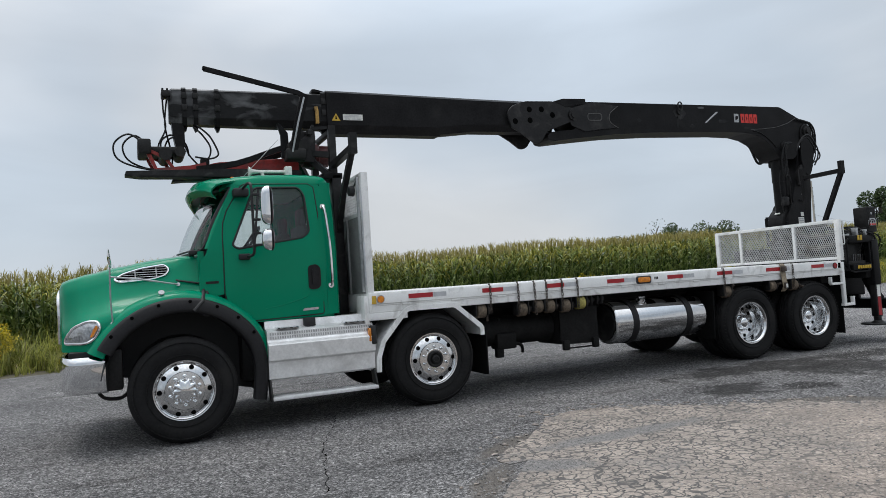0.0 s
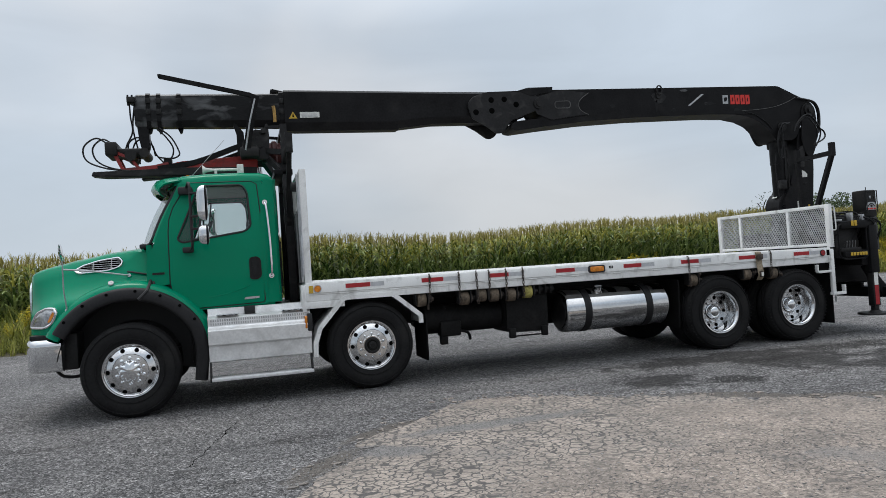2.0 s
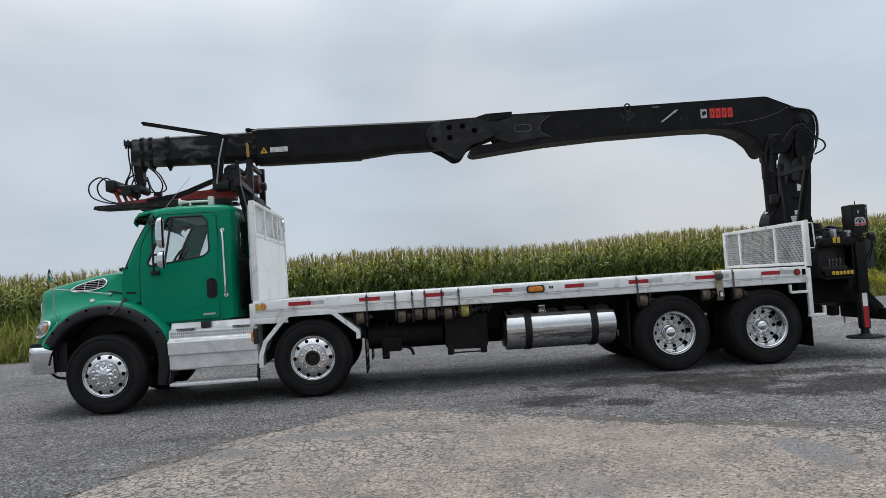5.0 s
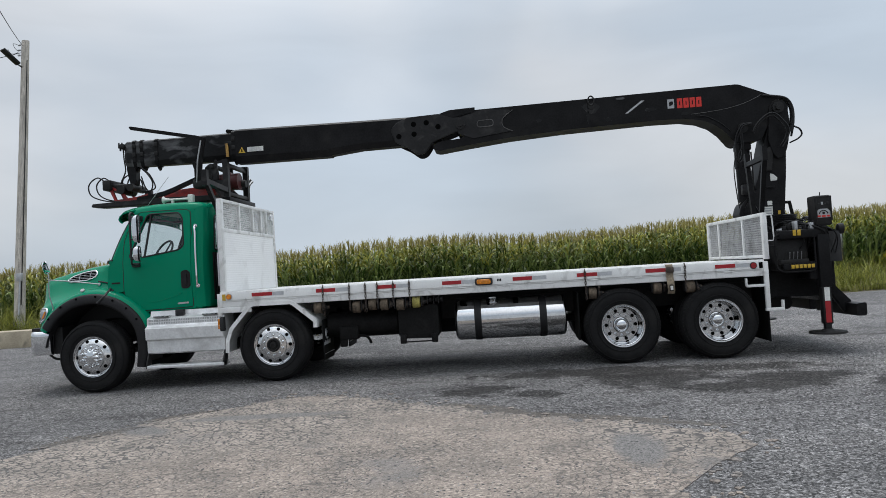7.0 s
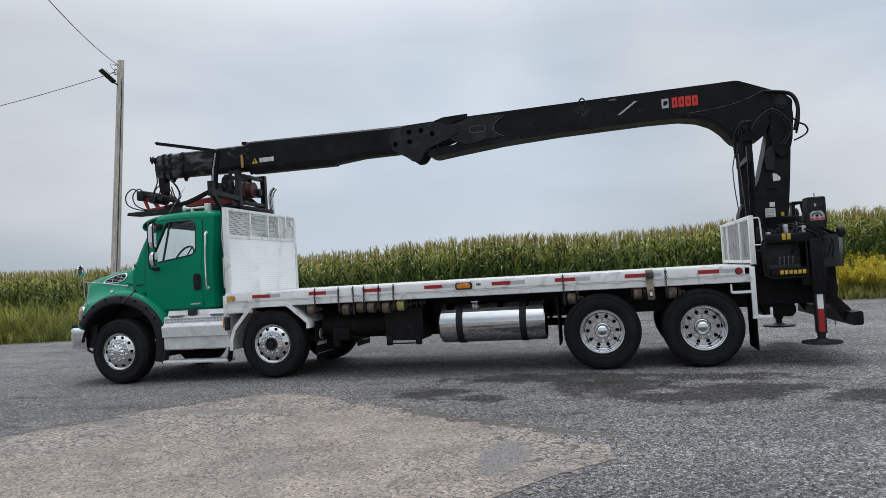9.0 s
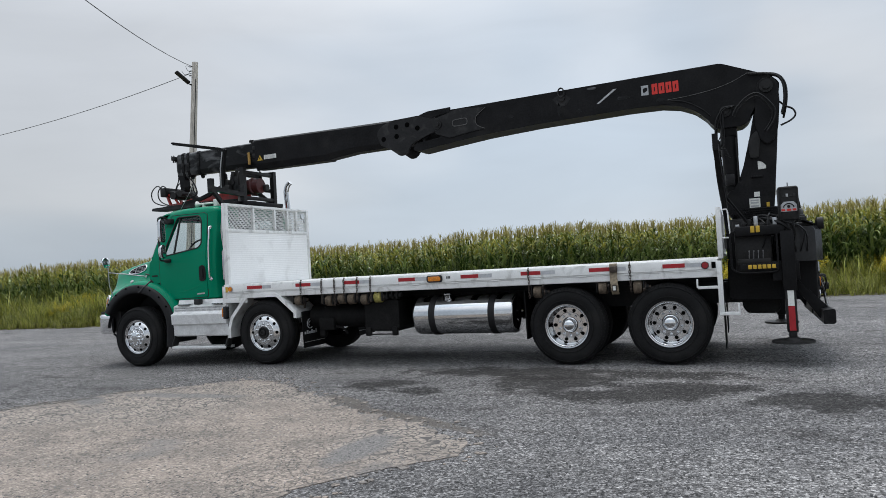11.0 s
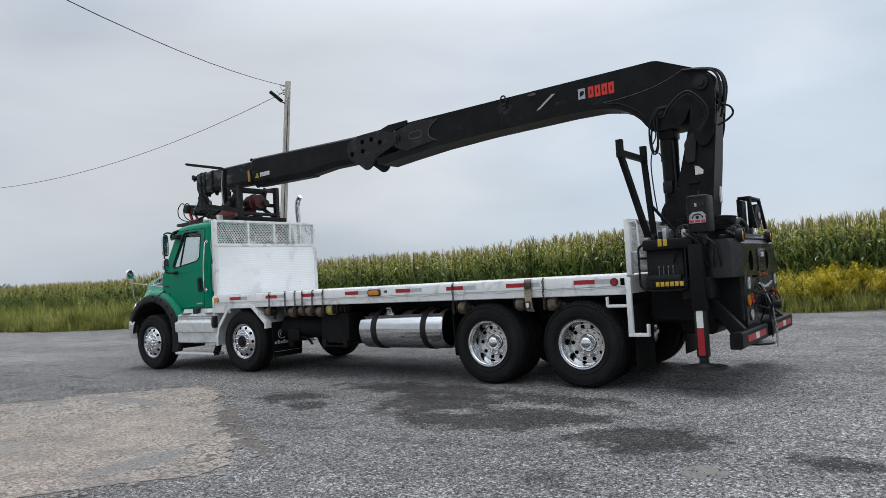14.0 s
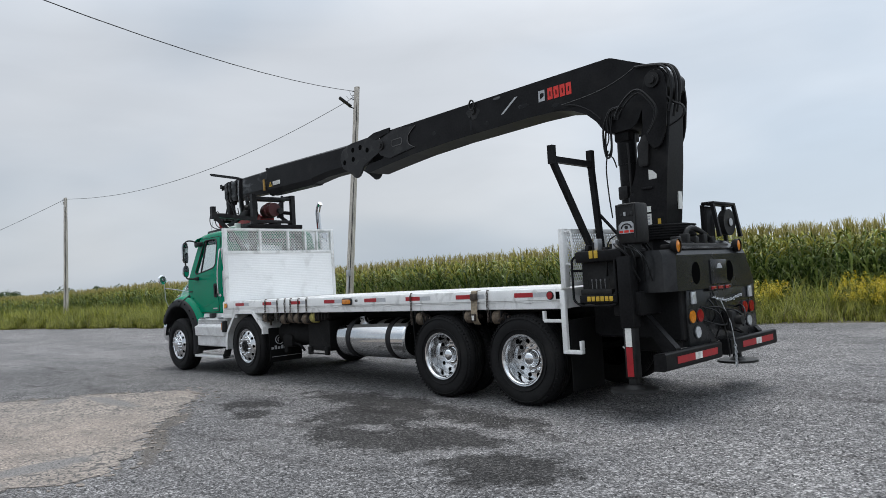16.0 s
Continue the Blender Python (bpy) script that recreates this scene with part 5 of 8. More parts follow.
    rws = []
    for k, o in ((0.97, 0.006), (0.8, 0.016), (0.5, 0.022), (0.02, 0.024)):
        rws.append([on_nose(mid.x + (p.x - mid.x) * k, mid.y + (p.y - mid.y) * k, o) for p in inner])
    rings(bm, rws)
    part("lens", bm, HEADLENS, lampf, "clear headlight lens", sharp=60)
    bm = B()
    AMB = rounded([(-0.822, 1.085), (-0.795, 1.09), (-0.750, 1.175), (-0.765, 1.205), (-0.787, 1.17)], 0.012, 3)
    va = [bm.verts.new(on_nose(x, z, 0.026)) for x, z in AMB]
    bm.faces.new(va)
    part("turn_signal", bm, AMBER, lampf)
    # little marker on the wing
    bm = B()
    mk = Vector((-0.17, 0.115, 1.472))
    mk.y = mk.y if side < 0 else 2 * CY - mk.y
    disc(bm, mk, 0.03, (0, 0.7 * side, 0.7), 0.012, 14)
    part("wing_marker", bm, GREYMARK, hood)
    # hood latch
    bm = B()
    tube(bm, [on_hood(0.235, 1.52, 0.02), on_hood(0.235, 1.44, 0.02), (0.21, *((0.01, 1.36) if side < 0 else (2 * CY - 0.01, 1.36))), (0.12, *((-0.022, 1.27) if side < 0 else (2 * CY + 0.022, 1.27)))], 0.020, 8)
    tube(bm, [on_hood(0.20, 1.545, 0.012), on_hood(0.06, 1.57, 0.02), on_hood(-0.02, 1.585, 0.03)], 0.012, 6)
    part("hood_latch", bm, SOFT, hood)
    # convex mirror on its tripod
    bm = B()
    f = lambda x, y, z: Vector((x, y if side < 0 else 2 * CY - y, z))
    tube(bm, [f(-0.62, 0.10, 1.21), f(-0.63, 0.03, 1.42), f(-0.625, 0.01, 1.80)], 0.008, 6)
    tube(bm, [f(-0.625, 0.02, 1.655), f(-0.36, 0.10, 1.62), on_hood(0.0, 1.545, 0.012)], 0.010, 6)
    for p in (f(-0.62, 0.10, 1.205), on_hood(0.0, 1.545, 0.01)):
        disc(bm, p, 0.02, (0, side, 0.3), 0.012, 10)
    tri = part("hood_mirror", bm, GALV, hood, "chrome round mirror on a steel tripod")
    bm = B()
    rings(bm, [[f(-0.625 + o - 0.10 * r * math.sin(a), -0.03 + 0.96 * r * math.cos(a), 1.835 + r * math.sin(a)) for a in [2 * math.pi * k / 28 for k in range(28)]]
               for r, o in ((0.02, -0.020), (0.06, -0.015), (0.09, -0.006), (0.098, 0.002), (0.092, 0.007), (0.06, 0.012), (0.01, 0.016))])
    part("mirror_head", bm, CHROME, tri, sharp=60)

# grille surround and bumper
bm = B()
tube(bm, [(-1.120, CY + v, z) for v, z in ((-0.48, 1.02), (-0.51, 1.3), (-0.44, 1.52), (0, 1.56), (0.44, 1.52), (0.51, 1.3), (0.48, 1.02))], 0.03, 8, smooth=3)
for k in range(5):
    tube(bm, [(-1.128, CY - 0.46, 1.08 + k * 0.09), (-1.138, CY, 1.08 + k * 0.09), (-1.128, CY + 0.46, 1.08 + k * 0.09)], 0.014, 6)
part("grille", bm, CHROME, truck, "chrome grille")
bm = B()
plan = [(-0.70, 0.11), (-0.74, 0.10), (-0.93, 0.10), (-1.00, 0.125), (-1.05, 0.19), (-1.085, 0.30), (-1.12, 0.50), (-1.145, 0.85), (-1.15, CY)]
plan = plan + [(x, 2 * CY - y) for x, y in plan[-2::-1]]
rws = []
for x, y in plan:
    sy = -1 if y < CY else 1
    row = []
    for z, o in ((0.545, 0.03), (0.565, 0.008), (0.61, 0.0), (0.83, -0.006), (0.875, -0.002), (0.898, 0.022), (0.892, 0.05), (0.56, 0.055)):
        nx = 1 if abs(y - CY) < 1.0 else 0.4
        row.append(Vector((x + o * nx, y - sy * o * (1 if abs(y - CY) > 1.0 else 0), z)))
    rws.append(row)
rings(bm, rws)
part("bumper", bm, CHROME, truck, "chrome front bumper", sharp=50)
bm = B()
box(bm, -1.02, -0.70, 0.16, 2.36, 0.90, 0.95, 0.01)
tube(bm, [(-0.78, 0.2, 0.56), (-0.72, 0.25, 0.48), (-0.58, 0.3, 0.46), (-0.5, 0.35, 0.52), (-0.5, 0.5, 0.58)], 0.018, 8, smooth=4)
box(bm, -0.70, -0.55, 0.18, 0.5, 0.55, 0.95, 0.02)
part("bumper_bracket", bm, BLACKSTEEL, truck)

# side steps: formed aluminium box
for side in (-1, 1):
    f = lambda x, y, z: (x, y if side < 0 else 2 * CY - y, z)
    bm = B()
    S = [(0.17, 1.10), (0.15, 1.03), (0.055, 1.005), (0.035, 0.99), (0.03, 0.905), (0.015, 0.885), (-0.035, 0.865), (-0.04, 0.855), (-0.03, 0.70), (0.015, 0.675), (0.02, 0.505), (0.05, 0.485), (0.40, 0.485), (0.40, 1.10)]
    for x0, x1 in ((0.83, 1.985),):
        prism(bm, S, x0, x1, place=lambda x, y, z: f(y, x, z))
    steps = part("step_box", bm, ALU, truck, "brushed aluminium battery and step box", sharp=25)
    bm = B()
    # raised tread bars on the upper riser
    for k in range(44):
        x = 0.86 + k * 0.0255
        for z in (0.915, 0.955):
            box(bm, x, x + 0.013, *sorted((f(0, 0.027, 0)[1], f(0, 0.036, 0)[1])), z, z + 0.026)
    part("step_tread", bm, TREAD, steps, "stamped tread plate")
    for x in (0.93, 1.66):
        bm = B()
        box(bm, x, x + 0.24, *sorted((f(0, 0.02, 0)[1], f(0, 0.14, 0)[1])), 1.012, 1.034, 0.005)
        for k in range(3):
            box(bm, x + 0.03 + k * 0.07, x + 0.066 + k * 0.07, *sorted((f(0, 0.010, 0)[1], f(0, 0.022, 0)[1])), 1.021, 1.026, 0.001)
        toe = part("toe_plate", bm, ALLOY, steps)
        bm = B()
        box(bm, x + 0.012, x + 0.228, *sorted((f(0, 0.013, 0)[1], f(0, 0.0195, 0)[1])), 1.018, 1.029, 0.001)
        part("toe_slot", bm, DARK, toe)
    bm = B()
    box(bm, 1.24, 1.36, *sorted((f(0, 0.07, 0)[1], f(0, 0.16, 0)[1])), 1.02, 1.11, 0.01)
    part("latch", bm, SOFT, steps)
    bm = B()
    box(bm, 0.845, 1.985, *sorted((f(0, -0.065, 0)[1], f(0, 0.16, 0)[1])), 0.285, 0.325, 0.006)
    for k in range(44):
        x = 0.87 + k * 0.025
        box(bm, x, x + 0.012, *sorted((f(0, -0.055, 0)[1], f(0, 0.15, 0)[1])), 0.325, 0.331)
    part("running_board", bm, ALU, truck, "aluminium grip-strut lower step")
    for x in (0.828, 1.965):
        bm = B()
        prism(bm, rounded([(0.02, 0.50), (-0.055, 0.345), (-0.06, 0.28), (0.05, 0.28), (0.09, 0.345), (0.14, 0.50)], 0.012), x, x + 0.02, place=lambda x, y, z: f(y, x, z), bevel=0.003)
        part("step_bracket", bm, BLACKSTEEL, truck)
    bm = B()
    prism(bm, rounded([(-0.040, 0.79), (-0.040, 0.945), (0.025, 0.945), (0.025, 0.79)], 0.025), 1.915, 1.945, place=lambda x, y, z: f(y, x, z), bevel=0.006)
    part("side_marker", bm, AMBER, truck, "amber side marker lamp")
    bm = B()
    box(bm, 1.944, 2.0, *sorted((f(0, -0.048, 0)[1], f(0, 0.05, 0)[1])), 0.765, 0.97, 0.012)
    part("marker_guard", bm, SOFT, truck)

# quarter fenders round the second axle
for side in (-1, 1):
    f = lambda x, y, z: (x, y if side < 0 else 2 * CY - y, z)
    path = [(1.995, 0.45), (2.005, 0.62), (2.07, 0.80), (2.36, 1.125), (2.43, 1.150), (2.97, 1.150), (3.03, 1.125), (3.33, 0.87), (3.35, 0.835), (3.35, 0.745)]
    bm = B()
    loops = []
    for i, (x, z) in enumerate(path):
        a, b = path[max(0, i - 1)], path[min(len(path) - 1, i + 1)]
        t = Vector((b[0] - a[0], b[1] - a[1])).normalized()
        n = Vector((-t.y, t.x))
        sec = [(0.0, 0.0), (0.0, -0.055), (0.012, -0.055), (0.012, -0.010), (0.60, -0.010), (0.60, 0.0)]
        loops.append([Vector(f(x + n.x * o, y - 0.005, z + n.y * o)) for y, o in sec])
    rings(bm, loops)
    fen = part("quarter_fender", bm, WHITE, truck, "white bent-sheet wheel fender", sharp=30)
    for x, z in ((2.3, 1.06), (3.05, 1.10)):
        bm = B()
        tube(bm, [f(x, 0.3, z), f(x, 0.85, z - 0.05)], 0.02, 8)
        part("fender_arm", bm, BLACKSTEEL, fen)
    bm = B()
    prism(bm, rounded([(0.06, 0.84), (0.72, 0.84), (0.70, 0.26), (0.08, 0.26)], 0.03), 3.40, 3.415, place=lambda x, y, z: f(y, x, z))
    fl = part("mud_flap", bm, FLAP, truck, "black rubber mud flap with worn white print")
    bm = B()
    # printed mark, illegible: ring and bars
    tube(bm, [f(3.418, 0.27 + 0.085 * math.cos(a), 0.635 + 0.075 * math.sin(a)) for a in [0.9 + k * 0.45 for k in range(11)]], 0.008, 5)
    tube(bm, [f(3.418, 0.27 + 0.04 * math.cos(a), 0.635 + 0.04 * math.sin(a)) for a in [k * 0.5 for k in range(9)]], 0.007, 5)
    for k in range(6):
        y = 0.10 + k * 0.062
        box(bm, 3.4155, 3.4185, *sorted((f(0, y, 0)[1], f(0, y + 0.045, 0)[1])), 0.475, 0.535 if k % 2 else 0.515)
    box(bm, 3.4155, 3.4185, *sorted((f(0, 0.1, 0)[1], f(0, 0.68, 0)[1])), 0.345, 0.352)
    part("print", bm, GREYMARK, fl, "worn grey print bars")
    bm = B()
    box(bm, 9.62, 9.635, *sorted((f(0, 0.06, 0)[1], f(0, 0.66, 0)[1])), 0.20, 0.98, 0.005)
    part("mud_flap", bm, FLAP, truck, "black rubber mud flap")
bm = B()
tube(bm, [(1.63, 2.46, 1.1), (1.60, 2.46, 2.5), (1.565, 2.46, 3.02), (1.57, 2.46, 3.12), (1.605, 2.46, 3.21), (1.67, 2.46, 3.275)], 0.052, 16, smooth=5)
cyl(bm, (1.64, 2.46, 1.0), (1.64, 2.46, 2.2), 0.085, seg=20)
tube(bm, [(1.64, 2.46, 1.1), (1.64, 2.2, 0.95), (1.5, 1.8, 0.9)], 0.055, 10, smooth=3)
part("exhaust_pipe", bm, ALLOY, truck, "dulled chrome curved exhaust stack")

# ---------- flatbed body ----------
X0B, X1B, Y0B, Y1B, ZT = 1.955, 9.585, 0.0, 2.52, 1.325
bed = thing("flatbed", 5.8, CY, 1.0, "white aluminium flatbed deck with side rails", "flatbed")
# side rails: stepped extrusion
for side in (-1, 1):
    f = lambda x, y, z: (x, y if side < 0 else Y1B - y, z)
    bm = B()
    S = [(0.0, 1.305), (0.008, ZT), (0.16, ZT), (0.16, 1.10), (0.022, 1.10), (0.016, 1.108), (0.016, 1.178), (0.010, 1.183), (0.010, 1.196), (0.0, 1.202)]
    prism(bm, S, X0B, X1B, place=lambda x, y, z: f(y, x, z))
    rail = part("side_rail", bm, WHITE, bed, "white stepped aluminium side rail", sharp=25)
    # stake pockets as small raised lips
    lip = None
    for x in [2.40 + 0.61 * k for k in range(12)]:
        bm = B()
        box(bm, x - 0.055, x + 0.055, *sorted((f(0, 0.004, 0)[1], f(0, 0.022, 0)[1])), 1.172, 1.192, 0.004)
        part("stake_lip", bm, WHITE, rail)
    if side < 0:
        for x0, x1 in ((2.42, 2.72), (3.36, 3.64), (4.24, 4.51), (5.17, 5.44), (6.16, 6.43), (7.05, 7.33), (7.99, 8.27), (8.93, 9.20)):
            bm = B()
            box(bm, x0, x1, -0.0022, 0.0, 1.236, 1.288)
            part("red_reflector", bm, REDTAPE, rail)
            bm = B()
            w = 0.20 if x0 > 2.9 else 0.17
            box(bm, x1 + 0.004, x1 + w, -0.0022, 0.0, 1.236, 1.288)
            part("silver_reflector", bm, SILVERTAPE, rail)
        bm = B()
        prism(bm, rounded([(5.63, 1.200), (5.63, 1.302), (5.88, 1.302), (5.88, 1.200)], 0.04), -0.012, 0.0, bevel=0.004)
        lamp = part("marker_lamp", bm, SOFT, rail, "amber side lamp in a black bezel")
        bm = B()
        prism(bm, rounded([(5.655, 1.217), (5.655, 1.285), (5.855, 1.285), (5.855, 1.217)], 0.028), -0.026, -0.010, bevel=0.006)
        part("lens", bm, AMBER, lamp, "amber lens")
        bm = B()
        tube(bm, [(x, -0.013, z) for x, z in rounded([(5.655, 1.217), (5.655, 1.285), (5.855, 1.285), (5.855, 1.217)], 0.028)], 0.007, 5, closed=True)
        part("lens_gasket", bm, SOFT, rail)
        bm = B()
        for k in range(3):
            box(bm, 5.94 + k * 0.022, 5.956 + k * 0.022, -0.0022, 0, 1.245, 1.28)
        part("sticker", bm, BLACKSTEEL, rail)
        for x, m, lb in ((2.085, AMBER, "round amber lamp"), (9.44, REDLENS, "round red lamp")):
            bm = B()
            disc(bm, (x, 0.0, 1.25), 0.048, (0, -1, 0), 0.008, 24)
            rl = part("lamp_bezel", bm, SOFT if m is REDLENS else GALV, rail)
            bm = B()
            disc(bm, (x, -0.006, 1.25), 0.038, (0, -1, 0), 0.012, 24)
            part("lens", bm, m, rl, lb)
        bm = B()
        box(bm, 1.985, 2.035, -0.0022, 0, 1.20, 1.29)
        part("yellow_reflector", bm, YELLOW, rail)
        bm = B()
        box(bm, 9.515, 9.565, -0.004, 0, 1.21, 1.29, 0.001)
        part("vent_plate", bm, DARK, rail)
# deck: long boards, each a piece
NB = 11
bw = (Y1B - 0.32) / NB
for k in range(NB):
    bm = B()
    y = 0.16 + k * bw
    box(bm, X0B + 0.02, X1B - 0.02, y + 0.003, y + bw - 0.003, 1.275, ZT - 0.004 + (0.003 if k % 2 else 0.0), 0.004, seg=1)
    part("deck_board", bm, DECK, bed)
for k in range(19):
    x = 2.1 + k * 0.41
    bm = B()
    box(bm, x - 0.035, x + 0.035, 0.02, 2.50, 1.12, 1.272, 0.004, seg=1)
    part("cross_beam", bm, BLACKSTEEL, bed)
for y in (0.83, 1.60):
    bm = B()
    box(bm, 2.0, 9.55, y - 0.01, y + 0.095, 1.0, 1.12, 0.008)
    part("sill_beam", bm, BLACKSTEEL, bed)
for x in (X0B, X1B):
    bm = B()
    box(bm, x - 0.006 if x < 5 else x - 0.03, x + 0.03 if x < 5 else x + 0.006, 0.003, 2.517, 1.105, ZT - 0.002, 0.006)
    part("end_rail", bm, WHITE, bed)
# apron in front of the deck, over the steps
bm = B()
box(bm, 1.94, 2.40, 0.012, 0.04, 1.02, 1.10, 0.003)
box(bm, 1.90, 1.955, 0.02, 0.30, 0.98, 1.30, 0.006)
part("apron", bm, WHITE, bed)


def mesh_panel(y0, y1, z0, z1, x, nx, cell=0.036):
    """Expanded-metal mesh between two heights: slanted flat strands."""
    bm = B()
    h = z1 - z0
    n = int((y1 - y0 + h * 0.55) / cell)
    for sgn in (1, -1):
        for k in range(-2, n + 3):
            a = y0 + k * cell - (h * 0.55 if sgn > 0 else 0)
            b = a + sgn * h * 0.55 if sgn > 0 else a - h * 0.55
            p, q = (a, z0), (b, z1)
            # clip to the bay
            pts = []
            for (u0, w0), (u1, w1) in (((p), (q)),):
                t0, t1 = 0.0, 1.0
                d = u1 - u0
                if abs(d) > 1e-6:
                    ta, tb = (y0 - u0) / d, (y1 - u0) / d
                    t0, t1 = max(t0, min(ta, tb)), min(t1, max(ta, tb))
                if t1 - t0 > 0.02:
                    pts = [(u0 + d * t0, w0 + (w1 - w0) * t0), (u0 + d * t1, w0 + (w1 - w0) * t1)]
            if pts:
                (ya, za), (yb, zb) = pts
                u = Vector((0, yb - ya, zb - za)).normalized()
                s = Vector((0, -u.z, u.y)) * 0.0035
                t = Vector((0.003, 0, 0))
                c = Vector((x + 0.002 * sgn, 0, 0))
                A, Bq = c + Vector((0, ya, za)), c + Vector((0, yb, zb))
                lo = [A - s - t, A + s - t, A + s + t, A - s + t]
                hi = [Bq - s - t, Bq + s - t, Bq + s + t, Bq - s + t]
                rings(bm, [lo, hi], cap=False)
    return bm


# headboard behind the cab
hb = B()
for y0, y1 in ((0.03, 0.10), (2.43, 2.50)):
    box(hb, 1.95, 2.03, y0, y1, ZT - 0.01, 2.685, 0.006)
box(hb, 1.955, 2.025, 0.10, 2.43, 2.64, 2.685, 0.006)
box(hb, 1.955, 2.025, 0.10, 2.43, 2.20, 2.255, 0.006)
headboard = part("headboard_frame", hb, WHITE, bed, "white headboard frame")
BAYS = (0.10, 0.80, 1.42, 1.82, 2.10, 2.43)
for y in BAYS[1:-1]:
    bm = B()
    box(bm, 1.965, 2.02, y - 0.022, y + 0.022, 2.255, 2.64, 0.004)
    part("mullion", bm, WHITE, headboard)
for a, b in zip(BAYS, BAYS[1:]):
    part("mesh_panel", mesh_panel(a + 0.01, b - 0.01, 2.255, 2.64, 1.985, 0), WHITE, headboard, "white expanded steel mesh")
# ribbed lower panel
bm = B()
loops = []
nr = 26
prof = []
for k in range(nr):
    z = ZT + (2.20 - ZT) * k / nr
    s = (2.20 - ZT) / nr
    prof += [(2.0122, z + s * 0.10), (2.0138, z + s * 0.28), (2.0138, z + s * 0.78), (2.0122, z + s * 0.95)]
rows = [[Vector((x, y, z)) for x, z in prof] for y in (0.10, 2.43)]
sheet(bm, rows)
box(bm, 1.962, 2.006, 0.10, 2.43, ZT - 0.005, 2.20)
part("ribbed_panel", bm, WHITEP, headboard, "white ribbed lower panel", sharp=40)
bm = B()
prism(bm, rounded([(0.10, 1.34), (0.10, 2.64), (0.13, 2.64), (0.13, 1.34)], 0.01), 1.918, 1.944, place=lambda x, y, z: (y, x, z))
part("headboard_brace", bm, GALV, headboard)
bm = B()
box(bm, 1.946, 1.958, 0.10, 2.43, ZT, 2.20, 0.002)
for y in (0.62, 1.22, 1.85):
    box(bm, 1.925, 1.946, y - 0.02, y + 0.02, ZT, 2.20, 0.003)
part("front_sheet", bm, SHEET, headboard, "dull bare aluminium sheet facing the cab")
bm = B()
rings(bm, [[Vector((1.93 + o, 0.26 + r * math.cos(a), 2.50 + r * math.sin(a))) for a in [2 * math.pi * k / 20 for k in range(20)]] for r, o in ((0.03, -0.07), (0.055, -0.06), (0.062, -0.01), (0.058, 0.0))])
tube(bm, [(1.92, 0.26, 2.52), (1.945, 0.20, 2.60), (1.95, 0.15, 2.64)], 0.010, 6)
part("deck_lamp", bm, SOFT, headboard, "round black deck lamp")
bm = B()
tube(bm, [(1.945, 0.055, 2.5), (1.94, 0.02, 2.2), (1.945, 0.05, 1.9), (1.94, 0.02, 1.65), (1.945, 0.05, 1.45)], 0.008, 6, smooth=4)
box(bm, 1.93, 1.95, 0.02, 0.045, 1.42, 1.9, 0.004)
part("conspicuity_strip", bm, SILVERTAPE, headboard)
bm = B()
tube(bm, [(2.03, 2.30, 2.60), (2.05, 2.30, 2.5), (2.05, 2.31, 2.42)], 0.01, 6)
disc(bm, (2.035, 2.26, 2.55), 0.06, (1, 0, 0), 0.03, 20)
part("work_lamp", bm, CLEARLENS, headboard)

# rear gate
XG = 9.60
bm = B()
for y0, y1 in ((-0.01, 0.075), (2.45, 2.53)):
    box(bm, XG, XG + 0.06, y0, y1, ZT, 1.965, 0.005)
box(bm, XG + 0.005, XG + 0.055, 0.075, 2.45, 1.915, 1.965, 0.005)
box(bm, XG + 0.005, XG + 0.055, 0.075, 2.45, ZT + 0.015, ZT + 0.06, 0.005)
gate = part("rear_gate_frame", bm, WHITE, bed, "white rear gate frame")
GB = (0.075, 0.83, 1.95, 2.45)
for y in GB[1:-1]:
    bm = B()
    box(bm, XG + 0.005, XG + 0.055, y - 0.025, y + 0.025, ZT + 0.06, 1.915, 0.004)
    part("mullion", bm, WHITE, gate)
for a, b in zip(GB, GB[1:]):
    part("mesh_panel", mesh_panel(a + 0.01, b - 0.01, ZT + 0.06, 1.915, XG + 0.03, 0), MESHGREY, gate, "white expanded steel mesh, greyed for shade")
bm = B()
tube(bm, [(XG + 0.05, 0.03, 1.93), (XG + 0.13, 0.03, 1.93), (XG + 0.14, 0.03, 1.90), (XG + 0.155, 0.03, 1.60), (XG + 0.14, 0.03, 1.575), (XG + 0.05, 0.03, 1.58)], 0.010, 6)
part("grab_handle", bm, WHITE, gate, "white grab handle")
# white corner ladder
bm = B()
box(bm, 9.575, 9.635, -0.012, 0.035, 0.66, 1.30, 0.005)
box(bm, 9.575, 9.815, -0.012, 0.05, 0.62, 0.66, 0.005)
box(bm, 9.79, 9.815, -0.012, 0.05, 0.66, 0.76, 0.004)
box(bm, 9.34, 9.575, -0.012, 0.045, 0.955, 0.99, 0.005)
box(bm, 9.325, 9.345, -0.012, 0.045, 0.97, 1.08, 0.004)
part("corner_step", bm, WHITE, bed, "white welded corner step")

# strap winches and hanging chains along the rail
WINCH = B()
rings(WINCH, [[Vector((x, r * math.cos(a), r * math.sin(a))) for a in [2 * math.pi * k / 24 for k in range(24)]] for x, r in ((-0.056, 0.045), (-0.054, 0.080), (-0.050, 0.084), (0.050, 0.084), (0.054, 0.080), (0.056, 0.045))])
DRUM, DRUMY = finish("strap_roll", WINCH, STRAP, 50), None
WINCH = B()
rings(WINCH, [[Vector((x, r * math.cos(a), r * math.sin(a))) for a in [2 * math.pi * k / 24 for k in range(24)]] for x, r in ((-0.056, 0.045), (-0.054, 0.080), (-0.050, 0.084), (0.050, 0.084), (0.054, 0.080), (0.056, 0.045))])
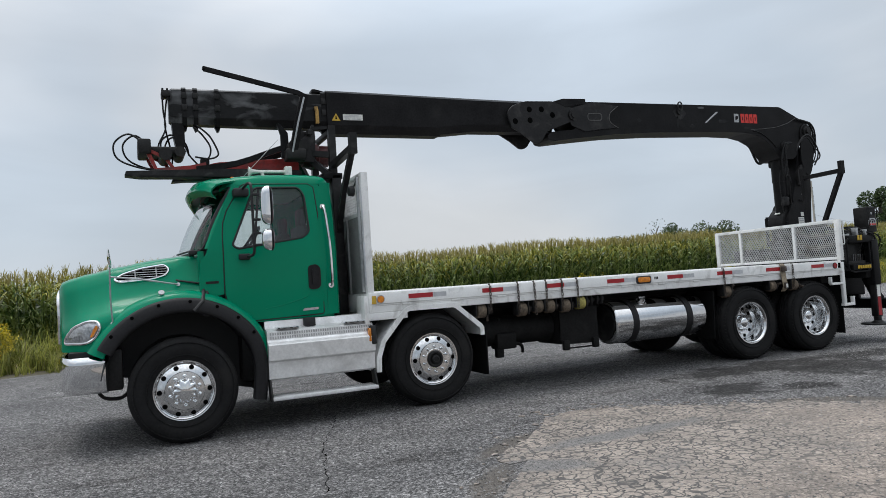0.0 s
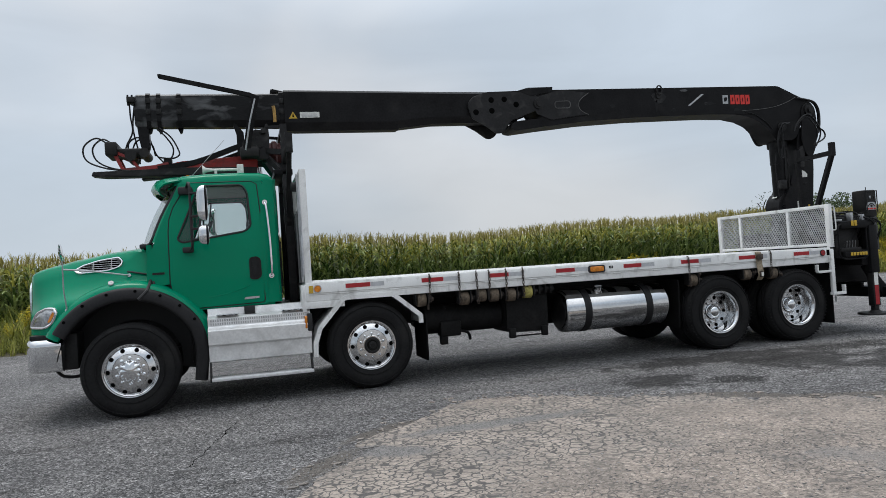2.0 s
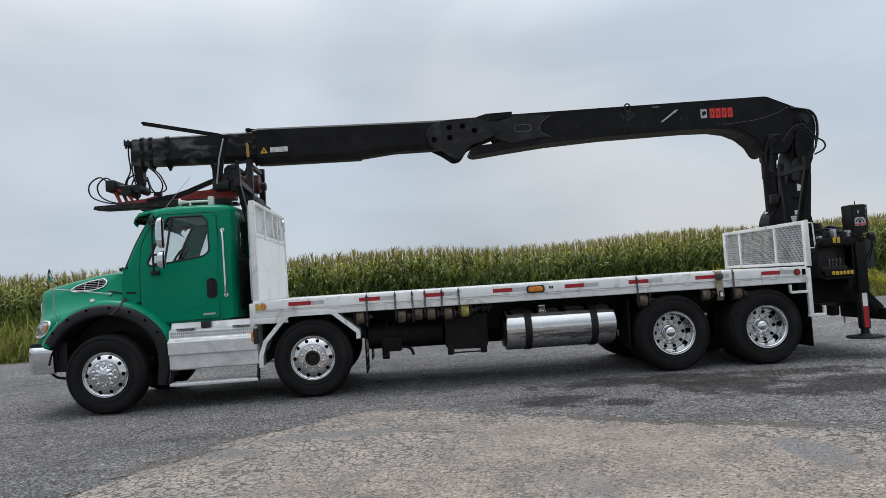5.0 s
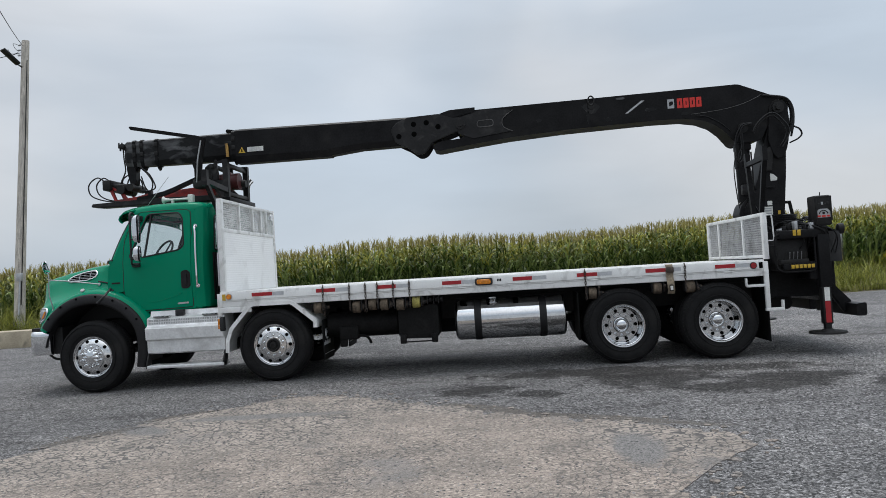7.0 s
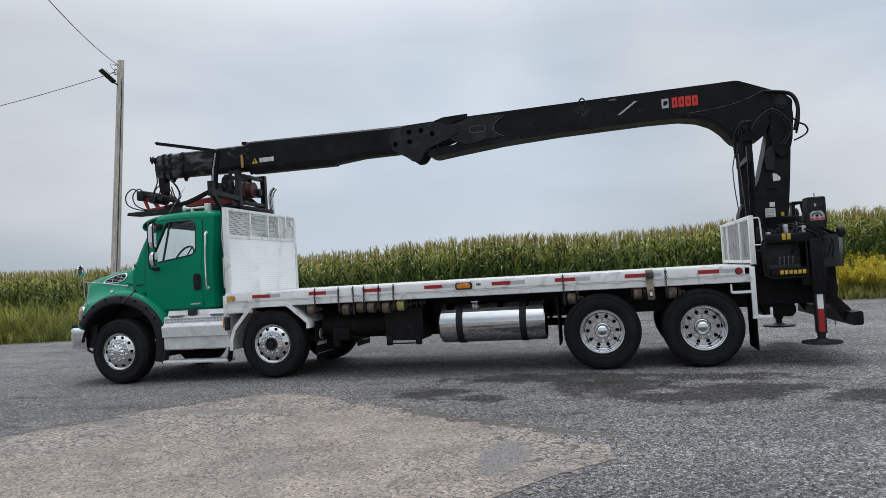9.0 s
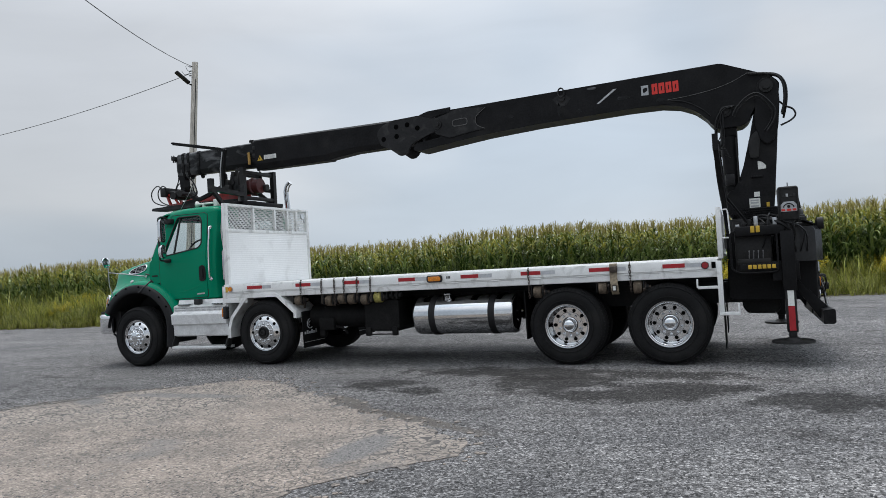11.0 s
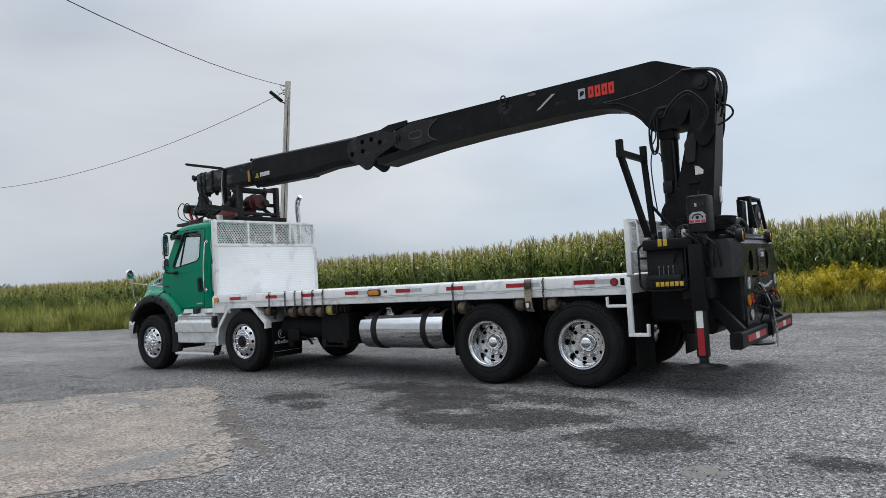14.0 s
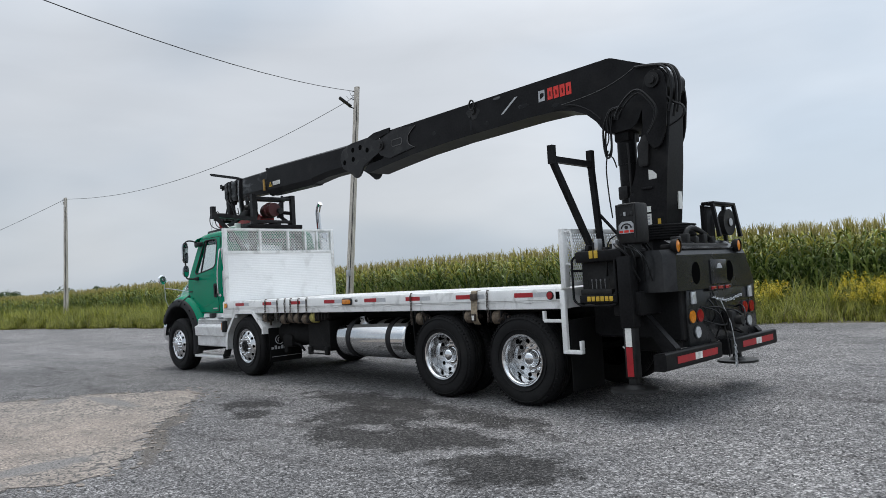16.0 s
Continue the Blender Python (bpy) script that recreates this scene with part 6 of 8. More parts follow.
DRUMY = finish("strap_roll", WINCH, STRAPY, 50)
WINCH = B()
box(WINCH, -0.085, -0.072, -0.07, 0.06, -0.06, 0.11, 0.004)
box(WINCH, 0.072, 0.085, -0.07, 0.06, -0.06, 0.11, 0.004)
cyl(WINCH, (-0.09, 0, 0), (0.135, 0, 0), 0.022, seg=12)
cyl(WINCH, (0.10, 0, 0), (0.135, 0, 0), 0.040, seg=12)
WFRAME = finish("winch", WINCH, BLACKSTEEL, 40)
WINCH = B()
rings(WINCH, [[Vector((x, r * (1 + 0.10 * (k % 2)) * math.cos(2 * math.pi * k / 24), r * (1 + 0.10 * (k % 2)) * math.sin(2 * math.pi * k / 24))) for k in range(24)] for x, r in ((0.088, 0.052), (0.104, 0.052))])
cyl(WINCH, (0.104, 0, 0), (0.16, 0, 0), 0.026, seg=12)
box(WINCH, 0.075, 0.10, -0.02, 0.012, -0.13, -0.04, 0.006)
GEAR = finish("ratchet_gear", WINCH, RUST, 30)


def link(bm, c, vertical, s=0.019):
    pts = [(0.55, 1), (1, 0.45), (1, -0.45), (0.55, -1), (-0.55, -1), (-1, -0.45), (-1, 0.45), (-0.55, 1)]
    tube(bm, [Vector(c) + (Vector((u * s * 0.62, 0, w * s * 1.25)) if vertical else Vector((0, u * s * 0.62, w * s * 1.25))) for u, w in pts], 0.0045, 5, closed=True)


def chain_mesh(n, seed):
    rnd = random.Random(seed)
    bm = B()
    z, x = 0.0, 0.0
    tube(bm, [(0, 0.025, 0.015), (0, -0.004, 0.02), (0, -0.008, 0.0), (0, -0.006, -0.03)], 0.007, 6)
    for k in range(n):
        link(bm, (x, -0.012, z - 0.03), k % 2 == 0)
        z -= 0.034
        x += rnd.uniform(-0.004, 0.004)
    return finish("chain", bm, RUST, 60)


CHAINS = [chain_mesh(n, n) for n in (8, 9, 10, 11)]
for i, (x, hasdrum, hasch) in enumerate(((3.36, 1, 0), (3.46, 0, 1), (3.84, 1, 1), (4.07, 1, 1), (4.24, 1, 1), (4.47, 1, 1), (4.70, 2, 1), (7.16, 0, 1), (7.26, 1, 0), (8.15, 1, 0), (8.52, 1, 1))):
    if hasdrum:
        at = Matrix.Translation((x + (0.08 if hasch else 0), 0.10, 1.02 - 0.012 * (i % 3))) @ Matrix.Rotation(0.5 * i, 4, "X")
        w = piece("winch", WFRAME, bed, Matrix.Translation((x + (0.08 if hasch else 0), 0.10, 1.02 - 0.012 * (i % 3))), "black strap winch under the rail")
        piece("strap_roll", DRUMY if hasdrum == 2 else DRUM, w, at, "rolled yellow webbing" if hasdrum == 2 else "rolled tan webbing")
        piece("ratchet_gear", GEAR, w, at, "rusty ratchet gear")
    if hasch:
        piece("chain", CHAINS[i % 4], bed, Matrix.Translation((x, -0.002, 1.315)), "short rusty binder chain")
for x in (4.86, 4.95, 5.02):
    piece("winch", WFRAME, bed, Matrix.Translation((x, 0.11, 1.04)), "empty black strap winch")
# strap thrown over the rail with its ratchet
bm = B()
tube(bm, [(8.31, 0.06, 1.332), (8.31, -0.006, 1.325), (8.31, -0.012, 1.25), (8.31, -0.02, 1.15), (8.32, -0.03, 1.0), (8.32, 0.02, 0.93)], 0, flat=(0.048, 0.003), smooth=3)
st = part("ratchet_strap", bm, STRAPTAN, bed, "tan ratchet strap hung over the rail")
bm = B()
box(bm, 8.265, 8.365, -0.045, -0.015, 1.22, 1.30, 0.01)
part("ratchet", bm, RUST, st)
bm = B()
box(bm, 8.29, 8.345, -0.06, -0.03, 0.97, 1.06, 0.008)
part("ratchet", bm, RUST, st)
bm = B()
box(bm, 8.30, 8.335, -0.064, -0.06, 0.985, 1.04)
part("tag", bm, WHITEMARK, st)

# ---------- loader crane at the tail, boom laid over the cab ----------
BC = 1.21
crane = thing("loader_crane", 10.1, BC, 0.72, "black hydraulic knuckle-boom loader crane folded over the truck", "crane")


def slab(poly, y0, y1, name, label="", mat=None, bevel=0.012, holes=()):
    bm = B()
    prism(bm, poly, y0, y1, holes=holes, bevel=bevel)
    return part(name, bm, mat or BLACK, crane, label, sharp=12)


def boom_box(stations, name, label, mat=None, ch=0.28):
    """A chamfered boom section through stations of (x, top z, bottom z, half width)."""
    bm = B()
    loops = []
    for x, zt, zb, w in stations:
        h = zt - zb
        k = w * ch
        loops.append([Vector((x, BC + v, z)) for v, z in ((-w + k, zt), (-w, zt - k * 0.8), (-w, zb + h * 0.20), (-w + k * 1.2, zb), (w - k * 1.2, zb), (w, zb + h * 0.20), (w, zt - k * 0.8), (w - k, zt))])
    rings(bm, loops)
    return part(name, bm, mat or BLACK, crane, label, sharp=20)


main = slab(rounded([(5.44, 3.74), (5.52, 3.85), (5.62, 3.90), (9.765, 3.985), (10.38, 3.725), (10.48, 3.62), (10.46, 3.46), (10.30, 3.38), (10.17, 3.34), (10.08, 3.16), (10.0, 3.095), (9.68, 3.09),
                     (9.62, 3.15), (9.53, 3.27), (9.39, 3.39), (9.20, 3.475), (8.95, 3.52), (8.5, 3.525), (7.16, 3.485), (6.30, 3.432), (5.58, 3.355), (5.18, 3.305), (5.10, 3.325), (5.08, 3.37), (5.14, 3.435), (5.28, 3.455), (5.53, 3.475), (5.59, 3.52), (5.48, 3.60)], 0.04, 4), 1.0, 1.42, "main_boom", "black welded main boom", bevel=0.006)
inner = boom_box([(1.90, 3.905, 3.36, 0.13), (2.05, 3.905, 3.355, 0.135), (3.44, 3.895, 3.36, 0.14), (3.46, 3.895, 3.38, 0.14), (3.95, 3.89, 3.435, 0.145), (5.22, 3.885, 3.455, 0.165)], "jib_boom", "black telescopic jib section")
boom_box([(0.04, 3.82, 3.46, 0.085), (0.08, 3.845, 3.43, 0.10), (2.0, 3.865, 3.415, 0.105)], "telescope_boom", "scuffed black telescopic extension", SCUFFED)
# wear bands near the tip
for x, d, z in ((0.21, 0.05, 3.40), (0.335, 0.05, 3.385), (0.58, 0.05, 3.36), (1.865, 0.06, 3.36)):
    boom_box([(x - d / 2, 3.860 + (0.03 if x > 1.5 else 0), 3.412, 0.111), (x + d / 2, 3.860 + (0.03 if x > 1.5 else 0), 3.412, 0.111)], "wear_band", "")
    bm = B()
    prism(bm, [(x - 0.035, 3.42), (x + 0.035, 3.42), (x + 0.02, 3.365), (x - 0.005, 3.35)], BC - 0.03, BC + 0.03, bevel=0.004)
    part("stop_lug", bm, BLACK, crane)
    for z2 in (3.76, 3.62):
        bm = B()
        box(bm, x - 0.03, x + 0.03, BC - 0.122, BC - 0.108, z2 - 0.035, z2 + 0.035, 0.006)
        part("pad_cover", bm, BLACKSTEEL, crane)
slab(rounded([(0.06, 3.50), (0.20, 3.50), (0.205, 3.20), (0.185, 3.12), (0.11, 3.12), (0.085, 3.25), (0.07, 3.37)], 0.03), BC - 0.07, BC + 0.07, "tip_bracket", "")
bm = B()
box(bm, -0.035, 0.06, BC - 0.15, BC + 0.02, 3.735, 3.805, 0.008)
for x in (-0.02, 0.03):
    cyl(bm, (x, BC - 0.14, 3.80), (x, BC - 0.14, 3.825), 0.012, seg=8)
    cyl(bm, (x, BC - 0.10, 3.70), (x, BC - 0.10, 3.74), 0.016, seg=8)
part("hose_clamp", bm, BLACKSTEEL, crane, "small black hose clamp at the boom tip")
slab(rounded([(1.73, 3.88), (1.735, 3.925), (1.77, 3.93), (1.90, 3.90), (1.90, 3.88)], 0.01), BC - 0.07, BC + 0.07, "end_stop", "")
# knuckle plates
for y in (0.985, 1.405):
    slab(rounded([(4.44, 3.65), (4.46, 3.72), (4.53, 3.79), (4.72, 3.86), (5.21, 3.88), (5.42, 3.84), (5.60, 3.76), (5.62, 3.67), (5.55, 3.615), (5.34, 3.54), (5.08, 3.44), (4.98, 3.30), (4.92, 3.265), (4.84, 3.265), (4.69, 3.38), (4.50, 3.48)], 0.03),
         y + (0.0 if y < 1.2 else -0.0), y + 0.03, "knuckle_plate", "black knuckle side plate", PLATE, bevel=0.008)
    s = -1 if y < BC else 1
    yo = y if s < 0 else y + 0.03
    for x, z in ((4.56, 3.57), (4.80, 3.59), (4.80, 3.745), (5.00, 3.755), (5.18, 3.68)):
        bm = B()
        disc(bm, (x, yo - s * 0.004, z), 0.042, (0, s, 0), 0.0055, 18)
        part("plate_hole", bm, DARK, crane)
    bm = B()
    disc(bm, (5.53, yo, 3.69), 0.075, (0, s, 0), 0.022, 24)
    disc(bm, (5.53, yo + s * 0.02, 3.69), 0.04, (0, s, 0), 0.018, 16)
    part("knuckle_pin", bm, BLACKSTEEL, crane)
    slab(rounded([(5.21, 3.88), (5.37, 3.925), (5.77, 3.94), (5.76, 3.86), (5.60, 3.845), (5.43, 3.80)], 0.012), yo - 0.004 if s < 0 else yo - 0.02, yo + 0.02 if s < 0 else yo + 0.004, "knuckle_cap", "", bevel=0.004)
    # diamond reinforcing plate
    yb = 1.0 if s < 0 else 1.42
    y2 = yb + s * 0.014
    slab(rounded([(5.45, 3.77), (5.79, 3.875), (5.93, 3.895), (6.33, 3.855), (6.20, 3.75), (6.165, 3.67), (6.20, 3.595), (6.31, 3.53), (5.73, 3.455), (5.50, 3.54), (5.44, 3.66)], 0.02), min(yb, y2), max(yb, y2), "stiffener", "", PLATE, bevel=0.004)
    bm = B()
    tube(bm, [(6.35, y2, 3.855), (6.21, y2, 3.755), (6.175, y2, 3.67), (6.21, y2, 3.59), (6.33, y2, 3.528)], 0.006, 5, smooth=4)
    part("weld_bead", bm, BLACKWORN, crane)
    bm = B()
    tube(bm, [(x, y2, z) for x, z in rounded([(5.79, 3.625), (5.79, 3.725), (6.04, 3.735), (6.04, 3.63)], 0.05, 3)], 0.008, 5, closed=True)
    part("weld_bead", bm, BLACKWORN, crane)
    # swage line by the boom's elbow
    bm = B()
    yl = yb + s * 0.003
    tube(bm, [(9.05, yl, 3.58), (9.35, yl, 3.60), (9.65, yl, 3.64), (9.9, yl, 3.71), (10.1, yl, 3.80)], 0.004, 5, smooth=4)
    part("weld_bead", bm, BLACKWORN, crane)
    bm = B()
    tube(bm, [(9.10, yl, 3.56), (9.28, yl, 3.52), (9.48, yl, 3.40), (9.60, yl, 3.28)], 0.010, 5, smooth=4)
    part("weld_bead", bm, BLACK, crane)
    # mast cheek plate and pins
    yc0, yc1 = (0.972, 0.997) if s < 0 else (1.423, 1.448)
    slab(rounded([(10.175, 3.41), (10.178, 3.56), (10.22, 3.665), (10.31, 3.71), (10.40, 3.69), (10.455, 3.60), (10.466, 3.38), (10.43, 3.02), (10.36, 2.84), (10.27, 2.80), (10.19, 2.90), (10.14, 3.12)], 0.05), yc0, yc1, "mast_cheek", "")
    yo = yc0 if s < 0 else yc1
    bm = B()
    disc(bm, (10.312, yo, 3.58), 0.085, (0, s, 0), 0.03, 24)
    disc(bm, (10.312, yo + s * 0.03, 3.58), 0.045, (0, s, 0), 0.03, 18)
    part("pivot_pin", bm, BLACKSTEEL, crane)
    bm = B()
    disc(bm, (9.79, 1.0 if s < 0 else 1.42, 3.315), 0.075, (0, s, 0), 0.025, 24)
    disc(bm, (9.79, (1.0 if s < 0 else 1.42) + s * 0.02, 3.315), 0.04, (0, s, 0), 0.025, 18)
    part("pivot_pin", bm, BLACKSTEEL, crane)
    # lifting eye on the flank
    bm = B()
    y3 = (0.975 if s < 0 else 1.445)
    tube(bm, [(7.55 + 0.045 * math.cos(a), y3, 3.90 + 0.07 * math.sin(a)) for a in [2 * math.pi * k / 16 for k in range(16)]], 0.012, 6, closed=True)
    disc(bm, (7.55, 1.0 if s < 0 else 1.42, 3.82), 0.05, (0, s, 0), 0.025, 18)
    part("lifting_eye", bm, BLACKSTEEL, crane)
    for ww, (px, pz, wx, wz) in enumerate(((7.55, 3.80, 0.13, 0.09), (7.50, 3.66, 0.025, 0.10), (8.45, 3.70, 0.10, 0.03), (7.80, 3.60, 0.05, 0.03), (6.75, 3.66, 0.05, 0.03), (8.0, 3.90, 0.07, 0.02), (8.95, 3.60, 0.06, 0.025))):
        rw = random.Random(ww)
        bm = B()
        ring = [(px + wx * rw.uniform(0.7, 1.15) * math.cos(a), pz + wz * rw.uniform(0.7, 1.15) * math.sin(a)) for a in [2 * math.pi * k / 11 for k in range(11)]]
        prism(bm, ring, min(yb, yb + s * 0.002), max(yb, yb + s * 0.002))
        part("scuff", bm, SCUFFED if ww else PLATE, crane)
mast = slab(rounded([(10.155, 3.32), (10.075, 2.95), (9.975, 2.56), (9.905, 2.36), (9.79, 2.165), (9.725, 2.05), (9.755, 1.88), (9.86, 1.80), (10.30, 1.80), (10.33, 2.05), (10.385, 2.60), (10.455, 3.32)], 0.03), 1.03, 1.40, "mast", "black crane mast", bevel=0.045)
bm = B()
lathe_rows = [(0.30, 1.84), (0.33, 1.80), (0.33, 1.62), (0.40, 1.58), (0.40, 1.45), (0.34, 1.42), (0.34, 0.98)]
rings(bm, [[Vector((10.06 + r * math.cos(2 * math.pi * k / 32), BC + r * math.sin(2 * math.pi * k / 32), z)) for k in range(32)] for r, z in lathe_rows])
part("slew_column", bm, BLACKSTEEL, crane, "black slewing column", sharp=40)
bm = B()
box(bm, 9.86, 10.46, 1.66, 2.36, 0.98, 1.60, 0.02)
box(bm, 9.84, 9.86, 1.70, 2.32, 1.10, 1.56, 0.008)
part("far_cabinet", bm, BLACKSTEEL, crane, "black cabinet on the crane base")
# lift cylinder
bm = B()
cyl(bm, (9.82, BC - 0.03, 2.02), (9.81, BC - 0.03, 3.10), 0.105, seg=24)
cyl(bm, (9.81, BC - 0.03, 2.72), (9.815, BC - 0.03, 3.14), 0.112, 0.112, 24)
box(bm, 9.72, 9.92, BC - 0.16, BC + 0.10, 2.98, 3.22, 0.03)
lift = part("lift_cylinder", bm, BLACK, crane, "black hydraulic lift cylinder")
bm = B()
tube(bm, [(9.90, BC - 0.155, 2.10), (9.905, BC - 0.16, 2.6), (9.90, BC - 0.16, 2.95)], 0.012, 6)
part("cylinder_pipe", bm, BLACKSTEEL, lift)
bm = B()
box(bm, 9.735, 9.86, BC - 0.17, BC - 0.02, 2.30, 2.46, 0.02)
part("cylinder_clamp", bm, PLATE, crane)
slab(rounded([(9.80, 2.25), (9.98, 2.16), (10.05, 1.92), (9.70, 1.92), (9.665, 2.0), (9.70, 2.13)], 0.05), 1.06, 1.38, "lift_bracket", "")
# hose guides at the boom head
for k, (dy, pts) in enumerate(((-0.37, [(9.88, 3.22), (9.925, 3.313), (10.058, 3.442), (10.183, 3.482), (10.292, 3.40), (10.396, 3.243), (10.374, 3.099), (10.285, 2.964)]),
                               (-0.345, [(9.90, 3.20), (9.95, 3.29), (10.07, 3.405), (10.18, 3.445), (10.27, 3.37), (10.36, 3.225), (10.34, 3.10), (10.26, 2.98)]),
                               (-0.24, [(10.10, 3.78), (10.28, 3.755), (10.44, 3.71), (10.52, 3.58), (10.52, 3.36), (10.48, 3.20)]),
                               (-0.18, [(10.12, 3.79), (10.30, 3.77), (10.47, 3.72), (10.55, 3.58), (10.55, 3.36), (10.50, 3.14)]),
                               (-0.10, [(10.2, 3.77), (10.34, 3.77), (10.50, 3.70), (10.56, 3.5), (10.50, 3.2)]),
                               (-0.21, [(10.46, 3.36), (10.533, 3.289), (10.616, 3.24), (10.644, 3.162), (10.587, 3.096), (10.46, 3.04)]),
                               (-0.265, [(9.90, 3.37), (9.78, 3.36), (9.72, 3.30), (9.655, 3.15), (9.652, 2.92), (9.69, 2.80), (9.745, 2.86), (9.755, 3.08), (9.74, 3.32)]),
                               (-0.25, [(9.91, 3.36), (9.79, 3.34), (9.735, 3.26), (9.675, 3.10), (9.665, 2.90), (9.70, 2.83), (9.74, 2.92), (9.745, 3.10), (9.77, 3.30)]),
                               (-0.28, [(9.89, 3.36), (9.77, 3.33), (9.72, 3.22), (9.73, 3.02), (9.675, 2.90), (9.685, 2.80), (9.76, 2.80), (9.81, 2.67)]),
                               (0.30, [(9.46, 3.50), (9.58, 3.36), (9.66, 3.20), (9.72, 3.12), (9.80, 3.11), (9.86, 3.18), (9.87, 3.30)]),
                               (-0.20, [(9.66, 2.9), (9.62, 2.7), (9.63, 2.4), (9.66, 2.1)]))):
    bm = B()
    tube(bm, [(x, BC + dy, z) for x, z in pts], (0.012, 0.010, 0.016, 0.016, 0.022, 0.013, 0.012, 0.012, 0.008, 0.022, 0.008)[k], 6, smooth=5)
    part("hose", bm, HOSE, crane)
bm = B()
box(bm, -0.045, 0.045, -0.05, 0.05, 0.0, 0.006, 0.002, m=Matrix.Translation((9.735, 1.19, 2.205)) @ Matrix.Rotation(radians(-50), 4, "Y"))
part("bracket_label", bm, WHITEMARK, crane, "small white label")
# decals: worn marks in plain shapes
def decal(poly, y, mat, name, label=""):
    bm = B()
    prism(bm, poly, y - 0.0025, y)
    part(name, bm, mat, crane, label)


YD = 1.0
for k in range(4):
    x = 8.845 + k * 0.095
    decal([(x, 3.685), (x, 3.835), (x + 0.078, 3.838), (x + 0.078, 3.688)], YD, REDMARK, "red_mark", "red painted block mark")
    decal([(x + 0.032, 3.73), (x + 0.032, 3.79), (x + 0.046, 3.79), (x + 0.046, 3.73)], YD - 0.0025, BLACK, "mark_gap")
decal([(8.70, 3.69), (8.70, 3.83), (8.80, 3.832), (8.80, 3.692)], YD, GREYMARK, "grey_mark", "worn grey square mark")
decal(rounded([(8.725, 3.72), (8.725, 3.79), (8.785, 3.80), (8.785, 3.75)], 0.02), YD - 0.0025, BLACK, "mark_gap")
decal([(8.06, 3.665), (8.10, 3.665), (8.36, 3.845), (8.31, 3.845)], YD, GREYMARK, "grey_mark", "pale diagonal stripe")
YI = BC - 0.137
bm = B()
prism(bm, [(1.955, 3.515), (2.065, 3.515), (2.01, 3.61)], YI - 0.0035, YI + 0.004)
part("warning_label", bm, YELLOW, crane, "yellow triangular warning label")
bm = B()
prism(bm, [(1.999, 3.535), (2.021, 3.535), (2.015, 3.58), (2.005, 3.58)], YI - 0.006, YI)
part("warning_sign", bm, DARK, crane)
bm = B()
prism(bm, [(2.10, 3.525), (2.36, 3.528), (2.36, 3.603), (2.10, 3.60)], YI - 0.0045, YI + 0.004)
part("white_label", bm, WHITEMARK, crane, "faded white data label")
bm = B()
for k in range(4):
    box(bm, 2.12, 2.34 - 0.03 * (k % 2), YI - 0.006, YI - 0.004, 3.538 + k * 0.016, 3.543 + k * 0.016)
part("label_print", bm, GREYMARK, crane)
bm = B()
tube(bm, [(1.755, BC - 0.135, 3.685), (1.768, BC - 0.135, 3.62), (1.77, BC - 0.13, 3.47)], 0, flat=(0.014, 0.020), smooth=3)
part("guide_strap", bm, OLDYELLOW, crane, "worn yellow nylon guide")
for poly, m in (([(10.15, 2.485), (10.15, 2.60), (10.20, 2.585), (10.25, 2.535), (10.245, 2.49)], WHITEMARK), ([(10.015, 1.965), (10.015, 2.10), (10.15, 2.10), (10.15, 1.965)], WHITEMARK),
                ([(10.08, 2.12), (10.08, 2.185), (10.15, 2.185), (10.15, 2.12)], WHITEMARK), ([(10.225, 1.95), (10.225, 2.035), (10.262, 2.035), (10.262, 1.95)], YELLOW)):
    decal(poly, 1.03, m, "mast_label")
for z0, z1 in ((1.985, 2.005), (2.03, 2.05), (2.065, 2.08)):
    decal([(10.03, z0), (10.03, z1), (10.13, z1), (10.13, z0)], 1.0275, GREYMARK, "label_print")
bm = B()
box(bm, 10.350, 10.366, 1.28, 1.36, 2.14, 2.34)
part("mast_label", bm, WHITEMARK, crane)
bm = B()
box(bm, 10.06, 10.20, 1.0, 1.035, 2.38, 2.405, 0.004)
part("cover_strip", bm, BLACK, crane)
bm = B()
prism(bm, rounded([(10.06, 2.64), (10.05, 2.88), (10.12, 2.98), (10.30, 3.06), (10.38, 3.02), (10.30, 2.94), (10.20, 2.90), (10.17, 2.64)], 0.03), 0.985, 1.04, bevel=0.006)
part("valve_cover", bm, BLACKSTEEL, crane)

# turntable and base
bm = B()
cyl(bm, (10.17, BC, 1.30), (10.17, BC, 1.97), 0.30, seg=36)
lathe_pts = [(0.36, 1.80)]
for k in range(5):
    lathe_pts += [(0.362, 1.828 + 0.028 * k), (0.374, 1.832 + 0.028 * k), (0.374, 1.844 + 0.028 * k), (0.362, 1.848 + 0.028 * k)]
rings(bm, [[Vector((10.17 + r * math.cos(a), BC + r * math.sin(a), z)) for a in [2 * math.pi * q / 36 for q in range(36)]] for r, z in lathe_pts])
part("turntable", bm, BLACK, crane, "black slewing turntable")
slab(rounded([(9.68, 0.80), (9.70, 1.30), (9.95, 1.42), (10.45, 1.42), (10.72, 1.30), (10.72, 0.72), (10.50, 0.76), (9.74, 0.77)], 0.04), 0.45, 2.08, "base_frame", "black welded crane base", bevel=0.02)
slab(rounded([(9.86, 0.80), (9.84, 0.66), (9.90, 0.56), (10.26, 0.55), (10.32, 0.62), (10.28, 0.80)], 0.04), 0.95, 1.50, "pump_housing", "", BLACKSTEEL, bevel=0.02)
bm = B()
box(bm, 10.20, 10.50, 0.04, 2.48, 1.02, 1.26, 0.012)
part("outrigger_beam", bm, BLACK, crane)
